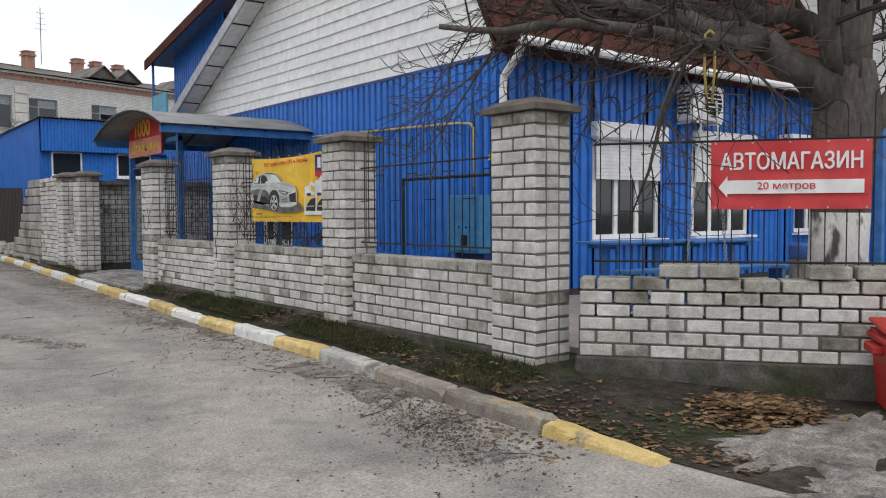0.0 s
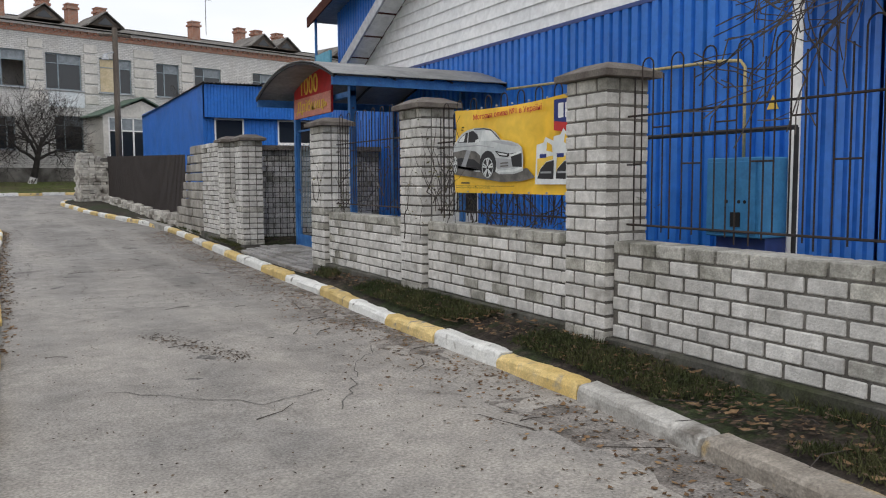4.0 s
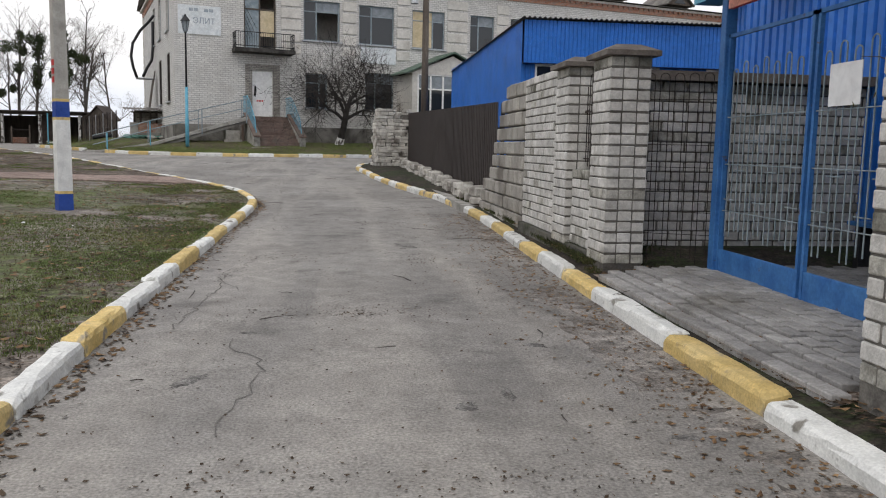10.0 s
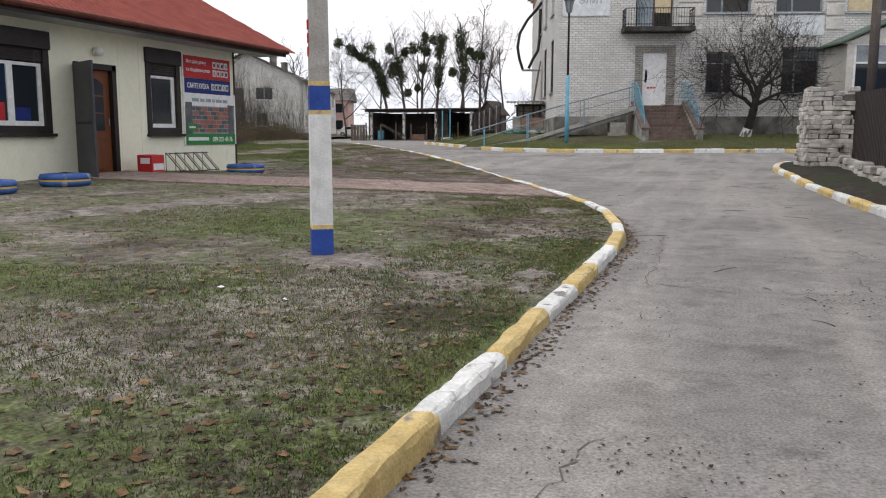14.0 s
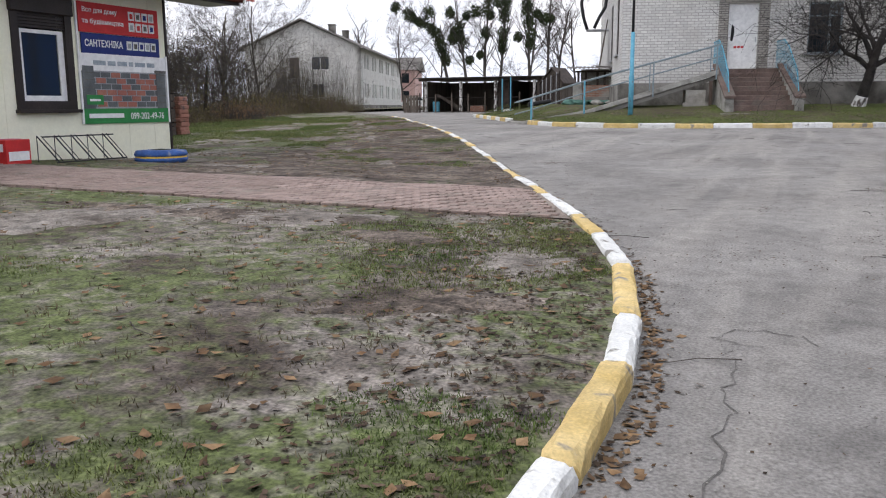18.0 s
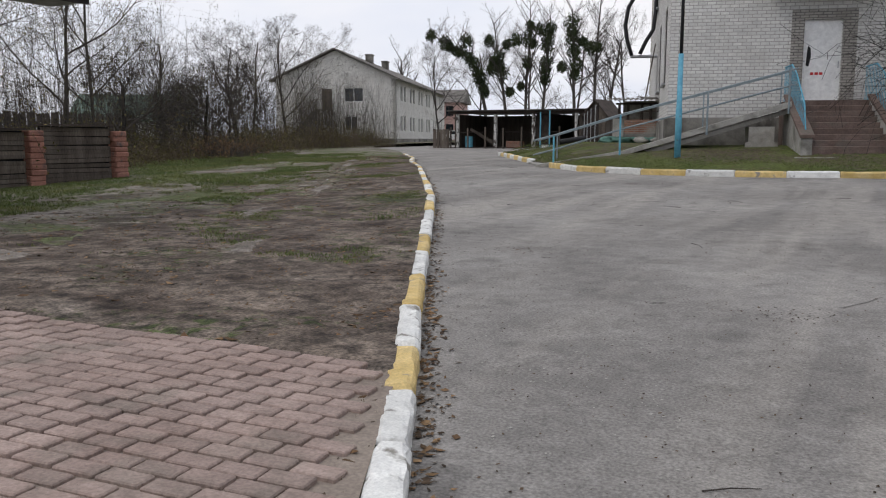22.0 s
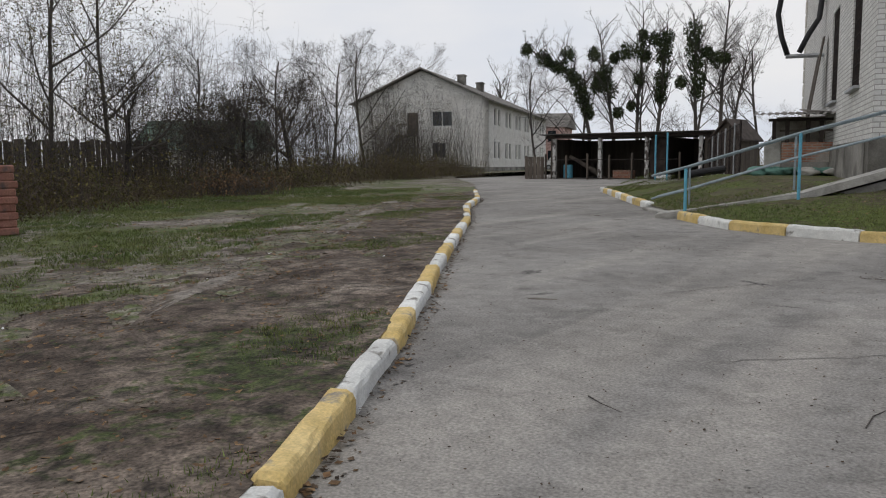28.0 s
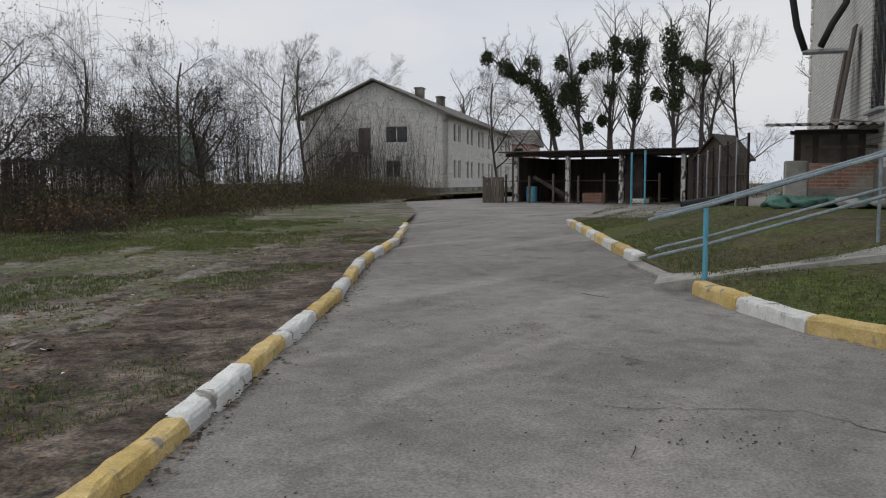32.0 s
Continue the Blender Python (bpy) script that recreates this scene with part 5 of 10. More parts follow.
stp = thing("entrance_steps", on_old(4.55, -1.2, 0.0), OB_TURN, "reddish tiled entrance steps with side parapets", "steps")
part("landing", Geo().box(-1.2, -0.2, -0.2, 1.2, 1.2, 1.72), STEP_RED, stp)
N_ST = 8
for k in range(N_ST):
    zt = 1.72 - (k + 1) * 0.165
    part("step", Geo().cbox(-1.0, -0.2 - (k + 1) * 0.3, -0.2, 1.0, -0.2 - k * 0.3, zt, 0.012), STEP_RED, stp)
for sx in (-1, 1):
    part("parapet", Geo().prism([(-0.1, -0.2), (-2.75, -0.2), (-2.75, 0.62), (-0.1, 1.82)], "x", sx * 1.0 if sx > 0 else -1.28, sx * 1.28 if sx > 0 else -1.0), CONCRETE, stp)
    part("parapet_coping", Geo().prism([(-0.1, 1.82), (-2.8, 0.62), (-2.8, 0.70), (-0.1, 1.9)], "x", sx * 0.96 if sx > 0 else -1.32, sx * 1.32 if sx > 0 else -0.96), STEP_RED, stp)
    rl = part("hand_rail", Geo().sweep([(sx * 1.14, 0.9, 2.75), (sx * 1.14, -0.2, 2.75), (sx * 1.14, -0.9, 2.45), (sx * 1.14, -2.2, 1.55), (sx * 1.14, -2.5, 0.85)], [0.022] * 5, 6), SKY_PAINT, stp, "pale blue hand rail with thin bars")
    for k in range(22):
        yy = 0.85 - k * 0.145
        zb = 1.72 if yy > -0.1 else 1.86 + (yy + 0.1) * 0.453
        zt = 2.75 if yy > -0.2 else 2.75 + (yy + 0.2) * 0.55
        part("bar", Geo().tube((sx * 1.14, yy, zb), (sx * 1.14, yy, zt), 0.008, n=5), SKY_PAINT, rl)
part("bottom_slab", Geo().cbox(-1.5, -3.2, -0.1, 1.4, -2.55, 0.12, 0.015), CONCRETE, stp)

rp = thing("wheelchair_ramp", on_old(0, -1.7, 0), OB_TURN, "long concrete ramp with pipe rails", "ramp")
rx0, rz0, rx1, rz1 = -2.4, 0.1, 3.3, 1.62
bend = (-1.35, 0.24)
part("slab", Geo().prism([(bend[0], bend[1] - 0.14), bend, (rx1, rz1 + 0.04), (rx1, rz1 - 0.12)], "y", -0.55, 0.5), CONCRETE, rp)
part("slab_edge", Geo().prism([(bend[0] + 0.6, bend[1] + 0.0), (rx1, rz1 - 0.16), (rx1, rz1 - 0.28), (bend[0] + 0.9, bend[1] - 0.06)], "y", -0.47, 0.42), PLINTH, rp)
part("pier", Geo().box(2.2, -0.4, -0.3, 2.9, 0.4, 0.95), BLOCK, rp)
part("pier_foot", Geo().box(2.1, -0.5, -0.3, 3.0, -0.4, 0.5), BLOCK, rp)
part("walk", Geo().prism([(-3.95, -0.42), (-3.95, -0.2), (bend[0], bend[1]), (bend[0], bend[1] - 0.3)], "y", -0.55, 0.5), CONCRETE, rp, "thin concrete walk laid in the grass")
for yy, mt in ((-0.66, RAIL_GREY), (0.66, RAIL_GREY)):
    sl = (rz1 - rz0) / (rx1 - rx0)
    for off, r in ((0.95, 0.024), (0.52, 0.02)):
        x0 = -3.4
        pts = [(x0 - 0.62, yy, off - 0.42), (x0 - 0.5, yy, off - 0.38), (x0, yy, off - 0.25), (-1.45, yy, rz0 + sl * (-1.45 - rx0) + off), (rx1 + 0.1, yy, rz1 + off)]
        part("rail", Geo().sweep(pts, [r] * 5, 7), mt, rp)
    for xx in (-3.4, -1.45, 1.0, 3.2):
        zz = rz0 + sl * (xx - rx0) - (0.11 if xx < -3 else 0.0)
        part("post", Geo().tube((xx, yy, zz - 0.3), (xx, yy, zz + 0.95), 0.03 if yy < 0 else 0.022, n=7), SKY_PAINT if yy < 0 and xx < 0 else RAIL_GREY, rp)

# ---- lamp post on the bank ----
fs_ = thing("threshold_slab", (-10.2, 52.35, road_z(52.35)), math.degrees(math.atan2(-2.2, 1.5)), "broken concrete slab where the walk meets the road", "slab")
part("slab", Geo().cbox(-1.3, -0.05, -0.2, 1.3, 0.75, 0.075, 0.02), CONCRETE, fs_)
lamp = thing("street_lamp", (-5.4, 50.9, 1.0), 0, "tall street lamp with a blue foot and a black lantern", "street lamp")
part("lower_pole", Geo().disc_solid((0, 0, -0.2), [(0.09, 0), (0.09, 1.5), (0.075, 1.55), (0.07, 3.0)], 12), SKY_PAINT, lamp, smooth=True)
part("upper_pole", Geo().disc_solid((0, 0, 2.8), [(0.05, 0), (0.04, 2.5), (0.06, 2.55)], 10), BLACK, lamp, smooth=True)
lan = part("lantern", Geo().disc_solid((0, 0, 5.35), [(0.06, 0), (0.1, 0.05), (0.17, 0.5), (0.19, 0.52)], 6), HAZE, lamp, "black hexagonal lantern with milky panes")
part("lantern_roof", Geo().disc_solid((0, 0, 5.87), [(0.24, 0), (0.2, 0.06), (0.08, 0.2), (0.02, 0.32)], 6), BLACK, lan)
for k in range(6):
    a = math.pi * k / 3
    part("lantern_rib", Geo().tube((0.1 * math.cos(a), 0.1 * math.sin(a), 5.4), (0.185 * math.cos(a), 0.185 * math.sin(a), 5.87), 0.012, n=4), BLACK, lan)

# ---- low blue building ----
low = thing("low_blue_building", (7.1, 33.8, 0.3), 0, "low blue profiled-sheet building with a narrow dark roof edge", "building")
LZ = 4.55
part("wall_core", Geo().box(0.05, 0.05, -0.3, 14, 15.3, LZ), BLUE_DARK, low)
LW = [(0.4, 1.5), (2.8, 4.15), (5.6, 6.9)]
edges = [0.0] + [v for w in LW for v in w] + [14.0]
for a, b in zip(edges[::2], edges[1::2]):
    sheets(low, a, b, -0.3, lambda x: LZ - 1.20, pose(0, 0, 0), BLUE, pitch=0.15, depth=0.02)
sheets(low, 0, 14, LZ - 1.20, lambda x: LZ, pose(0, -0.25, 0), BLUE, pitch=0.12, depth=0.02, name="fascia_sheet")
sheets(low, -15.3, 0, -0.3, lambda x: LZ, WEST, BLUE, pitch=0.15, depth=0.02)
part("fascia_soffit", Geo().box(0.0, -0.25, LZ - 1.21, 14, 0.05, LZ - 1.19), BLUE_DARK, low)
for a, b in LW:
    sheets(low, a, b, -0.3, lambda x: LZ - 2.15, pose(0, 0, 0), BLUE, pitch=0.15, depth=0.02)
    w = part("window", Geo().box(a, -0.02, LZ - 2.17, b, 0.04, LZ - 2.07).box(a, -0.02, LZ - 1.27, b, 0.04, LZ - 1.20).box(a, -0.018, LZ - 2.07, a + 0.06, 0.038, LZ - 1.27).box(b - 0.06, -0.018, LZ - 2.07, b, 0.038, LZ - 1.27), WHITE, low)
    part("pane", Geo().box(a + 0.05, 0.0, LZ - 2.10, b - 0.05, 0.02, LZ - 1.25), GLASS, w)
    part("sill", Geo().cbox(a - 0.05, -0.12, LZ - 2.21, b + 0.05, 0.02, LZ - 2.17), WHITE, w)
g = corrugated(14.3, 15.9, 0.15, 0.05, "wave")
ob = part("roof", g, SLATE, low)
ob.matrix_local = pose(-0.12, -0.42, LZ + 0.03, -90.6, 0, 0)

# ---- far white house ----
HC = (-43.7, 96.5)
house = thing("white_house", (HC[0], HC[1], 1.05), 21.0, "long two-storey white brick house with a dark gable roof", "house")
HW, HL, HE, HA = 12.2, 33.0, 6.3, 9.0
hw = [(2.2 + 5.2 * k + d, 3.25 + 5.2 * k + d, z0, z0 + 1.55, "w") for k in range(6) for d in (0.0, 1.75) for z0 in (1.2, 4.2)]
HSIDE = pose(0, HL, 0, 0, 0, -90) @ pose(0, 0, 0)
gw = [(7.0, 8.3, 1.25, 2.65, "w"), (7.0, 8.9, 4.05, 5.4, "w")]
GABLE_M = pose(-HW, 0, 0)
E_M = pose(0, 0, 0, 0, 0, 90)
wall_with_holes("wall_gable", HW, HE, gw, 0.4, HOUSE_WALL, house, GABLE_M)
wall_with_holes("wall_east", HL, HE, hw, 0.4, HOUSE_WALL, house, E_M)
part("wall_west", Geo().box(-HW, 0.4, 0, -HW + 0.4, HL, HE), HOUSE_WALL, house)
part("gable", Geo().prism([(-HW, HE), (0, HE), (-HW / 2, HA)], "y", 0, 0.4), HOUSE_WALL, house)
part("inner_floor", Geo().box(-HW + 0.4, 0.5, 3.2, -0.5, HL - 0.5, 3.4).box(-HW / 2, 0.6, 0, -HW / 2 + 0.1, HL, HE).box(-HW + 0.4, 1.4, 0, -0.4, 1.5, HE), DARK, house)
part("plinth", Geo().box(-HW - 0.05, -0.05, -1.0, 0.05, HL, 0.45), PLINTH, house)
for mm, ws in ((GABLE_M, gw), (E_M, hw)):
    for a, b, c, d, _ in ws:
        w = thing("window")
        w.parent = house
        w.matrix_local = mm @ pose(a, 0, c)
        ww, hh = b - a, d - c
        part("window_frame", Geo().box(0.06, 0.1, 0, ww - 0.06, 0.16, 0.06).box(0.06, 0.1, hh - 0.06, ww - 0.06, 0.16, hh).box(0, 0.1, 0, 0.06, 0.16, hh).box(ww - 0.06, 0.1, 0, ww, 0.16, hh).box(ww / 2 - 0.03, 0.103, 0.06, ww / 2 + 0.03, 0.157, hh - 0.06), WHITE, w)
        part("pane", Geo().box(0.05, 0.12, 0.05, ww - 0.05, 0.13, hh - 0.05), GLASS, w)
for sgn in (-1, 1):
    xa = -HW / 2 + sgn * (HW / 2 + 0.6)
    za = HE - 0.25
    g = Geo().add([(xa, -0.6, za), (xa, HL + 0.5, za), (-HW / 2, HL + 0.5, HA + 0.1), (-HW / 2, -0.6, HA + 0.1), (xa, -0.6, za + 0.12), (xa, HL + 0.5, za + 0.12), (-HW / 2, HL + 0.5, HA + 0.24), (-HW / 2, -0.6, HA + 0.24)],
                  [(0, 1, 2, 3), (7, 6, 5, 4), (0, 4, 5, 1), (1, 5, 6, 2), (2, 6, 7, 3), (3, 7, 4, 0)])
    part("roof", g, SLATE, house)
for yy in (9, 17):
    part("chimney", Geo().box(-5.2, yy, HA - 1.2, -4.5, yy + 0.9, HA + 0.55).box(-5.27, yy - 0.07, HA + 0.4, -4.43, yy + 0.97, HA + 0.52), PLINTH, house)


# timber stair up to the loft door in the gable
gst = part("loft_door", Geo().box(4.75, -0.04, 3.35, 5.75, 0.0, 5.3), OLD_WOOD, house, "dark timber loft door")
gst.matrix_local = GABLE_M
stair = part("outer_stair", Geo().box(4.2, -1.2, 3.2, 5.8, -0.05, 3.3), OLD_WOOD, house, "weathered timber outer stair")
stair.matrix_local = GABLE_M
for yy in (-1.15, -0.2):
    part("stringer", Geo().prism([(1.2, -0.1), (1.5, -0.1), (4.3, 3.1), (4.2, 3.3)], "y", yy, yy + 0.06), OLD_WOOD, stair)
    for xx in (4.3, 5.7):
        part("post", Geo().box(xx, yy, -0.3, xx + 0.1, yy + 0.1, 4.3 if yy < -1 else 3.2), OLD_WOOD, stair)
part("hand_rail", Geo().tube((1.4, -1.12, 1.0), (4.3, -1.12, 4.25), 0.035, n=6), OLD_WOOD, stair)
part("hand_rail", Geo().tube((4.3, -1.12, 4.25), (5.8, -1.12, 4.25), 0.035, n=6), OLD_WOOD, stair)
for k in range(13):
    part("tread", Geo().box(1.4 + k * 0.22, -1.15, 0.15 + k * 0.245, 1.68 + k * 0.22, -0.15, 0.19 + k * 0.245), OLD_WOOD, stair)

# ---- brick fence ----
FX = 4.3  # face of the pillars towards the road
COURSE = 0.098


def pillar(y0, y1, base, courses, label, x0=FX, deep=0.38, turn=0.0):
    """A brick pillar, two bricks wide, in courses that break joint, with a sloping cap."""
    w = y1 - y0
    th = thing("brick_pillar", (x0 + deep / 2, (y0 + y1) / 2, base), turn, label, "pillar", group="brick pillars of the fence")
    h = courses * COURSE
    part("core", Geo().box(-deep / 2 + 0.012, -w / 2 + 0.012, -0.25, deep / 2 - 0.012, w / 2 - 0.012, h), MORTAR, th)
    rng = random.Random(int(y0 * 10))
    for c in range(courses):
        z = c * COURSE
        mat = BRICK_DIRTY if c in (0, courses - 1) or rng.random() < 0.06 else BRICK
        # long faces (towards road and yard)
        lens = [w / 2, w / 2] if c % 2 else [w / 4, w / 2, w / 4]
        for sx in (-1, 1):
            y = -w / 2
            for ln in lens:
                m = brick_mesh(0.12, ln - 0.02, COURSE - 0.013, mat)
                piece("brick", m, th, pose(sx * (deep / 2 - 0.06) + rng.uniform(-0.004, 0.004), y + ln / 2, z + 0.006, 0, 0, rng.uniform(-0.6, 0.6)))
                y += ln
        mid = deep - 0.24
        for sy in (-1, 1):
            piece("brick", brick_mesh(mid - 0.012, 0.12, COURSE - 0.012, mat), th, pose(0, sy * (w / 2 - 0.066), z + 0.006))
    o = 0.06
    g = Geo()
    a, b = deep / 2 + o, w / 2 + o
    g.add([(-a, -b, h), (a, -b, h), (a, b, h), (-a, b, h), (-a, -b, h + 0.045), (a, -b, h + 0.045), (a, b, h + 0.045), (-a, b, h + 0.045), (-a * 0.45, -b * 0.5, h + 0.11), (a * 0.45, -b * 0.5, h + 0.11), (a * 0.45, b * 0.5, h + 0.11), (-a * 0.45, b * 0.5, h + 0.11)],
          [(3, 2, 1, 0), (0, 1, 5, 4), (1, 2, 6, 5), (2, 3, 7, 6), (3, 0, 4, 7), (4, 5, 9, 8), (5, 6, 10, 9), (6, 7, 11, 10), (7, 4, 8, 11), (8, 9, 10, 11)])
    part("cap", g, CAP, th, "dark weathered cap")
    return th


PILLARS = [(4.40, 4.91, 0.07, 20), (7.12, 7.60, 0.13, 19), (10.0, 10.52, 0.15, 19), (12.9, 13.42, 0.15, 19), (17.15, 17.66, 0.15, 19), (18.5, 19.02, 0.18, 19)]
for y0, y1, b, c in PILLARS:
    pillar(y0, y1, b, c, "white silicate brick pillar with a dark cap" if y0 > 4.5 else "white silicate brick corner pillar with a dark cap")


def brick_wall(name, p0, p1, z0, courses, thick, label, mat=BRICK, top_mat=None, bl=0.255, skip=lambda c, u: False, limit=320, plinth=0.12):
    """A single-leaf wall of separate bricks between two points of the plan."""
    p0, p1 = Vector((*p0, 0)), Vector((*p1, 0))
    d = p1 - p0
    ln = d.length
    th = thing(name, (p0.x, p0.y, z0), math.degrees(math.atan2(d.y, d.x)), label, "wall")
    part("core", Geo().box(0, -thick / 2 + 0.014, -0.2, ln, thick / 2 - 0.014, (courses - 0.5) * COURSE if not skip(courses - 1, ln / 2) else (courses - 3) * COURSE), MORTAR, th)
    if plinth:
        part("plinth", Geo().cbox(-0.02, -thick / 2 - 0.05, -0.4, ln + 0.02, thick / 2 + 0.05, plinth * 0, 0.01), WET_CONCRETE, th)
    rng = random.Random(int(ln * 100))
    n, rest = 0, Geo()
    for c in range(courses):
        x = -(c % 2) * bl / 2
        while x < ln - 0.02:
            a, b = max(0, x), min(ln, x + bl)
            x += bl
            if b - a < 0.05 or skip(c, (a + b) / 2):
                continue
            mt = top_mat if (top_mat and (c == courses - 1 or (c == courses - 2 and rng.random() < 0.45))) else (BRICK_DIRTY if rng.random() < (0.22 if c < 2 else 0.1) else mat)
            piece("brick", brick_mesh(round(b - a - 0.02, 3), thick, COURSE - 0.014, mt), th, pose((a + b) / 2, rng.uniform(-0.006, 0.006), c * COURSE + 0.006, 0, 0, rng.uniform(-0.8, 0.8)))
            n += 1
    return th


WX = FX + 0.19
brick_wall("low_wall", (WX, 4.91), (WX, 7.12), 0.18, 7, 0.25, "low white silicate brick wall under the fence bars", top_mat=BRICK_DIRTY)
brick_wall("low_wall", (WX, 7.6), (WX, 10.0), 0.2, 7, 0.25, "low white silicate brick wall under the fence bars", top_mat=BRICK_DIRTY)
brick_wall("low_wall", (WX, 10.52), (WX, 12.9), 0.2, 7, 0.25, "low white silicate brick wall under the fence bars", top_mat=BRICK_DIRTY)
brick_wall("low_wall", (WX, 17.66), (WX, 18.5), 0.2, 8, 0.25, "short low white brick wall between two pillars", top_mat=BRICK_DIRTY)
brick_wall("boundary_wall", (WX - 0.02, 19.02), (WX - 0.02, 20.75), 0.22, 19, 0.25, "tall clean white silicate brick wall")


def side_skip(c, u):
    return (c >= 5 and u > 2.55 and u < 9)


diag = brick_wall("low_wall", (4.62, 4.25), (4.62 + 0.607 * 5.6, 4.25 - 0.795 * 5.6), 0.2, 6, 0.25, "low white brick wall with loose bricks on top", top_mat=BRICK_DIRTY, skip=side_skip)
rng = random.Random(4)
for u, zc in ((0.72, 6), (1.0, 6), (1.72, 6), (2.02, 6), (2.3, 6), (2.75, 5), (3.05, 5), (3.4, 5)):
    piece("loose_brick", brick_mesh(0.27, 0.26, 0.09, BRICK_DIRTY), diag, pose(u, rng.uniform(-0.02, 0.02), zc * COURSE + 0.005, 0, 0, rng.uniform(-5, 5)))
# side wall of the neighbour, seen through the gate
brick_wall("boundary_wall", (4.68, 17.95), (9.4, 18.15), 0.1, 18, 0.25, "white weathered brick boundary wall behind the gate", top_mat=BRICK_DIRTY)
whole("wall_coping", Geo().box(4.66, 17.78, 1.87, 9.4, 18.3, 1.96), CAP, "dark concrete coping on the boundary wall", "coping")


def block_wall():
    """A stepped end of grey cinder blocks, broken down towards the north."""
    th = thing("block_wall", (WX, 20.75, 0.1), 90, "broken stepped wall of grey cinder blocks", "wall")
    rng = random.Random(9)
    hs = [0.2] * 10
    part("core", Geo().box(0.0, -0.12, -0.2, 1.3, 0.12, 1.0), MORTAR, th)
    for c in range(10):
        end = 3.35 - 0.22 * c if c > 2 else 3.5 - 0.1 * c
        x = -(c % 2) * 0.2
        while x < end:
            a, b = max(0.0, x), min(x + 0.4, end)
            x += 0.4
            if b - a > 0.12:
                piece("block", brick_mesh(round(b - a - 0.03, 2), 0.3, 0.18, BLOCK, 0.016), th, pose((a + b) / 2, rng.uniform(-0.015, 0.015), c * 0.2, 0, 0, rng.uniform(-1, 1)))
    return th


block_wall()

# ---- brown sheet fence, stone stub and rubble ----
sf = thing("sheet_fence", (4.62, 24.0, 0.25), math.degrees(math.atan2(14.0, -0.45)), "dark brown profiled-sheet fence", "fence")
sheets(sf, 0.0, 14.0, -0.12, lambda x: 1.72 + 0.024 * x, pose(0, 0, 0, 0, 0, 0) @ Matrix.Scale(-1, 4, (0, 1, 0)), BROWN_SHEET, name="sheet", pitch=0.16, depth=0.025, each=1.15)
for k in range(7):
    part("post", Geo().box(k * 2.3, -0.1, -0.3, k * 2.3 + 0.06, -0.04, 1.7 + k * 0.05), BLACK, sf)
for zz in (0.35, 1.25):
    part("rail", Geo().box(0, -0.05, zz, 14, -0.01, zz + 0.04), BLACK, sf)


def rough_stone(rng, a, b, c):
    g = Geo().cbox(-a / 2, -b / 2, 0, a / 2, b / 2, c, min(a, b, c) * 0.16)
    g.v = [tuple(q + rng.uniform(-0.03, 0.03) * a for q in p) for p in g.v]
    return g.mesh("stone", STONE)


stub = thing("stone_stub", (3.62, 38.2, 0.35), 8, "ragged end of a pale stone wall", "wall")
part("core", Geo().box(-0.48, -0.5, -0.3, 0.5, 0.5, 1.9), MORTAR, stub)
rng = random.Random(21)
stones = [rough_stone(rng, rng.uniform(0.18, 0.3), rng.uniform(0.13, 0.18), rng.uniform(0.09, 0.13)) for _ in range(14)]
for c in range(19):
    zc = -0.05 + c * 0.112
    cut = 0.0 if c < 15 else (c - 14) * 0.13
    for sx, sy, length in ((0, -1, 1.1), (-1, 0, 1.1), (1, 0, 1.0), (0, 1, 1.0)):
        u = -length / 2 + rng.uniform(0, 0.1)
        while u < length / 2 - cut - 0.1:
            st = rng.choice(stones)
            if sx:
                piece("stone", st, stub, pose(sx * 0.5 + rng.uniform(-.02, .02), u + 0.1, zc, rng.uniform(-3, 3), rng.uniform(-3, 3), 90 + rng.uniform(-6, 6)))
            else:
                piece("stone", st, stub, pose(u + 0.1, sy * 0.52 + rng.uniform(-.02, .02), zc, rng.uniform(-3, 3), rng.uniform(-3, 3), rng.uniform(-6, 6)))
            u += rng.uniform(0.21, 0.27)
rub = thing("rubble_wall", (4.2, 31.0, 0.2), math.degrees(math.atan2(14.0, -0.45)), "crumbled low rubble stone footing before the sheet fence", "wall")
big = [rough_stone(rng, rng.uniform(0.22, 0.4), rng.uniform(0.18, 0.28), rng.uniform(0.1, 0.17)) for _ in range(10)]
for k in range(92):
    u = -6.4 + (k % 46) * 0.285
    top = k >= 46
    if top and (noise.noise((u * 0.9, 0, 3)) < -0.12):
        continue
    w0 = road_z(31 + u) - 0.2
    piece("stone", rng.choice(big), rub, pose(u + rng.uniform(-.05, .05), rng.uniform(-0.06, 0.06), w0 + (0.27 + rng.uniform(-.03, .03) if top else 0.12), rng.uniform(-5, 5), rng.uniform(-5, 5), rng.uniform(-14, 14)))
part("footing", Geo().add([(-6.6, -0.2, road_z(24.4) - 0.5), (6.5, -0.2, road_z(37.5) - 0.5), (6.5, 0.35, road_z(37.5) - 0.5), (-6.6, 0.35, road_z(24.4) - 0.5), (-6.6, -0.2, road_z(24.4) - 0.08), (6.5, -0.2, road_z(37.5) - 0.08), (6.5, 0.35, road_z(37.5) - 0.08), (-6.6, 0.35, road_z(24.4) - 0.08)],
     [(3, 2, 1, 0), (4, 5, 6, 7), (0, 1, 5, 4), (1, 2, 6, 5), (2, 3, 7, 6), (3, 0, 4, 7)]), CONCRETE, rub)


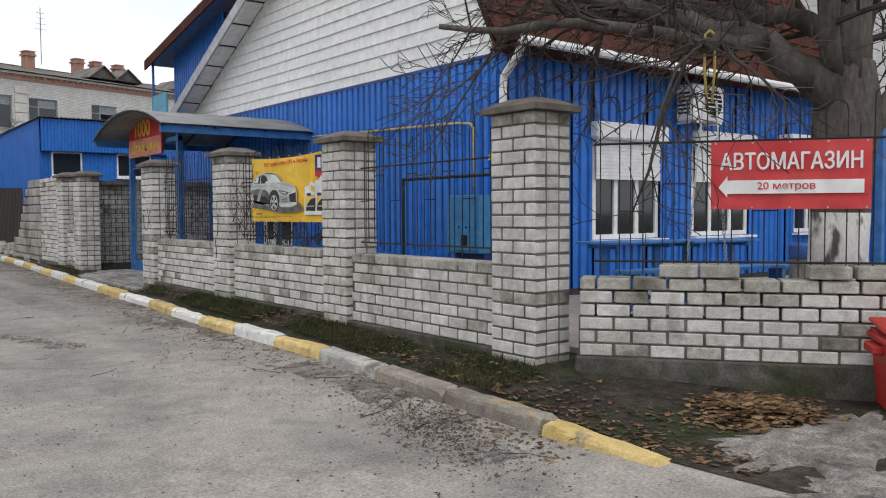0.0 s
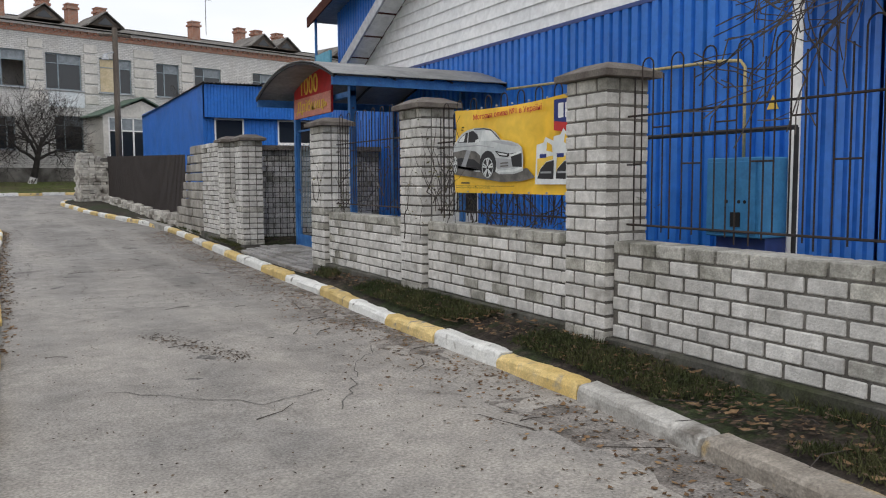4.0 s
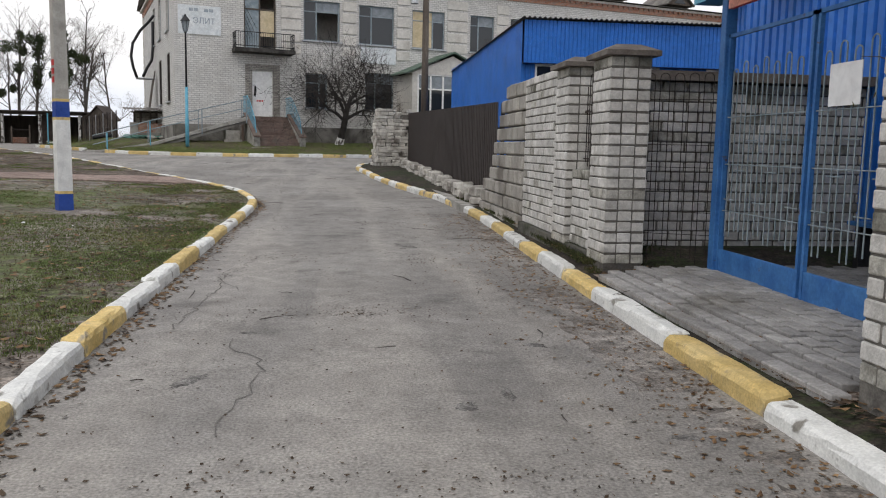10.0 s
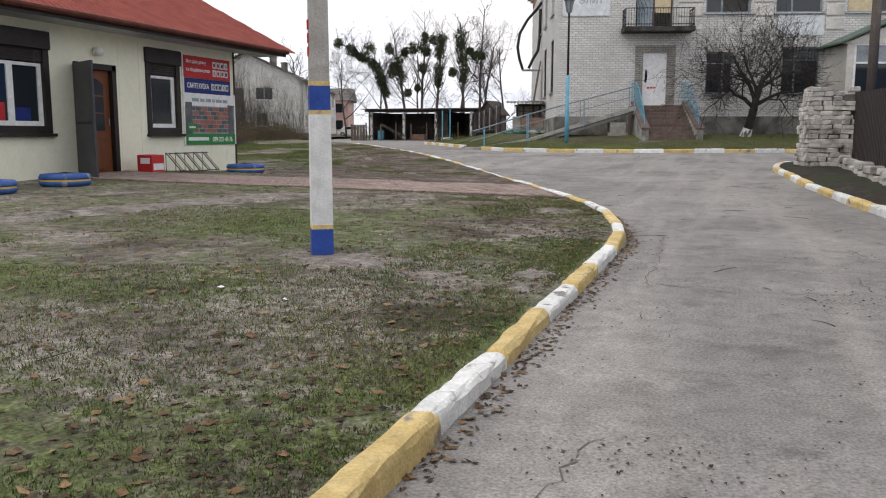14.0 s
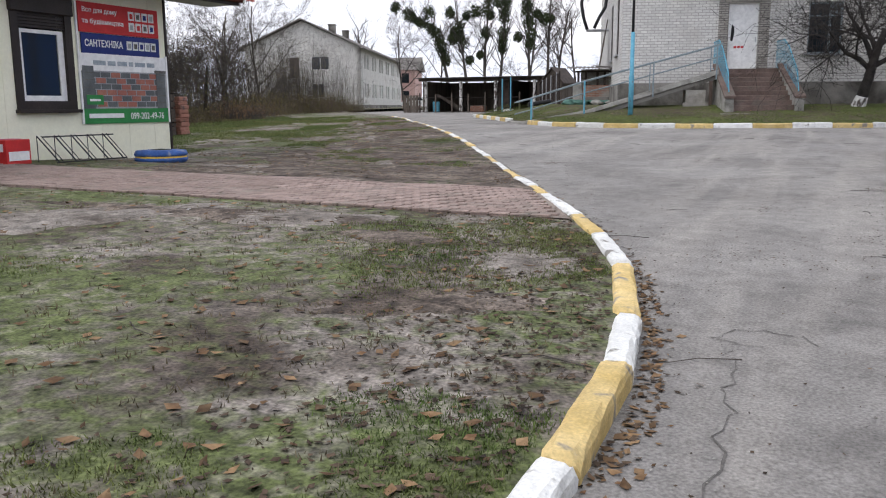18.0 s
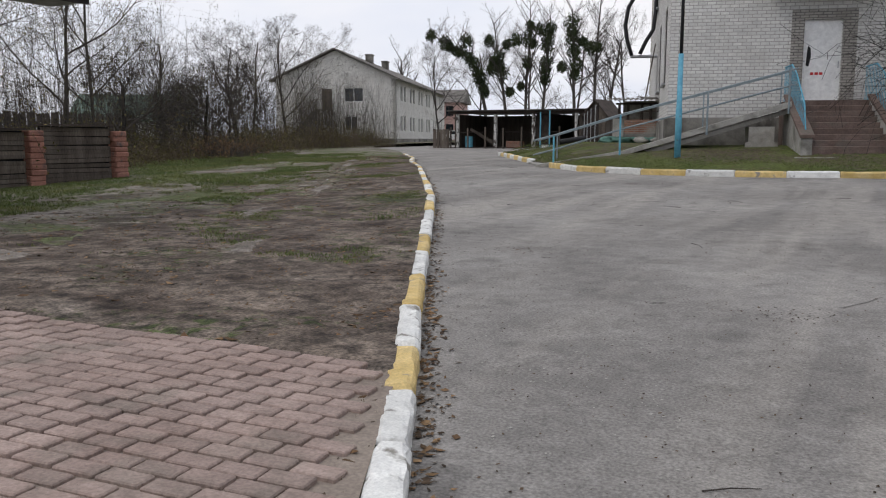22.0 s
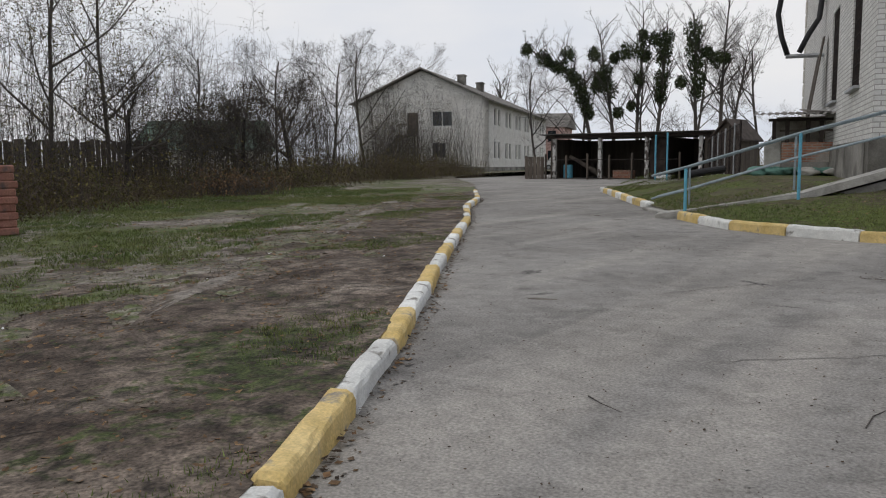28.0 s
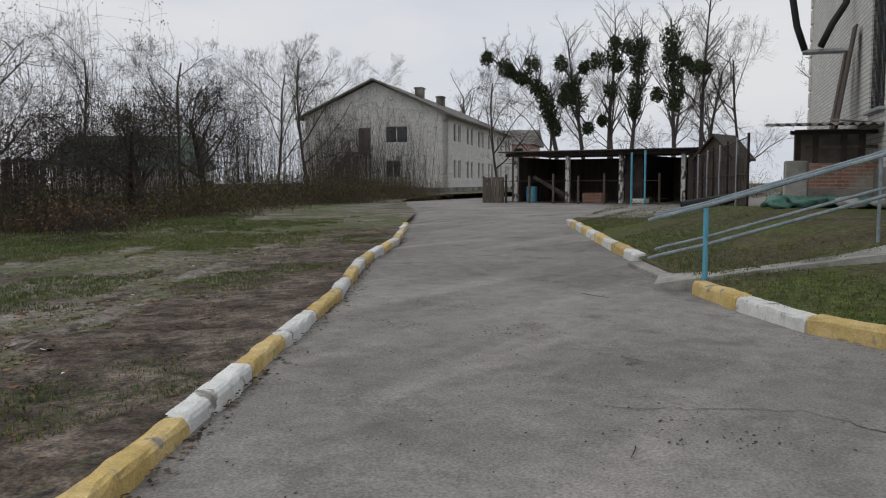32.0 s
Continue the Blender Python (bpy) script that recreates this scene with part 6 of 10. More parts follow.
# ---- iron fence bars, gate and canopy ----
def loop_bar(g, x0, x1, z0, z1, r=0.0055):
    """An upturned U of bent bar."""
    mid, rad = (x0 + x1) / 2, abs(x1 - x0) / 2
    pts = [(x0, 0, z0), (x0, 0, z1 - rad)] + [(mid - rad * math.cos(a), 0, z1 - rad + rad * math.sin(a)) for a in (math.pi * k / 6 for k in range(1, 6))] + [(x1, 0, z1 - rad), (x1, 0, z0)]
    g.sweep(pts, [r] * len(pts), 5)


def fence_bay(y0, y1, base, top, label, mat=RUSTY, x=WX, mesh_ends=True, rail2=True):
    """Bent-bar fence panel between two pillars."""
    ln = y1 - y0
    th = thing("fence_panel", (x, y0, base), 90, label, "fence", group="iron fence panels")
    h = top - base
    for zz in (0.1, h - 0.38):
        part("rail", Geo().tube((0, 0, zz), (ln, 0, zz), 0.008, n=6), mat, th)
    n = max(3, int(ln / 0.26))
    st = ln / n
    for k in range(n):
        a = k * st
        g = Geo()
        loop_bar(g, a + 0.03, a + st * 0.5, 0.1 if k % 2 else 0.02, h)
        part("loop_bar", g, mat, th)
        part("bar", Geo().tube((a + st * 0.76, 0, 0.06), (a + st * 0.76, 0, h - 0.12), 0.0055, n=5), mat, th)
        part("cross_bar", Geo().tube((a + st * 0.5, 0, h * (0.42 if k % 2 else 0.62)), (a + st + 0.03, 0, h * (0.42 if k % 2 else 0.62)), 0.006, n=5), mat, th)
    if mesh_ends:
        for k in range(4):
            part("bar", Geo().tube((0.03 + k * 0.06, -0.16, 0.1), (0.03 + k * 0.06, -0.16, h - 0.1), 0.006, n=5), mat, th)
        for k in range(8):
            part("cross_bar", Geo().tube((-0.02, -0.16, 0.15 + k * (h - 0.3) / 7), (0.28, -0.16, 0.15 + k * (h - 0.3) / 7), 0.005, n=5), mat, th)
    return th


fence_bay(4.91, 7.12, 0.87, 2.1, "rusty bent-bar fence panel on the low wall")
fence_bay(7.6, 10.0, 0.89, 2.04, "rusty bent-bar fence panel on the low wall behind a banner")
fence_bay(10.52, 12.9, 0.89, 2.14, "rusty bent-bar fence panel on the low wall")
fence_bay(17.66, 18.5, 0.99, 1.95, "rusty bar panel between two brick pillars", mesh_ends=False)
d_th = thing("fence_panel", (4.62, 4.25, 0.82), math.degrees(math.atan2(-0.795, 0.607)), "tall thin iron bar fence on the low wall", "fence", group="iron fence panels")
for zz in (0.08, 0.95):
    part("rail", Geo().tube((0.1, 0, zz), (5.4, 0, zz), 0.009, n=6), BLACK, d_th)
for k in range(17):
    g = Geo()
    loop_bar(g, 0.15 + k * 0.31, 0.15 + k * 0.31 + 0.14, -0.02, 1.3 - (k % 2) * 0.08, 0.0048)
    part("loop_bar", g, BLACK, d_th)
    part("bar", Geo().tube((0.37 + k * 0.31, 0, -0.02), (0.37 + k * 0.31, 0, 1.05), 0.0042, n=5), BLACK, d_th)
    part("cross_bar", Geo().tube((0.29 + k * 0.31, 0, 0.45 + 0.2 * (k % 3)), (0.46 + k * 0.31, 0, 0.45 + 0.2 * (k % 3)), 0.005, n=5), BLACK, d_th)

GX = 5.25  # line of the gate
# blue grid panel between the pillar and the gate post
gp = thing("grid_panel", (4.68, 17.2, 0.12), math.degrees(math.atan2(-0.25, 0.57)), "dark bent-bar grid panel beside the gate", "fence", group="iron fence panels")
for k in range(5):
    g = Geo()
    loop_bar(g, k * 0.125 - 0.03, k * 0.125 + 0.05, 0.05 + 0.05 * (k % 2), 1.75, 0.004)
    part("loop_bar", g, RUSTY, gp)
for k in range(8):
    part("cross_bar", Geo().tube((-0.05, 0, 0.12 + k * 0.2), (0.62, 0, 0.12 + k * 0.2), 0.003, n=5), RUSTY, gp)

can = thing("entrance_canopy", (GX, 15.5, 0.0), 0, "arched grey metal canopy on blue posts over the gate", "canopy")
for yy, z0 in ((1.4, 0.06), (-1.25, 0.1)):
    part("post", Geo().cbox(-0.05, yy - 0.05, z0 - 0.3, 0.05, yy + 0.05, 2.78, 0.006), BLUE_PAINT, can, "blue square steel post")
    part("post", Geo().cbox(1.85, yy - 0.04, z0 - 0.3, 1.93, yy + 0.04, 2.7, 0.006), BLUE_PAINT, can)
vs, fs, nseg = [], [], 14
for xx in (-0.72, 2.05):
    for off in (0, 0.012):
        for k in range(nseg + 1):
            a = math.radians(68.5 + 43 * k / nseg)
            rr = 5.3 + off
            vs.append((xx, -0.45 + rr * math.cos(a), -2.22 + rr * math.sin(a)))
n1 = nseg + 1
for k in range(nseg):
    fs += [(k, k + 1, 2 * n1 + k + 1, 2 * n1 + k), (n1 + k + 1, n1 + k, 3 * n1 + k, 3 * n1 + k + 1), (k + 1, k, n1 + k, n1 + k + 1), (2 * n1 + k, 2 * n1 + k + 1, 3 * n1 + k + 1, 3 * n1 + k)]
part("vault", Geo().add(vs, fs), VAULT, can, "curved grey sheet roof", smooth=False)
for xx in (-0.7, 0.2, 1.1, 2.0):
    pts = [(xx, -0.45 + 5.27 * math.cos(math.radians(68.5 + 43 * k / 12)), -2.22 + 5.27 * math.sin(math.radians(68.5 + 43 * k / 12))) for k in range(13)]
    part("rib", Geo().sweep(pts, [0.018] * 13, 5), BLACK, can)
for yy in (-2.3, 1.42):
    part("side_beam", Geo().box(-0.7, yy - 0.03, 2.58, 2.05, yy + 0.03, 2.7), BLUE_PAINT, can)
part("cross_beam", Geo().box(-0.04, -1.3, 2.55, 0.04, 1.45, 2.63), BLUE_PAINT, can)
can.location.z = 0.0
sg = thing("shop_sign", (GX - 0.1, 15.75, 2.72), 0, "red sign panel with yellow Cyrillic lettering under the canopy", "sign")
part("panel", Geo().cbox(-0.02, -0.92, -0.36, 0.02, 0.92, 0.36, 0.004), INK_RED, sg)
part("lower_panel", Geo().cbox(-0.026, -0.92, -0.36, -0.02, 0.92, -0.03, 0.002), material("salmon_print", (0.60, 0.22, 0.16), (0.66, 0.28, 0.2), 0.5, bump=0), sg)
FACE_W = pose(0, 0, 0, 90, 0, -90)
lettering("1000", INK_YELLOW, sg, pose(-0.024, 0.1, 0.16) @ FACE_W, 0.85, 0.3, bold=0.01)
lettering("\u0414\u0440\u0456\u0431\u043d\u0438\u0446\u044c", INK_YELLOW, sg, pose(-0.03, 0.0, -0.2) @ FACE_W, 1.5, 0.24, bold=0.012)

# the gate: two leaves of blue bars on the gate line
gt = thing("gate", (GX, 16.85, 0.08), -90, "blue steel bar gate with a solid kick panel", "gate")
for a, b in ((0.0, 1.3), (1.34, 2.65)):
    leaf = part("leaf_frame", Geo().box(a, -0.016, 0.05, a + 0.032, 0.016, 2.1).box(b - 0.032, -0.016, 0.05, b, 0.016, 2.1).box(a, -0.016, 2.07, b, 0.016, 2.1), BLUE_PAINT, gt)
    part("kick_panel", Geo().cbox(a + 0.03, -0.012, 0.05, b - 0.03, 0.012, 0.26, 0.004), BLUE_PAINT, leaf)
    for k in range(7):
        g = Geo()
        q = a + 0.1 + k * 0.165
        loop_bar(g, q, q + 0.075, 0.38 + 0.06 * (k % 2), 1.8 + 0.05 * (k % 2), 0.006)
        part("loop_bar", g, RAIL_GREY, leaf)
        part("cross_bar", Geo().tube((q - 0.05, 0, 0.7 + 0.25 * (k % 3)), (q + 0.13, 0, 0.7 + 0.25 * (k % 3)), 0.005, n=5), RAIL_GREY, leaf)
    for zz in (0.6, 1.0, 1.4):
        part("cross_bar", Geo().tube((a, 0, zz), (b, 0, zz), 0.005, n=5), RAIL_GREY, leaf)
nt = whole("paper_notice", Geo().box(GX - 0.03, 14.95, 1.5, GX - 0.024, 15.3, 1.78), INK_WHITE, "white paper notice on the gate", "notice")
bn = thing("bench", (6.9, 16.6, 0.1), 90, "blue painted wooden bench by the wall", "bench")
part("seat", Geo().cbox(-0.7, -0.16, 0.42, 0.7, 0.16, 0.46, 0.006), BLUE_PAINT, bn)
for q in (-0.55, 0.55):
    part("leg", Geo().box(q - 0.04, -0.14, 0, q + 0.04, 0.14, 0.42), BLACK, bn)

# ---- banners ----
def wavy(w, h, nx, nz, amp, seed, sag=0.0):
    """A hanging cloth in its own x-z plane, with folds out of it, 4 mm thick."""
    vs, fs = [], []
    for off in (0.0, 0.004):
        for j in range(nz + 1):
            for i in range(nx + 1):
                u, v = i / nx, j / nz
                vs.append((u * w, amp * noise.noise((u * 4, v * 2 + u * 2, seed)) + off, v * h - sag * math.sin(math.pi * u) * v))
    n1 = (nx + 1) * (nz + 1)
    for j in range(nz):
        for i in range(nx):
            a = j * (nx + 1) + i
            fs += [(a, a + 1, a + nx + 2, a + nx + 1), (n1 + a + nx + 1, n1 + a + nx + 2, n1 + a + 1, n1 + a)]
    return Geo().add(vs, fs)


yb = thing("advert_banner", (FX + 0.06, 9.40, 1.17), -90, "yellow vinyl advertising banner with a silver car", "banner")
part("cloth", wavy(1.8, 0.76, 30, 10, 0.02, 2, 0.03), YELLOW, yb, smooth=True)
P = -0.024  # printed motifs lie just before the cloth


def flat(poly, y=P, t=0.002):
    return Geo().prism(poly, "y", y, y + t)


def ink(name, mat, layer, *poly, label=""):
    poly = [(min(1.785, 1.11 * u), v) for u, v in poly]
    if max(u for u, v in poly) - min(u for u, v in poly) < 0.004:
        return None
    return part(name, flat(poly, P - 0.0012 * layer, 0.001), mat, yb, label)


def ring(cx, cz, rx, rz, n=24):
    return [(cx + rx * math.cos(2 * math.pi * k / n), cz + rz * math.sin(2 * math.pi * k / n)) for k in range(n)]


UP = pose(0, 0, 0, 90, 0, 0)
ink("printed_shade", SMOKE, 0, (0.015, 0.17), (0.35, 0.14), (0.75, 0.10), (1.05, 0.105), (1.22, 0.135), (1.12, 0.21), (0.9, 0.2), (0.4, 0.22), (0.015, 0.24))
ink("printed_car", SILVER, 1, (0.012, 0.24), (0.012, 0.43), (0.076, 0.488), (0.15, 0.535), (0.24, 0.563), (0.38, 0.577), (0.52, 0.57), (0.62, 0.552), (0.693, 0.516), (0.764, 0.455), (0.9, 0.438), (1.0, 0.41), (1.055, 0.375), (1.07, 0.3), (1.068, 0.19), (0.95, 0.165), (0.74, 0.165), (0.65, 0.2), (0.44, 0.187), (0.2, 0.215), label="printed silver car")
ink("printed_side", SMOKE, 2, (0.014, 0.375), (0.2, 0.39), (0.38, 0.37), (0.455, 0.33), (0.47, 0.2), (0.3, 0.2), (0.1, 0.225), (0.014, 0.24))
ink("printed_side_low", INK_BLACK, 3, (0.014, 0.31), (0.15, 0.32), (0.36, 0.3), (0.46, 0.25), (0.46, 0.2), (0.3, 0.2), (0.1, 0.225), (0.014, 0.24))
ink("printed_side_sheen", INK_GREY, 4, (0.24, 0.385), (0.31, 0.38), (0.22, 0.235), (0.15, 0.245))
ink("printed_fender_shade", INK_GREY, 2, (0.68, 0.31), (0.74, 0.30), (0.92, 0.285), (0.92, 0.22), (0.72, 0.21), (0.68, 0.24))
ink("printed_crease", INK_GREY, 2, (0.02, 0.425), (0.44, 0.425), (0.66, 0.395), (0.66, 0.388), (0.44, 0.416), (0.02, 0.416))
ink("printed_arch", INK_BLACK, 3, *[q for q in ring(0.572, 0.245, 0.125, 0.125) if q[1] > 0.17])
ink("printed_window", INK_BLACK, 2, (0.085, 0.46), (0.14, 0.505), (0.22, 0.538), (0.335, 0.555), (0.41, 0.52), (0.44, 0.45), (0.3, 0.452))
ink("printed_window_sheen", PALE, 3, (0.1, 0.465), (0.16, 0.51), (0.22, 0.53), (0.19, 0.462))
ink("printed_pillar", SILVER, 3, (0.245, 0.452), (0.262, 0.545), (0.275, 0.546), (0.26, 0.452))
ink("printed_windscreen", PALE, 2, (0.465, 0.46), (0.487, 0.548), (0.6, 0.545), (0.67, 0.515), (0.745, 0.456), (0.6, 0.452))
ink("printed_roof_line", INK_BLACK, 3, (0.36, 0.57), (0.52, 0.566), (0.62, 0.549), (0.76, 0.457), (0.745, 0.456), (0.62, 0.538), (0.52, 0.556), (0.36, 0.562))
ink("printed_mirror", PALE, 4, (0.375, 0.445), (0.435, 0.45), (0.44, 0.475), (0.385, 0.472))
ink("printed_bonnet_shade", INK_GREY, 2, (0.62, 0.448), (0.76, 0.448), (0.92, 0.425), (1.02, 0.388), (0.9, 0.4), (0.72, 0.428))
ink("printed_sill", PALE, 3, (0.06, 0.235), (0.1, 0.25), (0.4, 0.215), (0.44, 0.2), (0.42, 0.19), (0.12, 0.225))
ink("printed_headlight", INK_BLACK, 3, (0.68, 0.365), (0.78, 0.35), (0.89, 0.335), (0.87, 0.305), (0.74, 0.318))
ink("printed_lamp_glint", PALE, 4, (0.72, 0.348), (0.86, 0.33), (0.85, 0.318), (0.75, 0.328))
ink("printed_grille", INK_BLACK, 3, (0.9, 0.335), (1.05, 0.345), (1.058, 0.22), (0.93, 0.225))
ink("printed_grille_bar", PALE, 4, (0.9, 0.325), (1.05, 0.352), (1.055, 0.335), (0.91, 0.308))
for zz in (0.225, 0.25):
    ink("printed_vent", SMOKE, 4, (0.76, zz), (0.87, zz + 0.004), (0.87, zz + 0.016), (0.76, zz + 0.012))
ink("printed_lip", PALE, 4, (0.72, 0.178), (0.95, 0.182), (1.06, 0.205), (1.062, 0.222), (0.9, 0.2), (0.74, 0.196))
for cx, cz, rx, rz in ((0.572, 0.222, 0.088, 0.09), (0.05, 0.258, 0.034, 0.08)):
    ink("printed_wheel", INK_BLACK, 4, *ring(cx, cz, rx, rz))
    for k in range(10):
        a = 2 * math.pi * (k // 2) / 5 + (0.17 if k % 2 else -0.17) + 0.3
        ca, sa = math.cos(a), math.sin(a)
        ink("printed_spoke", PALE, 5, (cx + rx * (0.15 * ca - 0.07 * sa), cz + rz * (0.15 * sa + 0.07 * ca)), (cx + rx * (0.15 * ca + 0.07 * sa), cz + rz * (0.15 * sa - 0.07 * ca)), (cx + rx * (0.9 * ca + 0.08 * sa), cz + rz * (0.9 * sa - 0.08 * ca)), (cx + rx * (0.9 * ca - 0.08 * sa), cz + rz * (0.9 * sa + 0.08 * ca)))
    ink("printed_rim", SILVER, 5, *(ring(cx, cz, rx * 0.97, rz * 0.97) + [(cx + rx * 0.97, cz - 0.0005)] + ring(cx, cz, rx * 0.87, rz * 0.87)[::-1] + [(cx + rx * 0.87, cz + 0.0005)]))
for k, (x0, top, lay) in enumerate(((1.43, 0.455, 2), (1.23, 0.40, 5), (1.60, 0.36, 8))):
    ink("printed_canister", PALE, lay, (x0, 0.08), (x0 + 0.25, 0.08), (x0 + 0.262, top - 0.1), (x0 + 0.25, top), (x0 + 0.13, top + 0.045), (x0 + 0.1, top), (x0 + 0.02, top - 0.01))
    ink("printed_handle_gap", YELLOW, lay + 1, (x0 + 0.14, top - 0.06), (x0 + 0.215, top - 0.075), (x0 + 0.205, top - 0.02), (x0 + 0.15, top + 0.005))
    ink("printed_label", INK_BLACK, lay + 1, (x0 + 0.03, 0.125), (x0 + 0.225, 0.12), (x0 + 0.23, 0.265), (x0 + 0.14, 0.25), (x0 + 0.07, 0.2))
    ink("printed_flash", INK_YELLOW, lay + 1, (x0 + 0.03, 0.14), (x0 + 0.07, 0.205), (x0 + 0.14, 0.256), (x0 + 0.22, 0.272), (x0 + 0.22, 0.30), (x0 + 0.03, 0.28))
    ink("printed_badge", INK_BLUE, lay + 2, (x0 + 0.06, 0.285), (x0 + 0.14, 0.285), (x0 + 0.14, 0.315), (x0 + 0.06, 0.315))
    ink("printed_bar", INK_GREY, lay + 2, (x0 + 0.07, 0.165), (x0 + 0.2, 0.165), (x0 + 0.2, 0.18), (x0 + 0.07, 0.18))
ink("printed_emblem", INK_BLUE, 1, (1.45, 0.56), (1.82, 0.54), (1.82, 0.72), (1.45, 0.72))
ink("printed_bar", INK_RED, 1, (1.45, 0.49), (1.82, 0.47), (1.82, 0.54), (1.45, 0.56))
for xa, xb in ((1.5, 1.56), (1.58, 1.65), (1.67, 1.7), (1.72, 1.78)):
    ink("printed_bar", INK_WHITE, 2, (xa, 0.58), (xb, 0.58), (xb, 0.69), (xa, 0.69))
for xa, xb, zz in ((0.05, 0.95, 0.062), (0.05, 0.6, 0.045), (0.14, 0.28, 0.085)):
    ink("printed_bar", INK_BLACK, 1, (xa, zz), (xb, zz), (xb, zz + (0.012 if zz > 0.07 else 0.004)), (xa, zz + (0.012 if zz > 0.07 else 0.004)))
lettering("\u041c\u043e\u0442\u043e\u0440\u043d\u0430 \u043e\u043b\u0438\u0432\u0430 \u21161 \u0432 \u0423\u043a\u0440\u0430\u0457\u043d\u0456", INK_RED, yb, pose(0.915, P - 0.002, 0.672, 0, -0.6, 0) @ UP, 1.06, 0.062, depth=0.0005, bold=0.012)
for k in range(8):
    for zz in (0.012, 0.745):
        part("eyelet", Geo().tube((0.03 + k * 0.248, -0.03, zz), (0.03 + k * 0.248, -0.018, zz), 0.008, n=8), GALV, yb)

rb = thing("direction_banner", (5.15, 3.48, 1.28), math.degrees(math.atan2(-0.795, 0.607)), "red banner with white Cyrillic lettering and an arrow", "banner")
part("cloth", wavy(1.05, 0.48, 20, 8, 0.012, 7), RED, rb, smooth=True)
lettering("\u0410\u0412\u0422\u041e\u041c\u0410\u0413\u0410\u0417\u0418\u041d", INK_WHITE, rb, pose(0.525, -0.018, 0.34) @ UP, 0.93, 0.125, depth=0.001, bold=0.022)
part("arrow", flat([(0.05, 0.155), (0.11, 0.085), (0.11, 0.11), (1.0, 0.11), (1.0, 0.205), (0.11, 0.205), (0.11, 0.235)], -0.02), INK_WHITE, rb)
lettering("20 \u043c\u0435\u0442\u0440\u043e\u0432", INK_RED, rb, pose(0.5, -0.024, 0.158) @ UP, 0.38, 0.065, depth=0.001, bold=0.004)
for k in range(5):
    for zz in (0.012, 0.468):
        part("eyelet", Geo().tube((0.03 + k * 0.247, -0.022, zz), (0.03 + k * 0.247, -0.014, zz), 0.007, n=8), GALV, rb)

# ---- cream shop with a red roof ----
CS = 21.5
cream = thing("cream_shop", (-10.9, CS, 0.36), 90, "cream single-storey shop with a red metal roof", "building")
CL, CE = 12.9, 3.05
CH = [(4.98, 6.72, 0.94, 2.83, "w"), (7.35, 8.5, 0.0, 2.36, "door"), (9.47, 10.65, 0.94, 2.83, "w"), (0.9, 2.6, 0.94, 2.83, "w")]
wall_with_holes("wall_front", CL, CE, CH, 0.35, CREAM, cream, pose(0, 0, 0), -0.2)
part("wall_side", Geo().box(CL - 0.35, 0.35, -0.2, CL, 8.0, CE), CREAM, cream)
part("wall_side", Geo().box(0, 0.35, -0.2, 0.35, 8.0, CE), CREAM, cream)
part("wall_back", Geo().box(0, 7.7, -0.2, CL, 8.0, CE), CREAM, cream)
part("inner_room", Geo().box(0.4, 2.2, -0.1, CL - 0.4, 2.3, CE).box(0.4, 0.4, -0.12, CL - 0.4, 7.6, -0.02), DARK, cream)
part("ceiling", Geo().box(0.2, 0.2, CE - 0.05, CL - 0.2, 7.8, CE), CREAM, cream)
part("corner_trim", Geo().cbox(CL - 0.04, -0.02, -0.15, CL + 0.02, 0.1, CE, 0.005), SHADOW_WOOD, cream)
for k in range(20):
    xx = 0.3 + k * 0.64
    if not any(h[0] - 0.05 < xx < h[1] + 0.05 for h in CH):
        part("wall_seam", Geo().box(xx, -0.006, 0, xx + 0.012, 0.0, CE), CREAM, cream)
for a, b, c, d, kind in CH:
    if kind == "door":
        continue
    w = part("window", Geo().box(a, -0.03, c, a + 0.14, 0.05, d).box(b - 0.14, -0.03, c, b, 0.05, d).box(a + 0.14, -0.03, c, b - 0.14, 0.05, c + 0.14), SHADOW_WOOD, cream, "white window in a dark brown surround with a roller shutter")
    part("shutter_box", Geo().cbox(a - 0.02, -0.08, d - 0.32, b + 0.02, 0.1, d + 0.02, 0.015), SHADOW_WOOD, w)
    for k in range(5):
        part("shutter_slat", Geo().cbox(a + 0.1, 0.0, d - 0.36 - 0.05 * k, b - 0.1, 0.02, d - 0.315 - 0.05 * k, 0.004), SHADOW_WOOD, w)
    x0, x1, z0, z1 = a + 0.14, b - 0.14, c + 0.14, d - 0.58
    part("window_frame", Geo().box(x0, 0.04, z0, x0 + 0.09, 0.1, z1).box(x1 - 0.09, 0.04, z0, x1, 0.1, z1).box(x0 + 0.09, 0.04, z0, x1 - 0.09, 0.1, z0 + 0.09).box(x0 + 0.09, 0.04, z1 - 0.06, x1 - 0.09, 0.1, z1).box((x0 + x1) / 2 - 0.07 if b - a > 1.5 else x1 - 0.11, 0.042, z0 + 0.09, (x0 + x1) / 2 + 0.07 if b - a > 1.5 else x1 - 0.09, 0.098, z1 - 0.06), WHITE, w)
    part("pane", Geo().box(x0 + 0.05, 0.07, z0 + 0.05, x1 - 0.05, 0.075, z1 - 0.03), GLASS, w)
    part("sill", Geo().cbox(a - 0.03, -0.12, c - 0.06, b + 0.03, 0.02, c, 0.008), SHADOW_WOOD, w)
for xa, xb, za, zb, mt in ((5.28, 5.55, 1.12, 1.3, INK_BLUE), (5.3, 5.5, 1.32, 1.62, INK_RED), (5.56, 5.72, 1.12, 1.5, INK_RED), (5.95, 6.3, 1.12, 1.42, INK_BLUE)):
    part("window_sticker", Geo().box(xa, 0.06, za, xb, 0.066, zb), mt, cream)
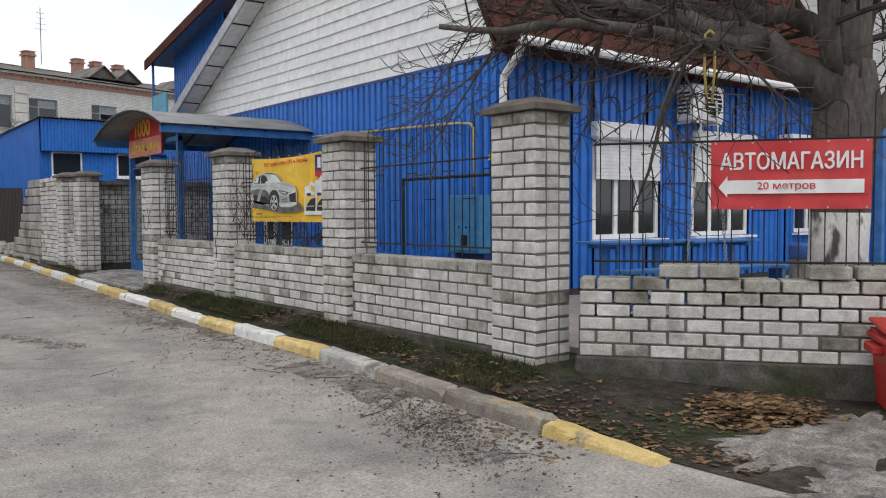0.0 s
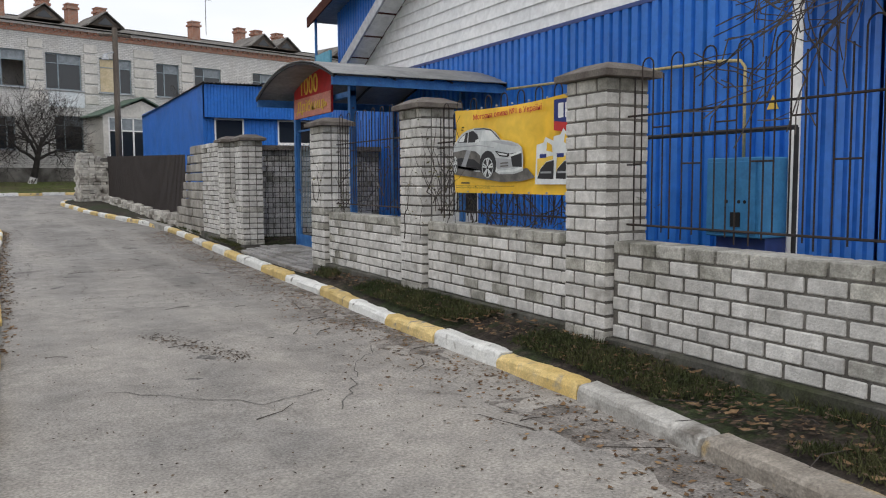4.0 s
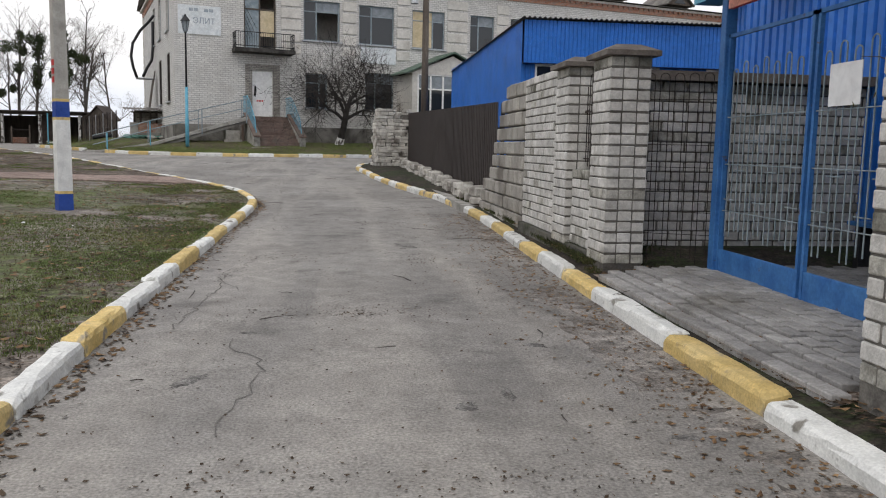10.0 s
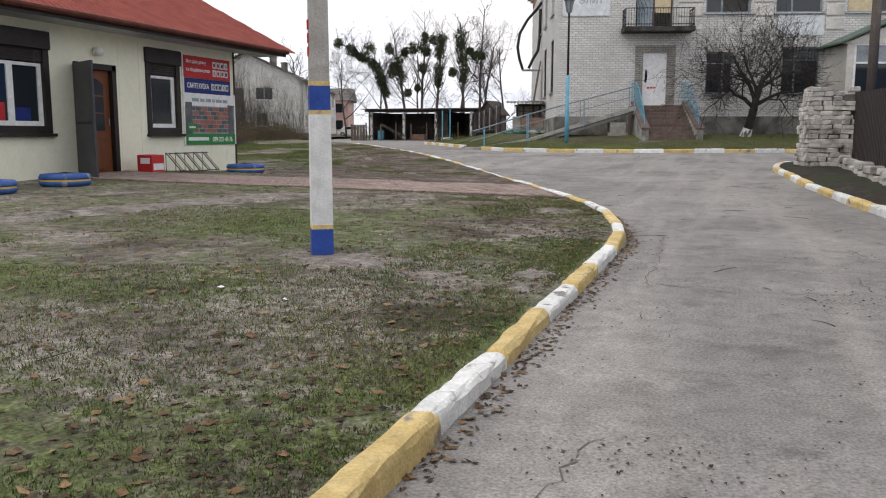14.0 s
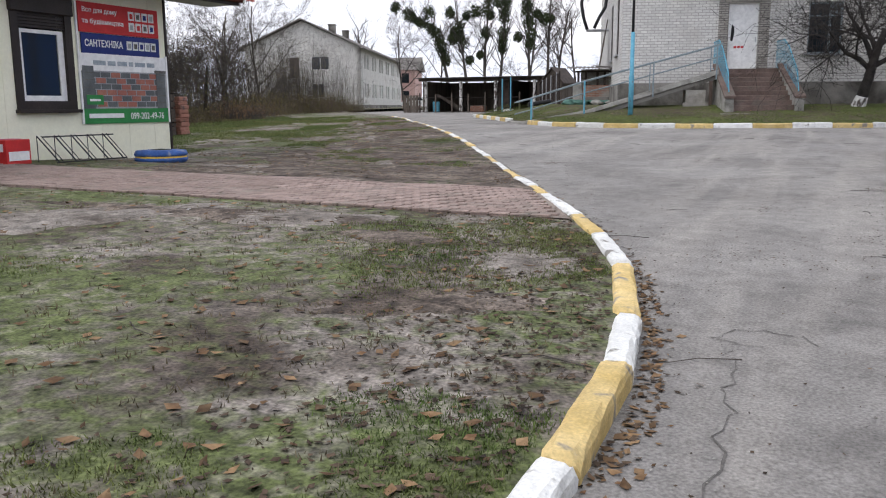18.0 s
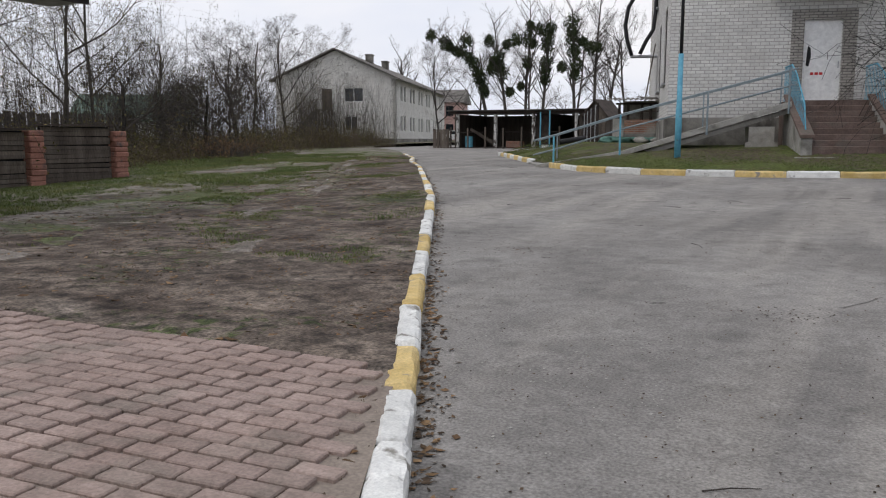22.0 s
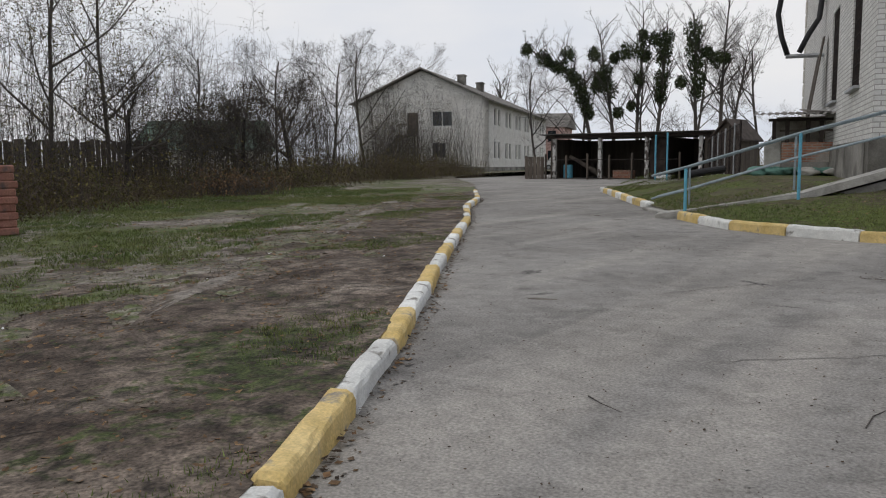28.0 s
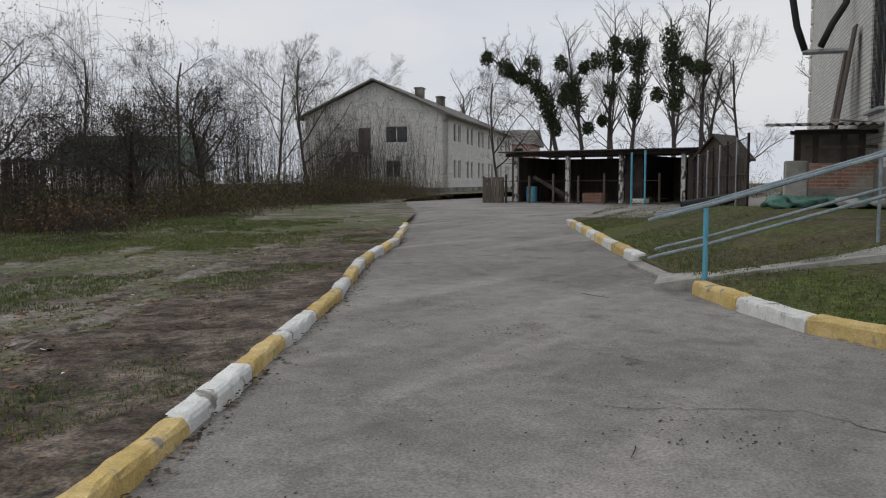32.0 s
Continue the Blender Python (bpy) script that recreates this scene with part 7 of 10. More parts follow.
# entrance: dark frame, brown panelled door, steel shutter door standing open
df = part("door_frame", Geo().box(7.35, -0.05, 0, 7.47, 0.12, 2.36).box(8.38, -0.05, 0, 8.5, 0.12, 2.36).box(7.35, -0.05, 2.24, 8.5, 0.12, 2.36), SHADOW_WOOD, cream)
dd = part("door", Geo().box(7.47, 0.06, 0.04, 8.38, 0.11, 2.24), DOOR_WOOD, cream, "brown panelled wooden door with dark panes")
arc = [(7.62 + 0.58 * k / 8, 1.95 + 0.13 * math.sin(math.pi * k / 8)) for k in range(9)]
part("pane", Geo().prism([(7.62, 1.0)] + arc + [(8.2, 1.0)], "y", 0.05, 0.056), GLASS, dd)
for zz in (1.35, 1.7):
    part("glazing_bar", Geo().box(7.62, 0.044, zz, 8.2, 0.05, zz + 0.025), DOOR_WOOD, dd)
part("lower_panel", Geo().cbox(7.62, 0.045, 0.2, 8.2, 0.06, 0.85, 0.015), DOOR_WOOD, dd)
part("notice", Geo().box(7.62, 0.038, 1.38, 7.9, 0.043, 1.8), INK_WHITE, dd)
part("handle", Geo().tube((8.28, 0.0, 1.1), (8.28, 0.0, 1.25), 0.012, n=6), GALV, dd)
sd = part("steel_shutter_door", Geo().cbox(0, -0.03, 0, 1.0, 0.02, 2.3, 0.008), material("dark_grey_steel_paint", (0.055, 0.055, 0.06), (0.075, 0.075, 0.08), 0.5, fine=20, fine_amt=0.1, bump=0.05), cream, "dark grey steel outer door standing open")
sd.matrix_local = pose(7.33, -0.04, 0.02, 0, 0, -118)
part("door_rib", Geo().box(0.1, -0.04, 1.1, 0.9, -0.03, 1.15), BLACK, sd)
part("threshold", Geo().cbox(7.2, -0.5, -0.25, 8.65, 0.05, 0.02, 0.01), CONCRETE, cream)
ml = part("wall_lamp", Geo().disc_solid((7.95, -0.1, 2.52), [(0.03, 0), (0.1, 0.03), (0.11, 0.1), (0.06, 0.17)], 12), INK_WHITE, cream, "round white bulkhead lamp over the door", smooth=True)
# roof: red ribbed sheets, overhanging eave with pale soffit
EZ = CE + 0.1
PITCH = 0.52
for k in range(15):
    xa = -0.9 + k * 1.05
    g = Geo()
    vs, fs = [], []
    prof = []
    for q in range(6):
        prof += [(q * 0.175, 0.0), (q * 0.175 + 0.1, 0.0), (q * 0.175 + 0.125, 0.025), (q * 0.175 + 0.15, 0.025)]
    rows_ = 15
    for r in range(rows_ + 1):
        f = r / rows_
        for px, pz in prof:
            vs.append((xa + px, -0.75 + f * 4.9, EZ + f * 4.9 * PITCH + pz + (0.018 if r % 2 else 0)))
    w_ = len(prof)
    for r in range(rows_):
        for q in range(w_ - 1):
            b0 = r * w_ + q
            fs.append((b0, b0 + 1, b0 + w_ + 1, b0 + w_))
    part("roof_sheet", g.add(vs, fs), ROOF_RED, cream)
part("roof_back", Geo().prism([(4.15, EZ + 4.9 * PITCH), (8.9, EZ), (8.9, EZ + 0.03), (4.15, EZ + 4.9 * PITCH + 0.03)], "x", -0.9, CL + 1.3), ROOF_RED, cream)
part("fascia", Geo().box(-0.9, -0.78, EZ - 0.14, CL + 1.35, -0.74, EZ + 0.03), SHADOW_WOOD, cream)
part("soffit", Geo().box(-0.85, -0.74, EZ - 0.12, CL + 1.3, 0.0, EZ - 0.1), GALV, cream)
part("gable", Geo().prism([(-0.1, CE), (8.1, CE), (4.15, EZ + 4.6 * PITCH)], "x", CL - 0.2, CL), CREAM, cream)
part("gable", Geo().prism([(-0.1, CE), (8.1, CE), (4.15, EZ + 4.6 * PITCH)], "x", 0.0, 0.2), CREAM, cream)
part("gutter", Geo().tube((-0.9, -0.83, EZ - 0.02), (CL + 1.35, -0.83, EZ - 0.02), 0.06, n=8), ROOF_BROWN, cream)
# printed boards on the wall
ad = thing("advert_board", (-10.9, CS, 0.36), 90, "printed advertising boards showing coloured wall bricks", "board")
X0, X1 = 10.78, 12.82
PY = -0.03


def sheet_box(xa, xb, za, zb, y=PY, t=0.02):
    return Geo().box(xa, y, za, xb, y + t, zb)


part("red_panel", sheet_box(X0 + 0.02, X1 - 0.14, 2.28, 2.8), INK_RED, ad)
part("blue_panel", sheet_box(X0 + 0.05, X1 - 0.14, 1.92, 2.27), INK_BLUE, ad)
part("white_panel", sheet_box(X0 - 0.02, X1 + 0.02, 1.62, 1.92), INK_WHITE, ad)
part("wall_picture", sheet_box(X0 + 0.02, X1 - 0.02, 0.95, 1.62), INK_GREY, ad)
part("green_panel", sheet_box(X0, X1, 0.68, 0.95), INK_GREEN, ad)
part("frame_strip", Geo().box(X1, PY - 0.01, 0.68, X1 + 0.04, PY + 0.02, 1.95), INK_WHITE, ad)
part("frame_strip", Geo().box(X0 - 0.05, PY - 0.01, 0.68, X0 - 0.01, PY + 0.02, 2.8), INK_WHITE, ad)
rng = random.Random(3)
reds = material("printed_brick_red", (0.32, 0.12, 0.09), (0.40, 0.17, 0.12), 0.5, fine_amt=0.15, bump=0)
slates = material("printed_brick_slate", (0.085, 0.095, 0.10), (0.14, 0.15, 0.15), 0.5, fine_amt=0.15, bump=0)
for r in range(6):
    for c in range(8):
        xa = X0 + 0.08 + c * 0.235 + (0.11 if r % 2 else 0)
        if xa + 0.21 < X1 - 0.05:
            part("printed_brick", sheet_box(xa, xa + 0.21, 0.98 + r * 0.105, 0.98 + r * 0.105 + 0.09, PY - 0.006, 0.006), slates if rng.random() < 0.5 or c in (0, 7) else reds, ad)
part("printed_pillar", sheet_box(X1 - 0.28, X1 - 0.05, 0.95, 1.62, PY - 0.012, 0.006), slates, ad)
AT = lambda x, z: pose(X0 + x, PY - 0.006, z) @ pose(0, 0, 0, 90)
lettering("\u0412\u0441\u0435 \u0434\u043b\u044f \u0434\u043e\u043c\u0443", INK_WHITE, ad, AT(0.5, 2.66), 0.78, 0.11, depth=0.002, bold=0.02)
lettering("\u0442\u0430 \u0431\u0443\u0434\u0456\u0432\u043d\u0438\u0446\u0442\u0432\u0430", INK_WHITE, ad, AT(0.56, 2.47), 0.94, 0.11, depth=0.002, bold=0.02)
lettering("\u0421\u0410\u041d\u0422\u0415\u0425\u041d\u0406\u041a\u0410", INK_WHITE, ad, AT(0.55, 2.1), 0.86, 0.13, depth=0.002, bold=0.02)
for r in range(2):
    for c in range(4):
        part("printed_tile", sheet_box(X0 + 1.16 + c * 0.165, X0 + 1.295 + c * 0.165, 2.36 + r * 0.2, 2.52 + r * 0.2, PY - 0.006, 0.006), PALE, ad)
        part("printed_tile_mark", sheet_box(X0 + 1.19 + c * 0.165, X0 + 1.265 + c * 0.165, 2.39 + r * 0.2, 2.48 + r * 0.2, PY - 0.008, 0.002), (INK_GREY, INK_RED, SMOKE, INK_BLUE)[(c + r) % 4], ad)
for c in range(5):
    part("printed_tile", sheet_box(X0 + 1.08 + c * 0.15, X0 + 1.205 + c * 0.15, 2.02, 2.18, PY - 0.006, 0.006), PALE, ad)
    part("printed_tile_mark", sheet_box(X0 + 1.105 + c * 0.15, X0 + 1.18 + c * 0.15, 2.05, 2.14, PY - 0.008, 0.002), (INK_GREY, SMOKE, INK_BLUE)[c % 3], ad)
for k, (xa, xb) in enumerate(((0.28, 0.55), (0.6, 0.78), (0.83, 1.05), (1.1, 1.2), (1.25, 1.5), (1.55, 1.74))):
    part("printed_bar", sheet_box(X0 + xa, X0 + xb, 1.72, 1.80, PY - 0.006, 0.006), SIGN_GREY, ad)
part("printed_pillar", sheet_box(X0 + 0.02, X0 + 0.26, 0.95, 1.7, PY - 0.012, 0.006), slates, ad)
for k in range(5):
    for xa in (X0 + 0.02, X1 - 0.28):
        part("printed_joint", sheet_box(xa, xa + 0.24, 1.06 + k * 0.13, 1.07 + k * 0.13, PY - 0.014, 0.002), SMOKE, ad)
part("printed_capstone", sheet_box(X1 - 0.31, X1 - 0.02, 1.62, 1.67, PY - 0.014, 0.008), SMOKE, ad)
lettering("099-202-49-76", INK_WHITE, ad, pose(X1 - 0.55, PY - 0.005, 0.81) @ pose(0, 0, 0, 90), 0.85, 0.12, bold=0.006)
part("printed_bar", sheet_box(X0 + 0.1, X0 + 0.9, 0.78, 0.86, PY - 0.006, 0.006), INK_WHITE, ad)
part("printed_badge", sheet_box(X0 + 0.06, X0 + 0.43, 1.02, 1.19, PY - 0.022, 0.006), INK_GREEN, ad)
part("printed_bar", sheet_box(X0 + 0.12, X0 + 0.36, 1.08, 1.12, PY - 0.025, 0.003), INK_WHITE, ad)


def tyre(x, y, label, r=0.42):
    z = lawn_z(x, y) - 0.02
    th = thing("painted_tyre", (x, y, z), 0, label, "tyre", group="painted tyre planters")
    part("casing", Geo().disc_solid((0, 0, 0), [(r - 0.06, 0), (r, 0.05), (r + 0.01, 0.09), (r - 0.005, 0.1)], 28), TYRE_BLUE, th, smooth=True)
    part("stripe", Geo().disc_solid((0, 0, 0.1), [(r - 0.01, 0), (r - 0.01, 0.03)], 28), INK_YELLOW, th)
    part("upper_casing", Geo().disc_solid((0, 0, 0.13), [(r - 0.005, 0), (r + 0.01, 0.03), (r - 0.02, 0.09), (r - 0.16, 0.1)], 28), TYRE_BLUE, th, smooth=True)
    part("soil", Geo().disc_solid((0, 0, 0.2), [(r - 0.17, 0), (r - 0.17, 0.02), (0.02, 0.05)], 20), VERGE, th)


for yy in (23.9, 25.4, 27.0):
    tyre(-9.45, yy, "blue tyre planter with a yellow stripe by the shop wall")
tyre(-9.45, 32.6, "blue tyre planter with a yellow stripe beside the advert board", 0.44)
bx = thing("red_bucket_box", (-10.35, 30.35, lawn_z(-10.35, 30.35)), 8, "red and white cardboard box by the door", "box")
part("carton", Geo().cbox(-0.18, -0.24, 0, 0.18, 0.24, 0.38, 0.008), INK_RED, bx)
part("printed_label", Geo().box(0.181, -0.2, 0.06, 0.185, 0.2, 0.2), INK_WHITE, bx)
part("printed_label", Geo().box(-0.1, -0.245, 0.2, 0.12, -0.241, 0.32), INK_WHITE, bx)
part("flap", Geo().box(-0.18, -0.24, 0.38, 0.0, 0.24, 0.386), material("pink_card", (0.5, 0.12, 0.2), bump=0), bx)
rk = thing("bicycle_rack", (-10.3, 31.7, lawn_z(-10.3, 31.7)), 90, "bent black iron bicycle rack", "rack")
for zz in (0.02, 0.42):
    part("rail", Geo().tube((-0.75, 0.05 if zz > 0.1 else -0.25, zz), (0.7, 0.05 if zz > 0.1 else -0.25, zz), 0.012, n=6), BLACK, rk)
for k in range(5):
    part("upright_bar", Geo().tube((-0.85 + k * 0.33, 0.05, 0.02), (-0.85 + k * 0.33, 0.05, 0.44), 0.008, n=6), BLACK, rk)
    part("slanted_bar", Geo().tube((-0.62 + k * 0.33, -0.25, 0.02), (-0.77 + k * 0.33, 0.05, 0.44), 0.008, n=6), BLACK, rk)
    part("slanted_bar", Geo().tube((-0.7 + k * 0.33, -0.25, 0.02), (-0.85 + k * 0.33, 0.05, 0.44), 0.012, n=6), BLACK, rk)

# ---- concrete power pole with painted bands ----
pl = thing("power_pole", (-2.07, 22.58, 0.14), 33, "concrete power pole painted white with blue bands", "pole")


def pole_band(z0, z1, mat, name, grow_=0.0, label=""):
    a0, a1 = 0.098 - 0.005 * z0 + grow_, 0.098 - 0.005 * z1 + grow_
    g = Geo().add([(-a0, -a0, z0), (a0, -a0, z0), (a0, a0, z0), (-a0, a0, z0), (-a1, -a1, z1), (a1, -a1, z1), (a1, a1, z1), (-a1, a1, z1)],
                  [(3, 2, 1, 0), (4, 5, 6, 7), (0, 1, 5, 4), (1, 2, 6, 5), (2, 3, 7, 6), (3, 0, 4, 7)])
    part(name, g, mat, pl, label)


BAND_BLUE = material("blue_band_paint", (0.02, 0.06, 0.28), (0.03, 0.08, 0.34), 0.6, scale=5, fine=40, fine_amt=0.12, bump=0.15)
pole_band(-0.4, 8.5, CONCRETE, "shaft")
pole_band(0.0, 0.26, BAND_BLUE, "blue_band", 0.003)
pole_band(0.26, 0.30, KERB_YELLOW, "yellow_band", 0.003)
pole_band(0.30, 1.32, POLE_WHITE, "white_band", 0.003)
pole_band(1.32, 1.36, KERB_YELLOW, "yellow_band", 0.003)
pole_band(1.36, 1.58, BAND_BLUE, "blue_band", 0.003)
pole_band(1.58, 1.62, KERB_YELLOW, "yellow_band", 0.003)
for q in range(3):
    part("printed_bar", Geo().box(-0.1, -0.06, 1.85 + q * 0.12, -0.088, 0.03, 1.93 + q * 0.12), INK_RED, pl)

# ---- low screen of brick posts and timber slats ----
sc = thing("slat_screen", (-18.9, 40.75, lawn_z(-18.9, 41.5)), math.degrees(math.atan2(2.42, 0.14)), "low dark timber slat screen between red brick posts", "fence")
RED_LUMP = material("rough_red_block", (0.26, 0.12, 0.09), (0.34, 0.17, 0.13), 0.95, scale=3, fine=40, fine_amt=0.25, stain=(0.14, 0.10, 0.09), stain_scale=4, stain_lo=0.55, stain_hi=0.7, bump=0.5, vary=0.15)
rng = random.Random(12)
for x0 in (-2.5, 0.0, 2.42):
    for k in range(10):
        piece("block", brick_mesh(0.4, 0.36, 0.138, RED_LUMP, 0.022), sc, pose(x0 + rng.uniform(-.025, .025), rng.uniform(-.025, .025), k * 0.14 - 0.05, 0, 0, rng.uniform(-5, 5)))
for xa, xb, n in ((-2.28, -0.22, 11), (0.22, 2.2, 12)):
    for k in range(n):
        piece("slat", shared(("slat", round(xb - xa, 2)), lambda: Geo().cbox(0, -0.02, 0, xb - xa, 0.02, 0.105, 0.006).mesh("slat", OLD_WOOD)), sc, pose(xa, 0.03, 0.04 + k * 0.118, rng.uniform(-4, 4), rng.uniform(-0.7, 0.7), 0))
    part("top_sheet", Geo().box(xa - 0.05, -0.14, 0.06 + n * 0.118, xb + 0.02, 0.2, 0.1 + n * 0.118), DARK_WOOD, sc)
    part("bottom_rail", Geo().cbox(xa, -0.03, -0.04, xb, 0.05, 0.035, 0.006), OLD_WOOD, sc)
    part("backing", Geo().box(xa, 0.09, 0.0, xb, 0.11, 0.04 + n * 0.118), DARK, sc)

# ---- garages, wire fence and brick bin store at the end of the road ----
ga = thing("garage_row", (-28.0, 79.4, 0.8), 2.0, "row of open dark garages under a flat slate roof", "garage")
GL, GD, GH = 9.4, 5.5, 2.4
part("back_wall", Geo().box(0, GD, 0, GL, GD + 0.2, GH), OLD_WOOD, ga)
part("side_wall", Geo().box(0, 0.2, 0, 0.15, GD, GH), OLD_WOOD, ga)
part("side_wall", Geo().box(GL - 0.15, 0.0, 0, GL, GD, GH), OLD_WOOD, ga)
part("partition", Geo().box(6.9, 0.6, 0, 6.02, GD, GH), DARK_WOOD, ga)
part("floor_slab", Geo().box(0, 0.1, -0.3, GL, GD, 0.02), PLINTH, ga)
for xx in (0.25, 3.15, 5.95, 8.95):
    part("post", Geo().cbox(xx, -0.08, -0.2, xx + 0.2, 0.12, GH, 0.015), LIME, ga, "whitewashed concrete post")
part("lintel", Geo().box(-0.2, -0.15, GH, GL + 0.2, 0.1, GH + 0.16), DARK_WOOD, ga)
g = corrugated(GL + 0.9, GD + 1.2, 0.2, 0.05, "wave")
rf = part("roof", g, SLATE, ga)
rf.matrix_local = pose(-0.45, -0.6, GH + 0.22, -91.0, 0, 0)
for k in range(3):
    part("junk_board", Geo().box(0, 0, 0, 2.2, 0.05, 0.18), OLD_WOOD, ga).matrix_local = pose(0.9 + 0.4 * k, 0.8 + 0.3 * k, 1.3 - 0.3 * k, 0, 28 + 4 * k, 5)
part("drum", Geo().disc_solid((0.9, 0.7, 0), [(0.28, 0), (0.28, 0.85), (0.26, 0.87)], 14), SKY_PAINT, ga)
part("brick_block", Geo().cbox(3.6, 1.0, 0, 4.7, 1.8, 0.55, 0.05), RED_BRICK, ga)
part("white_tub", Geo().cbox(6.6, -0.3, 0, 7.4, 0.2, 0.3, 0.03), WHITE, ga)
wf = thing("yard_fence", (-29.2, 78.6, 0.75), 0.0, "sagging yard fence of posts, wire and grey boards", "fence")
for k in range(8):
    part("post", Geo().box(k * 1.35, 0, -0.2, k * 1.35 + 0.09, 0.09, 1.45 + 0.1 * (k % 2)), OLD_WOOD, wf)
for zz in (0.15, 1.2):
    part("rail", Geo().tube((0, 0.04, zz), (9.5, 0.04, zz), 0.02, n=5), RUSTY, wf)
for k in range(40):
    part("wire", Geo().tube((1.4 + k * 0.2, 0.03, 0.15), (1.55 + k * 0.2, 0.03, 1.2), 0.004, n=3), RUSTY, wf)
for k in range(5):
    piece("board", shared("yard_board", lambda: Geo().box(0, -0.02, 0, 0.22, 0.02, 1.45).mesh("board", OLD_WOOD)), wf, pose(0.05 + k * 0.26, -0.03, -0.05, 0, 0, 0))
for dx, hh in ((8.25, 2.5), (8.9, 2.6)):
    part("tall_post", Geo().tube((dx, -0.2, -0.3), (dx, -0.2, hh), 0.05, n=7), SKY_PAINT, wf)
# tall wire fence running back to the bin store
tf = thing("wire_fence", (-18.2, 78.9, 0.85), math.degrees(math.atan2(-16.5, 6.6)), "tall rusty wire fence on steel posts", "fence")
for k in range(9):
    part("post", Geo().tube((k * 2.2, 0, -0.3), (k * 2.2, 0, 2.2), 0.035, n=6), GALV if k % 2 else RUSTY, tf)
for zz in (0.2, 1.2, 2.1):
    part("rail", Geo().tube((0, 0, zz), (17.6, 0, zz), 0.015, n=5), RUSTY, tf)
for k in range(120):
    part("wire", shared("wire_up", lambda: Geo().tube((0, 0.02, 0.1), (0, 0.02, 2.1), 0.004, n=3, caps=False).mesh("wire", RUSTY)), RUSTY, tf).location = (k * 0.147, 0, 0)
rng = random.Random(31)
for k in range(58):
    piece("board", shared("fence_board", lambda: Geo().box(0, -0.012, 0, 0.2, 0.012, 1.75).mesh("board", OLD_WOOD)), tf, pose(0.6 + k * 0.285, 0.05, -0.05 + rng.uniform(-0.1, 0.1), 0, rng.uniform(-1.5, 1.5), 0))
sh = thing("timber_shed", (-17.9, 78.4, 0.9), -8, "dark weathered timber shed with a pitched roof", "shed")
part("wall_shell", Geo().prism([(0, 0), (1.5, 0), (1.5, 2.1), (0.75, 2.95), (0, 2.1)], "y", 0, 2), OLD_WOOD, sh)
part("roof", Geo().prism([(-0.2, 1.9), (0.75, 2.98), (1.7, 1.9), (1.7, 2.0), (0.75, 3.08), (-0.2, 2.0)], "y", -0.2, 2.2), DARK_WOOD, sh)
for k in range(6):
    piece("board", shared("shed_board", lambda: Geo().box(0, -0.03, 0, 0.22, 0, 2.05).mesh("board", OLD_WOOD)), sh, pose(0.02 + k * 0.24, 0, 0))
bs = thing("bin_store", (-10.35, 60.85, 1.22), OB_TURN, "broken red brick bin store under a wavy slate roof", "shed")
RED_ROUGH = material("patchy_red_brick", (0.30, 0.13, 0.08), (0.40, 0.20, 0.13), 0.95, scale=1.5, fine=40, fine_amt=0.25, stain=(0.36, 0.33, 0.29), stain_scale=0.9, stain_lo=0.5, stain_hi=0.62, bump=0.5, brick=(0.26, 0.077, 0.014), mortar=(0.32, 0.29, 0.26))
part("low_wall", Geo().box(0.35, 0, -0.3, 3.6, 0.25, 1.05), RED_ROUGH, bs, "low patchy red brick wall")
part("end_pier", Geo().cbox(-0.1, -0.05, -0.3, 0.35, 0.35, 1.1, 0.02), CONCRETE, bs)
part("back_wall", Geo().box(0.3, 2.4, -0.3, 3.6, 2.6, 1.9), BLOCK, bs)
for xx in (0.1, 0.45, 1.0, 1.35):
    part("post", Geo().box(xx, 0.08, 1.05, xx + 0.11, 0.2, 1.7), DARK_WOOD, bs)
part("white_block", Geo().cbox(1.9, 0.05, 1.05, 2.5, 0.3, 1.4, 0.02), BRICK, bs)
part("beam", Geo().box(0.0, 0.1, 1.66, 3.6, 0.2, 1.74), DARK_WOOD, bs)
part("rail", Geo().box(0.3, 0.1, 1.36, 3.6, 0.15, 1.42), OLD_WOOD, bs)
part("render_skirt", Geo().cbox(0.36, -0.02, -0.3, 3.6, 0.0, 0.5, 0.006), PLINTH, bs, "grey render over the lower bricks")
g = corrugated(4.2, 3.2, 0.2, 0.06, "wave")
rf = part("roof", g, SLATE, bs)
rf.matrix_local = pose(-0.4, -0.5, 1.8, -86.0, 0, 0)
part("loose_slate", Geo().box(0, 0, 0, 0.9, 0.5, 0.03), SLATE, bs).matrix_local = pose(1.0, 0.2, 1.93, 8, 3, 20)
rng = random.Random(17)


def sack(name, mat, rng):
    g = Geo()
    n, m, sd = 14, 8, rng.uniform(0, 50)
    vs, fs = [], []
    for j in range(m + 1):
        a = math.pi * j / m
        for i in range(n):
            b = 2 * math.pi * i / n
            w = 1 + 0.7 * noise.noise((math.cos(b) * 1.7 + j * 0.9, math.sin(b) * 1.7, sd))
            vs.append((0.42 * math.sin(a) * math.cos(b) * w, 0.26 * math.sin(a) * math.sin(b) * w, 0.11 + 0.12 * math.cos(a) * w))
    for j in range(m):
        for i in range(n):
            fs.append((j * n + i, j * n + (i + 1) % n, (j + 1) * n + (i + 1) % n, (j + 1) * n + i))
    return g.add(vs, fs).mesh(name, mat, smooth=True)


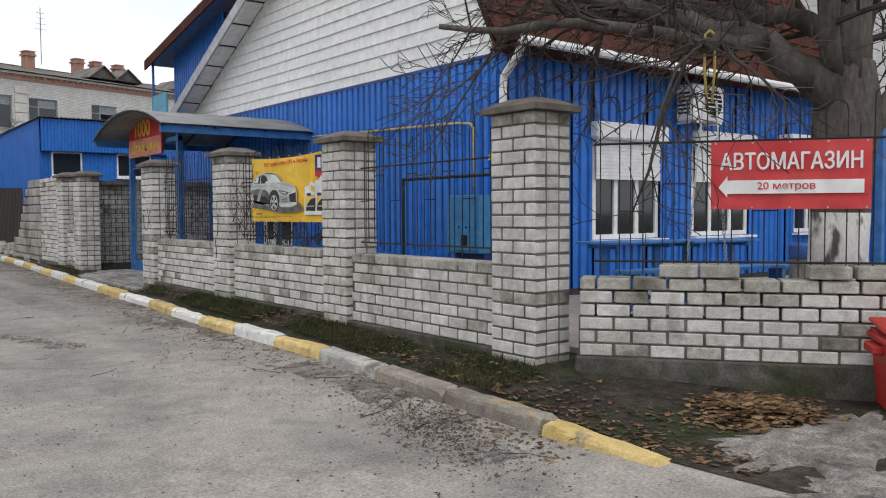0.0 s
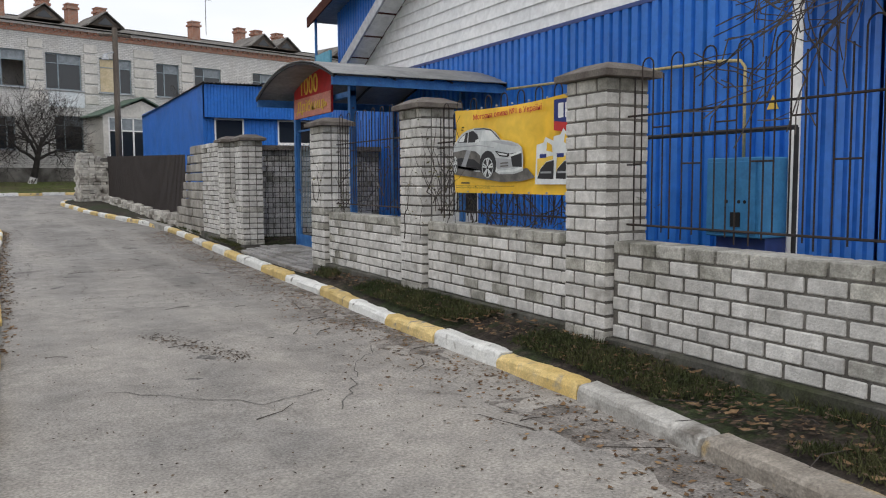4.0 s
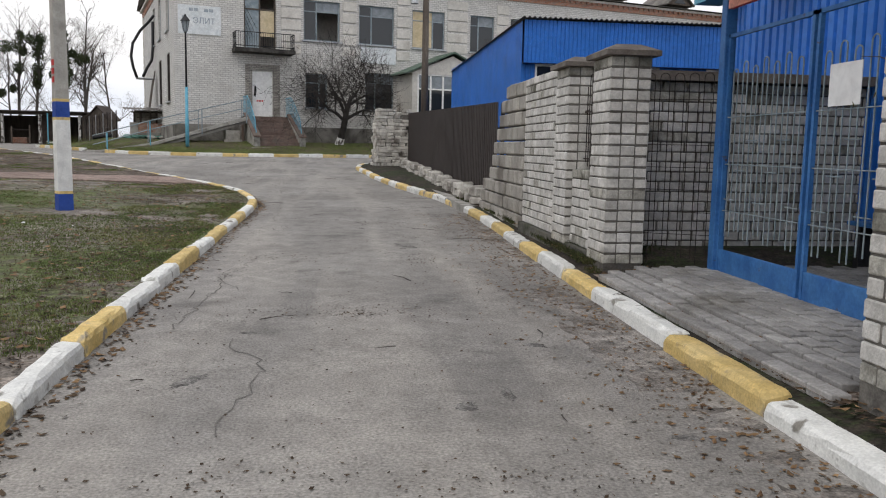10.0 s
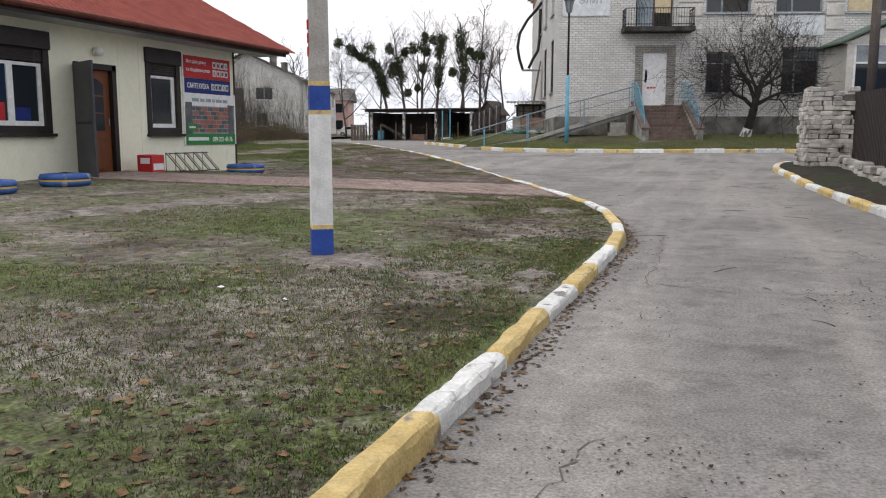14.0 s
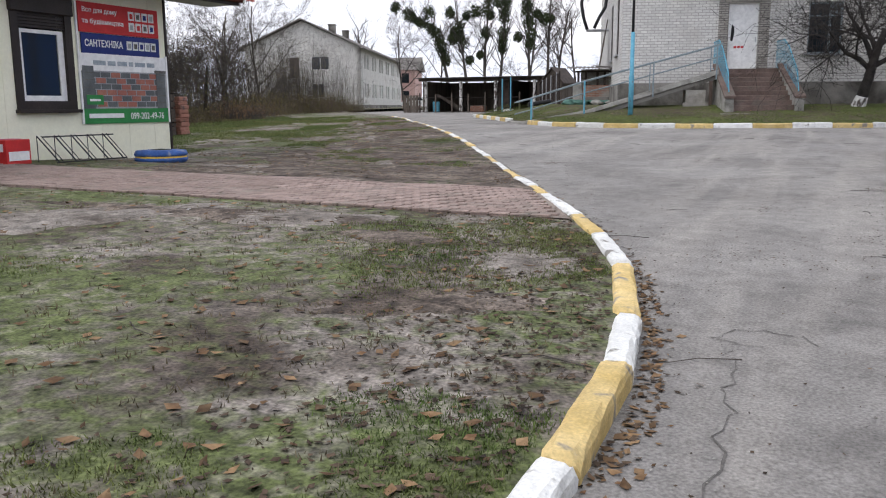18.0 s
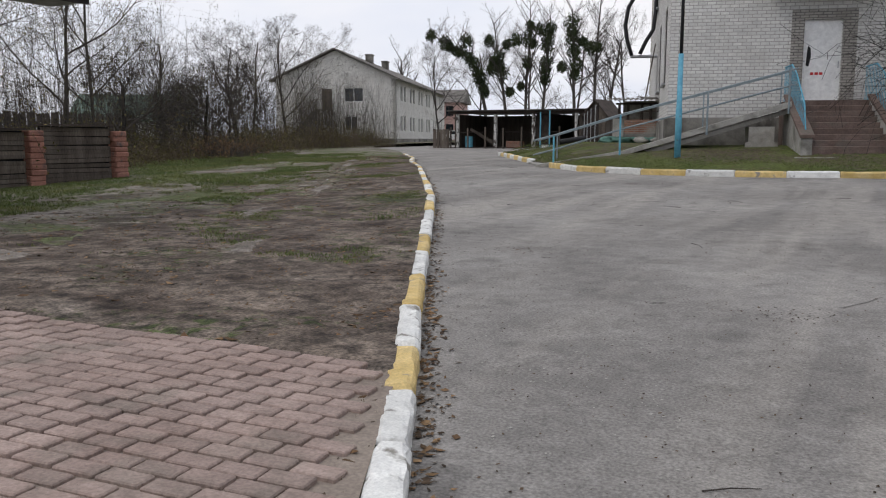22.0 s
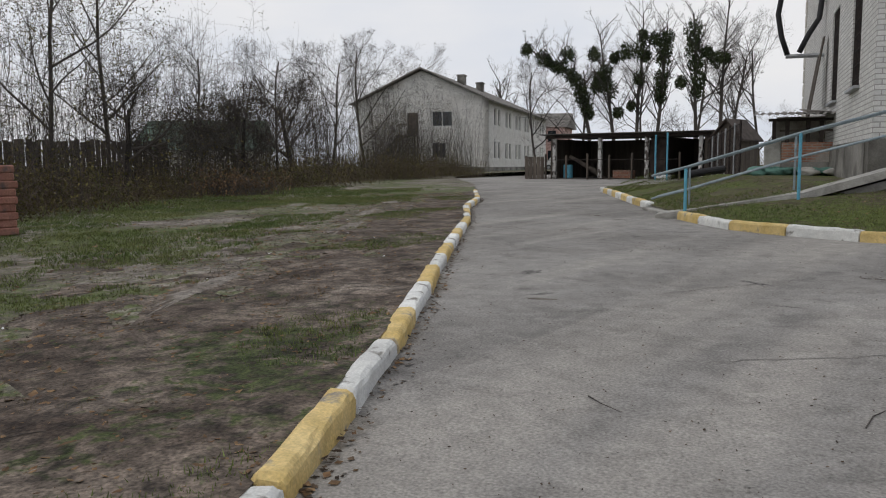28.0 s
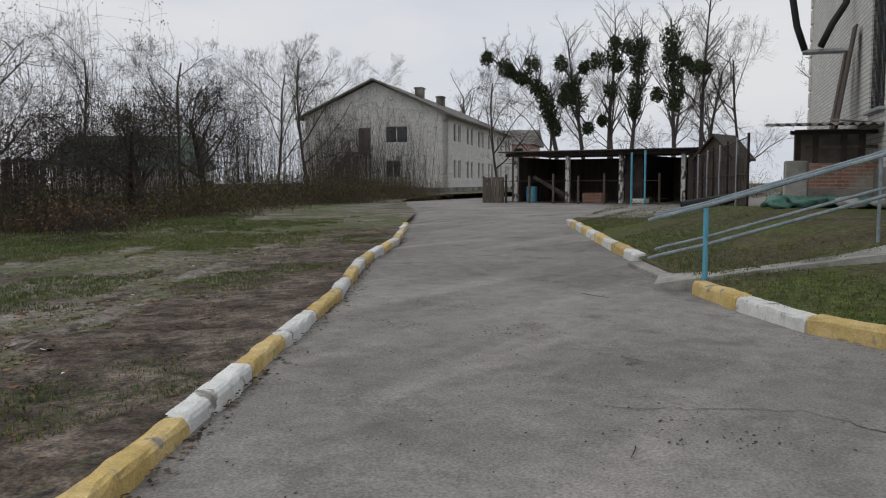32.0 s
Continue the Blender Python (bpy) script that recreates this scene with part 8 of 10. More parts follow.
for k in range(16):
    q = (bs.matrix_world @ Vector((-0.6 + rng.uniform(0, 4.4), -0.6 - rng.uniform(0, 0.7), 0)))
    ob = new("rubbish_sack", shared(("sack", k % 4), lambda: sack("rubbish_sack", GREEN_BAG if k % 4 else CONCRETE, rng)))
    ob.matrix_world = pose(q.x, q.y, bank_z(q.x, q.y) - 0.02, rng.uniform(-8, 8), rng.uniform(-8, 8), rng.uniform(0, 180))
    tagged(ob, "crumpled green woven sack of rubbish" if k % 4 else "crumpled grey sack of rubble", "sack", group="rubbish sacks by the bin store")
whole("black_pipe", Geo().tube((-12.2, 59.4, bank_z(-12.2, 59.4) + 0.12), (-11.3, 60.0, bank_z(-11.3, 60.0) + 0.15), 0.11, n=12), BLACK, "short black pipe lying on the grass", "pipe")

# ---- distant roofs and a parked car ----
fh = thing("yellow_cottage", (-19.0, 118.0, 1.1), 10, "pale yellow cottage with a brown roof far behind", "house")
PLASTER_Y = material("pale_yellow_render", (0.52, 0.46, 0.32), (0.6, 0.54, 0.4), 0.9, scale=0.6, fine=20, fine_amt=0.08, bump=0.1)
PINK = material("pale_pink_render", (0.50, 0.32, 0.28), (0.58, 0.40, 0.36), 0.9, scale=0.6, fine=20, fine_amt=0.1, bump=0.1)
part("wall_shell", Geo().box(0, 0, -0.5, 16, 8, 4.6), PLASTER_Y, fh)
part("roof", Geo().prism([(-0.6, 4.4), (8.6, 4.4), (4, 7.4)], "x", -0.6, 16.6), SLATE, fh)
ph = thing("pink_house", (-65.0, 130.5, 1.2), 21, "pale pink two-storey house end", "house")
part("wall_shell", Geo().box(0.5, 0, -0.5, 9, 10, 5.6), PINK, ph)
part("roof", Geo().prism([(-0.2, 5.5), (10.3, 5.5), (5, 7.6)], "x", 0, 9.6), SLATE, ph)
for xx in (1.8, 4.5, 7.0):
    for zz in (1.0, 3.6):
        part("window", Geo().box(xx, -0.03, zz, xx + 1.1, 0.0, zz + 1.4), GLASS, ph)
gh = thing("green_roof_house", (-62.0, 74.0, 0.2), 35, "low house with a dull green roof behind the fence", "house")
part("wall_shell", Geo().box(0, 0, -0.4, 9, 7, 2.8), PLASTER, gh)
part("roof", Geo().prism([(-0.5, 2.7), (7.5, 2.7), (3.5, 5.2)], "x", -0.5, 9.5), ROOF_GREEN, gh)
pc = thing("parked_car", (-48.2, 118.0, 1.1), 20, "white parked car far off beside the garages", "car")
prof = [(-2.0, 0.3), (-2.05, 0.75), (-1.7, 0.85), (-1.1, 1.4), (0.6, 1.42), (1.2, 0.95), (1.95, 0.82), (2.05, 0.55), (2.0, 0.3)]
part("body", Geo().prism([(u, v) for u, v in prof], "y", -0.8, 0.8), WHITE, pc)
part("windows", Geo().prism([(-1.05, 0.95), (-0.85, 1.32), (0.5, 1.34), (0.95, 0.98)], "y", -0.82, 0.82), GLASS, pc)
for sx in (-1.3, 1.3):
    for sy in (-0.75, 0.75):
        w = part("wheel", Geo().tube((sx, sy - 0.1, 0.31), (sx, sy + 0.1, 0.31), 0.31, n=16), BLACK, pc)
        part("rim", Geo().tube((sx, sy - 0.11, 0.31), (sx, sy + 0.11, 0.31), 0.18, n=12), GALV, w)
# timber fence behind the thicket
tb = thing("timber_fence", (-46.0, 47.0, 0.85), 55, "old dark timber fence behind the brushwood", "fence")
for k in range(68):
    piece("plank", shared("plank", lambda: Geo().box(0, -0.015, 0, 0.21, 0.015, 2.0).mesh("plank", OLD_WOOD)), tb, pose(k * 0.225, 0, rng.uniform(-0.08, 0.05), 0, rng.uniform(-1.2, 1.2), 0))
# concrete and timber pole by the porch of the old building
up = thing("utility_pole", (5.35, 44.5, 0.5), 0, "weathered timber utility pole with a lamp arm", "pole")
part("shaft", Geo().disc_solid((0, 0, -0.2), [(0.16, 0), (0.12, 8.2)], 10), OLD_WOOD, up, smooth=True)
part("brace", Geo().tube((-0.1, -0.2, 0), (0.0, 0.0, 2.4), 0.07, n=7), OLD_WOOD, up)
part("lamp_arm", Geo().tube((0, 0, 6.9), (-0.5, -0.4, 6.7), 0.03, n=6), GALV, up)
part("lamp_head", Geo().disc_solid((-0.5, -0.4, 6.45), [(0.16, 0), (0.12, 0.2), (0.04, 0.28)], 10), GALV, up)
part("cross_arm", Geo().box(-0.7, -0.05, 7.6, 0.7, 0.05, 7.7), OLD_WOOD, up)

# ---- trees and brushwood ----
def grow(out, rng, p, d, length, r, level, spec):
    """One limb and, along it, its smaller limbs; out collects (level, points, radii)."""
    n = spec["seg"][min(level, len(spec["seg"]) - 1)]
    pts, rad = [p.copy()], [r]
    d = d.normalized()
    for k in range(n):
        w = spec["wander"] * (0.6 + 0.4 * min(level, 4))
        d = (d + Vector((rng.gauss(0, w), rng.gauss(0, w), rng.gauss(0, w) + spec["up"]))).normalized()
        p = p + d * (length / n)
        pts.append(p.copy())
        rad.append(max(spec["rmin"], r * (1 - (k + 1) / n * (0.75 if level else 0.55))))
    out.append((level, pts, rad))
    if level >= spec["levels"]:
        return
    kids = spec["kids"][level]
    f0 = spec["bare"] if level == 0 else 0.2
    for k in range(kids):
        f = f0 + (1 - f0) * (k + rng.random()) / kids
        i = min(n - 1, int(f * n))
        t = f * n - i
        q = pts[i].lerp(pts[i + 1], t)
        rr = (rad[i] * (1 - t) + rad[i + 1] * t) * rng.uniform(0.5, 0.72)
        base = (pts[i + 1] - pts[i]).normalized()
        side = base.orthogonal().normalized()
        side.rotate(Matrix.Rotation(rng.uniform(0, 2 * math.pi), 3, base))
        ang = radians(rng.uniform(*spec["angle"]))
        nd = base * math.cos(ang) + side * math.sin(ang)
        grow(out, rng, q, nd, length * spec["ratio"] * rng.uniform(0.7, 1.2) * (1.15 - 0.55 * f), rr, level + 1, spec)


def leaf_quads(g, rng, at, size, n, spread):
    for _ in range(n):
        c = Vector(at) + Vector((rng.gauss(0, spread), rng.gauss(0, spread), rng.gauss(0, spread)))
        a = Vector((rng.gauss(0, 1), rng.gauss(0, 1), rng.gauss(0, 1))).normalized()
        b = a.orthogonal().normalized()
        s = size * rng.uniform(0.6, 1.3)
        g.add([c - a * s, c + b * s * 0.45, c + a * s, c - b * s * 0.45], [(0, 1, 2, 3)])


def tree(name, seed, height, r, spec, label, leaf=None, leaf_n=0, leaf_size=0.03, white=0.0, lean=(0, 0), clumps=0, bark=None, twig=None):
    """A bare tree at the origin: trunk, crown of limbs and twigs, and what leaves or clumps it has."""
    rng = random.Random(seed)
    out = []
    grow(out, rng, Vector((0, 0, -0.15)), Vector((lean[0], lean[1], 1)), height, r, 0, spec)
    th = thing(name, (0, 0, 0), 0, label, "tree")
    trunk, crown = Geo(), Geo()
    tips = []
    for level, pts, rad in out:
        if level == 0:
            rad = [rad[0] * 1.25] + rad[1:]
            trunk.sweep(pts, rad, 10)
        else:
            crown.sweep(pts, rad, 6 if level == 1 else (4 if level == 2 else 3))
            if level >= spec["levels"] - 1:
                tips.append(pts[-1])
    part("trunk", trunk, bark or BARK, th, smooth=True, fix=False)
    tagged(part("crown", crown, twig or TWIG, th, fix=False), kind="stuff")
    if white:
        pts, rad = out[0][1], out[0][2]
        n = 6
        q = [pts[0].lerp(pts[1], k / n * min(1, white / max(0.01, (pts[1] - pts[0]).length))) for k in range(n + 1)]
        part("whitewash", Geo().sweep(q, [rad[0] * 1.27 + (rad[1] - rad[0] * 1.25) * k / n * min(1, white / max(0.01, (pts[1] - pts[0]).length)) for k in range(n + 1)], 10), LIME, th, "flaking whitewashed foot", smooth=True, fix=False)
    if leaf and leaf_n:
        g = Geo()
        for tp in tips:
            if rng.random() < leaf_n:
                leaf_quads(g, rng, tp, leaf_size, rng.randint(2, 5), 0.2)
        tagged(part("leaves", g, leaf, th, fix=False), kind="stuff")
    for _ in range(clumps):
        lv, pts, rad = rng.choice([o for o in out if o[0] in (0, 1, 2) and o[1][-1].z > height * 0.45])
        c = pts[rng.randint(max(1, len(pts) // 2), len(pts) - 1)]
        g = Geo()
        big = rng.uniform(0.38, 0.75)
        for _ in range(330):
            v = Vector((rng.gauss(0, 1), rng.gauss(0, 1), rng.gauss(0, 1))).normalized() * big * (rng.random() ** 0.4) * rng.uniform(0.85, 1.12)
            leaf_quads(g, rng, c + v * Vector((1, 1, 1.15)).length / 1.78, 0.1, 1, 0.02)
        tagged(part("mistletoe", g, MISTLETOE, th, fix=False), "dense round clump of mistletoe", kind="stuff")
    return th


def put(th, x, y, z, rz=0.0, s=1.0, copy=True):
    ob = copy_thing(th, pose(x, y, z, 0, 0, rz)) if copy else th
    ob.matrix_world = pose(x, y, z, 0, 0, rz) @ Matrix.Scale(s, 4)
    return ob


SPREAD = dict(levels=4, seg=(5, 5, 4, 3, 2), wander=0.13, up=0.03, rmin=0.004, kids=(6, 7, 7, 5), bare=0.35, angle=(32, 68), ratio=0.62)
UPRIGHT = dict(levels=4, seg=(7, 5, 4, 3, 2), wander=0.06, up=0.05, rmin=0.006, kids=(11, 6, 5, 4), bare=0.3, angle=(22, 48), ratio=0.42)
OPEN = dict(levels=4, seg=(6, 5, 4, 3, 2), wander=0.11, up=0.045, rmin=0.004, kids=(8, 7, 7, 6), bare=0.2, angle=(28, 60), ratio=0.58)
SAPLING = dict(levels=2, seg=(7, 4, 2), wander=0.045, up=0.04, rmin=0.005, kids=(12, 4), bare=0.2, angle=(18, 40), ratio=0.2)

# old fruit tree behind the diagonal wall
OLDT = dict(SPREAD, wander=0.14, up=0.012, kids=(5, 7, 7, 5), levels=4, angle=(25, 60))
R_AX, F_AX = Vector((0.789, -0.614, 0)), Vector((0.614, 0.789, 0))


def knobbly(g, amp, s, seed):
    g.v = [tuple(Vector(p) + Vector((noise.noise((p[0] * s, p[1] * s, p[2] * s + seed)), noise.noise((p[0] * s + 9, p[1] * s, p[2] * s + seed)), 0)) * amp) for p in g.v]
    return g


def old_tree(x, y):
    """Thick gnarled trunk, heavy limbs that arch over the fence, and their twigs."""
    rng = random.Random(5)
    th = thing("old_tree", (x, y, 0), 0, "old spreading bare tree with a whitewashed trunk", "tree")
    line = [Vector((0.02, 0, z)) + R_AX * u for z, u in ((0.0, 0.0), (0.3, 0.0), (0.6, -0.01), (0.9, -0.015), (1.25, -0.01), (1.6, 0.0), (1.95, 0.03), (2.2, 0.05), (2.45, 0.08))]
    rad = [0.29, 0.245, 0.225, 0.218, 0.222, 0.235, 0.26, 0.24, 0.17]
    part("trunk", knobbly(Geo().sweep(line, rad, 18), 0.05, 3.5, 1), BARK, th, smooth=True)
    part("whitewash", knobbly(Geo().sweep(line[:5], [r + 0.004 for r in rad[:5]], 18), 0.05, 3.5, 1), LIME, th, "flaking whitewashed foot", smooth=True)
    out = []
    limbs = (
        ([(-0.05, 0, 2.1), (-0.24, 0, 2.36), (-0.56, 0.05, 2.6), (-0.94, 0.1, 2.70), (-1.18, 0.1, 2.8), (-1.71, 0.2, 2.98), (-2.4, 0.3, 3.12), (-3.1, 0.4, 3.1)], 0.15, 0.03, 16),
        ([(-0.62, 0, 2.6), (-0.9, -0.15, 2.56), (-1.13, -0.2, 2.53), (-1.6, -0.3, 2.63), (-2.1, -0.3, 2.7), (-2.7, -0.2, 2.66), (-3.2, -0.1, 2.72)], 0.075, 0.02, 13),
        ([(0.05, 0, 2.3), (0.06, 0.1, 2.6), (-0.22, 0.2, 2.82), (-0.5, 0.3, 2.86), (-0.85, 0.4, 3.1), (-1.2, 0.6, 3.5)], 0.12, 0.04, 12),
        ([(0.07, 0, 2.3), (0.08, 0, 2.8), (0.1, 0.1, 3.3), (0.2, 0.2, 4.1), (0.25, 0.2, 5.0)], 0.16, 0.04, 10),
        ([(0.12, 0, 1.75), (0.3, -0.1, 2.05), (0.5, -0.2, 2.4), (0.9, -0.3, 2.95), (1.4, -0.4, 3.4)], 0.11, 0.04, 10),
        ([(0.1, 0, 2.4), (0.25, 0.2, 2.65), (0.5, 0.4, 3.1), (0.8, 0.7, 3.8)], 0.10, 0.03, 9),
        ([(-0.05, 0, 2.25), (-0.2, -0.2, 2.7), (-0.35, -0.5, 3.2), (-0.7, -0.9, 3.6), (-1.2, -1.2, 3.9)], 0.09, 0.03, 10),
        ([(-0.1, 0.1, 2.2), (-0.45, 0.5, 2.75), (-1.0, 1.0, 3.2), (-1.7, 1.5, 3.5), (-2.4, 1.9, 3.7)], 0.10, 0.03, 11))
    crown = Geo()
    for pts, r0, r1, kids in limbs:
        p3 = [R_AX * u + F_AX * v + Vector((0, 0, z)) for u, v, z in pts]
        fine = []
        for a, b in zip(p3, p3[1:]):
            fine += [a, a.lerp(b, 0.5) + Vector((rng.gauss(0, 0.02), rng.gauss(0, 0.02), rng.gauss(0, 0.025)))]
        fine.append(p3[-1])
        rr = [r0 + (r1 - r0) * k / (len(fine) - 1) for k in range(len(fine))]
        part("limb", knobbly(Geo().sweep(fine, rr, 12), 0.03, 6, 2), BARK, th, smooth=True)
        for k in range(kids):
            f = 0.25 + 0.75 * (k + rng.random()) / kids
            i = min(len(fine) - 2, int(f * (len(fine) - 1)))
            base = (fine[i + 1] - fine[i]).normalized()
            side = base.orthogonal().normalized()
            side.rotate(Matrix.Rotation(rng.uniform(0, 2 * math.pi), 3, base))
            ang = radians(rng.uniform(28, 70))
            grow(out, rng, fine[i], base * math.cos(ang) + side * math.sin(ang) + Vector((0, 0, 0.1)), rng.uniform(0.8, 1.7), min(0.028, rr[i] * rng.uniform(0.3, 0.5)), 2, OLDT)
    for level, pts, rad in out:
        crown.sweep(pts, rad, 5 if level == 2 else 3)
    tagged(part("crown", crown, TWIG, th, fix=False), kind="stuff")
    return th


near = old_tree(6.56, 3.25)
# dark fruit tree before the old building
apricot = tree("fruit_tree", 23, 1.75, 0.13, dict(SPREAD, kids=(8, 7, 6, 4), bare=0.48, wander=0.2, angle=(38, 72), ratio=1.02, up=0.03), "low dark wide fruit tree with a whitewashed foot", white=0.5, lean=(0.03, 0.0), bark=DARK_BARK, twig=DARK_BARK)
put(apricot, 1.75, 54.1, bank_z(1.75, 54.1), 0, 1.65, copy=False)
small = tree("fruit_tree", 12, 2.6, 0.1, dict(SPREAD, kids=(6, 7, 7, 5), bare=0.25), "bare young tree by the porch")
q = on_old(17.8, -2.0, 0)
put(small, q.x, q.y, bank_z(q.x, q.y), 0, 1.6, copy=False)
put(small, q.x + 6, q.y + 1.5, bank_z(q.x + 6, q.y + 1.5), 100, 1.7)
# dark rounded wild fruit trees in the thicket
wild = tree("wild_fruit_tree", 13, 2.2, 0.09, dict(SPREAD, kids=(7, 8, 7, 5), bare=0.15, angle=(30, 75), ratio=0.75), "dark dense bare wild fruit tree in the thicket", leaf=GREEN_LEAF, leaf_n=0.05, leaf_size=0.03, bark=DARK_BARK, twig=TWIG)
for k, (x, y, s) in enumerate(((-30.5, 53.0, 1.6), (-35.7, 66.0, 1.95), (-39.5, 65.5, 1.6), (-32.5, 60.0, 1.5))):
    put(wild, x, y, lawn_z(x, y), 70 * k, s, copy=k > 0)
# trees with mistletoe behind the garages
def mistletoe_tree(x, y, trunk, clumps, seed):
    """A slender bare tree; trunk as (across, height), round clumps as (across, height, radius)."""
    rng = random.Random(seed)
    across = Vector((0.907, 0.422, 0))
    th = thing("mistletoe_tree", (x, y, 0.85), 0, "tall bare tree hung with dark mistletoe clumps", "tree")
    pts = [across * u + Vector((rng.gauss(0, 0.06), rng.gauss(0, 0.06), z)) for u, z in trunk]
    n = len(pts)
    rad = [0.17 - 0.13 * k / (n - 1) for k in range(n)]
    part("trunk", Geo().sweep(pts, rad, 8), FAR_TWIG, th, smooth=True, fix=False)
    out, crown = [], Geo()
    for k in range(26):
        f = 0.3 + 0.7 * k / 25
        i = min(n - 2, int(f * (n - 1)))
        q = pts[i].lerp(pts[i + 1], f * (n - 1) - i)
        a = rng.uniform(0, 6.28)
        grow(out, rng, q, Vector((math.cos(a), math.sin(a), rng.uniform(0.7, 2.2))), rng.uniform(1.6, 3.4) * (1.2 - 0.5 * f), rad[i] * 0.4, 2, UPRIGHT)
    for u, z, r in clumps:
        c = across * u + Vector((0, 0, z))
        i = min(range(n), key=lambda m: (pts[m] - c).length)
        crown.sweep([pts[i], pts[i].lerp(c, 0.5) + Vector((0, 0, 0.1)), c], [0.06, 0.05, 0.03], 4)
        g = Geo()
        for _ in range(420):
            v = Vector((rng.gauss(0, 1), rng.gauss(0, 1), rng.gauss(0, 1))).normalized() * r * (rng.random() ** 0.36) * rng.uniform(0.8, 1.12)
            v.z *= 1.15
            leaf_quads(g, rng, c + v, 0.1, 1, 0.02)
        tagged(part("mistletoe", g, MISTLETOE, th, fix=False), "dense round clump of mistletoe", kind="stuff")
    for level, ps, rr in out:
        crown.sweep(ps, rr, 4 if level == 2 else 3)
    tagged(part("crown", crown, FAR_TWIG, th, fix=False), kind="stuff")


mistletoe_tree(-32.3, 92, [(0.6, 0), (0.5, 3.2), (0.1, 5.3), (-0.5, 7.0), (-1.8, 8.2), (-3.0, 8.8), (-4.3, 9.6)],
               [(0.4, 4.6, 0.5), (0.2, 5.2, 0.6), (0.0, 5.8, 0.62), (-0.25, 6.4, 0.6), (-0.5, 7.0, 0.58), (-0.9, 7.5, 0.5), (-1.6, 8.0, 0.55), (-2.1, 8.1, 0.4), (-1.1, 9.0, 0.55), (-3.0, 8.8, 0.62), (-2.6, 8.5, 0.4), (-4.2, 9.4, 0.5)], 1)
mistletoe_tree(-30.0, 92, [(0.5, 0), (0.1, 3.2), (-0.2, 5.6), (-0.5, 7.6), (-0.8, 10.2)], [(-1.3, 8.8, 0.5), (-0.5, 7.5, 0.6), (-0.9, 7.1, 0.45), (-1.1, 6.5, 0.5), (-0.1, 6.2, 0.65), (-0.4, 6.8, 0.5), (0.2, 8.5, 0.4), (0.5, 4.6, 0.4)], 2)
mistletoe_tree(-27.9, 92, [(0.1, 0), (-0.05, 3.2), (0.0, 6.0), (0.15, 8.8), (0.2, 11.4)], [(-0.9, 8.8, 0.58), (0.25, 9.9, 0.45), (0.1, 8.9, 0.7), (0.4, 8.5, 0.45), (0.0, 6.9, 0.5), (-0.5, 5.0, 0.35)], 3)
mistletoe_tree(-26.4, 92, [(-0.1, 0), (0.0, 3.2), (0.15, 6.0), (0.3, 8.4), (0.5, 10.4)], [(0.5, 9.6, 0.55), (-0.35, 9.5, 0.5), (0.3, 8.9, 0.6), (0.3, 8.2, 0.6), (0.2, 6.9, 0.6), (0.15, 6.2, 0.55), (0.1, 5.5, 0.45)], 4)
mistletoe_tree(-24.0, 92, [(0.3, 0), (0.3, 3.2), (0.2, 6.0), (0.1, 8.6), (-0.1, 11.0)], [(0.0, 9.9, 0.75), (0.0, 9.1, 0.6), (0.05, 8.4, 0.7), (0.2, 7.6, 0.6), (0.35, 6.6, 0.6), (0.3, 5.8, 0.5), (-0.75, 6.4, 0.45), (1.5, 7.9, 0.55), (0.9, 8.4, 0.4)], 5)
mistletoe_tree(-22.4, 93, [(0.0, 0), (0.1, 3.4), (0.0, 6.0), (0.3, 9.0), (0.5, 12.4)], [(0.2, 8.0, 0.4)], 6)
bare = [tree("bare_tree", 50 + k, 8.0, 0.10, OPEN, "tall bare tree in late autumn", twig=FAR_TWIG, bark=FAR_TWIG) for k in range(2)]
leafy = [tree("autumn_tree", 60 + k, 8.0, 0.095, dict(OPEN, kids=(8, 6, 6, 4)), "half-bare tree with small olive leaves", twig=FAR_TWIG, bark=FAR_TWIG, leaf=GREEN_LEAF, leaf_n=0.6, leaf_size=0.045) for k in range(2)]
first = set()
for kind, v, x, y, rz, s in (("b", 0, -36.0, 91.5, 0, 1.0), ("b", 1, -13.0, 91.0, 30, 1.0), ("b", 0, -34.0, 95.0, 200, 1.05), ("b", 1, -9.5, 97.0, 80, 1.0), ("b", 1, -22.0, 101.0, 190, 1.2),
                             ("l", 0, -31.0, 50.5, 0, 1.0), ("l", 1, -35.5, 55.5, 120, 1.05), ("b", 0, -33.5, 63.0, 70, 0.72), ("b", 1, -36.5, 61.0, 150, 0.75), 
                             ("l", 0, -38.0, 47.5, 300, 1.15), ("l", 1, -27.5, 45.5, 20, 0.95), ("b", 0, -47.0, 84.0, 10, 1.2), ("l", 0, -24.5, 41.0, 90, 1.0), ("b", 1, -29.0, 38.5, 45, 1.05), ("l", 1, -34.0, 36.0, 10, 1.1),
                             ("b", 0, -58.0, 92.0, 100, 1.3), ("b", 1, -64.0, 110.0, 20, 1.4), ("b", 0, -8.0, 108.0, 20, 1.2), ("b", 1, -29.5, 108.0, 20, 1.3), ("b", 1, -36.0, 112.0, 120, 1.3)):
    proto = (bare if kind == "b" else leafy)[v]
    put(proto, x, y, 0.9, rz, s, copy=(kind, v) in first)
    first.add((kind, v))
far_pine = tree("leaning_poplar", 71, 10.0, 0.16, dict(UPRIGHT, kids=(14, 6, 5, 4)), "tall bare poplar far behind", twig=FAR_TWIG, bark=FAR_TWIG)
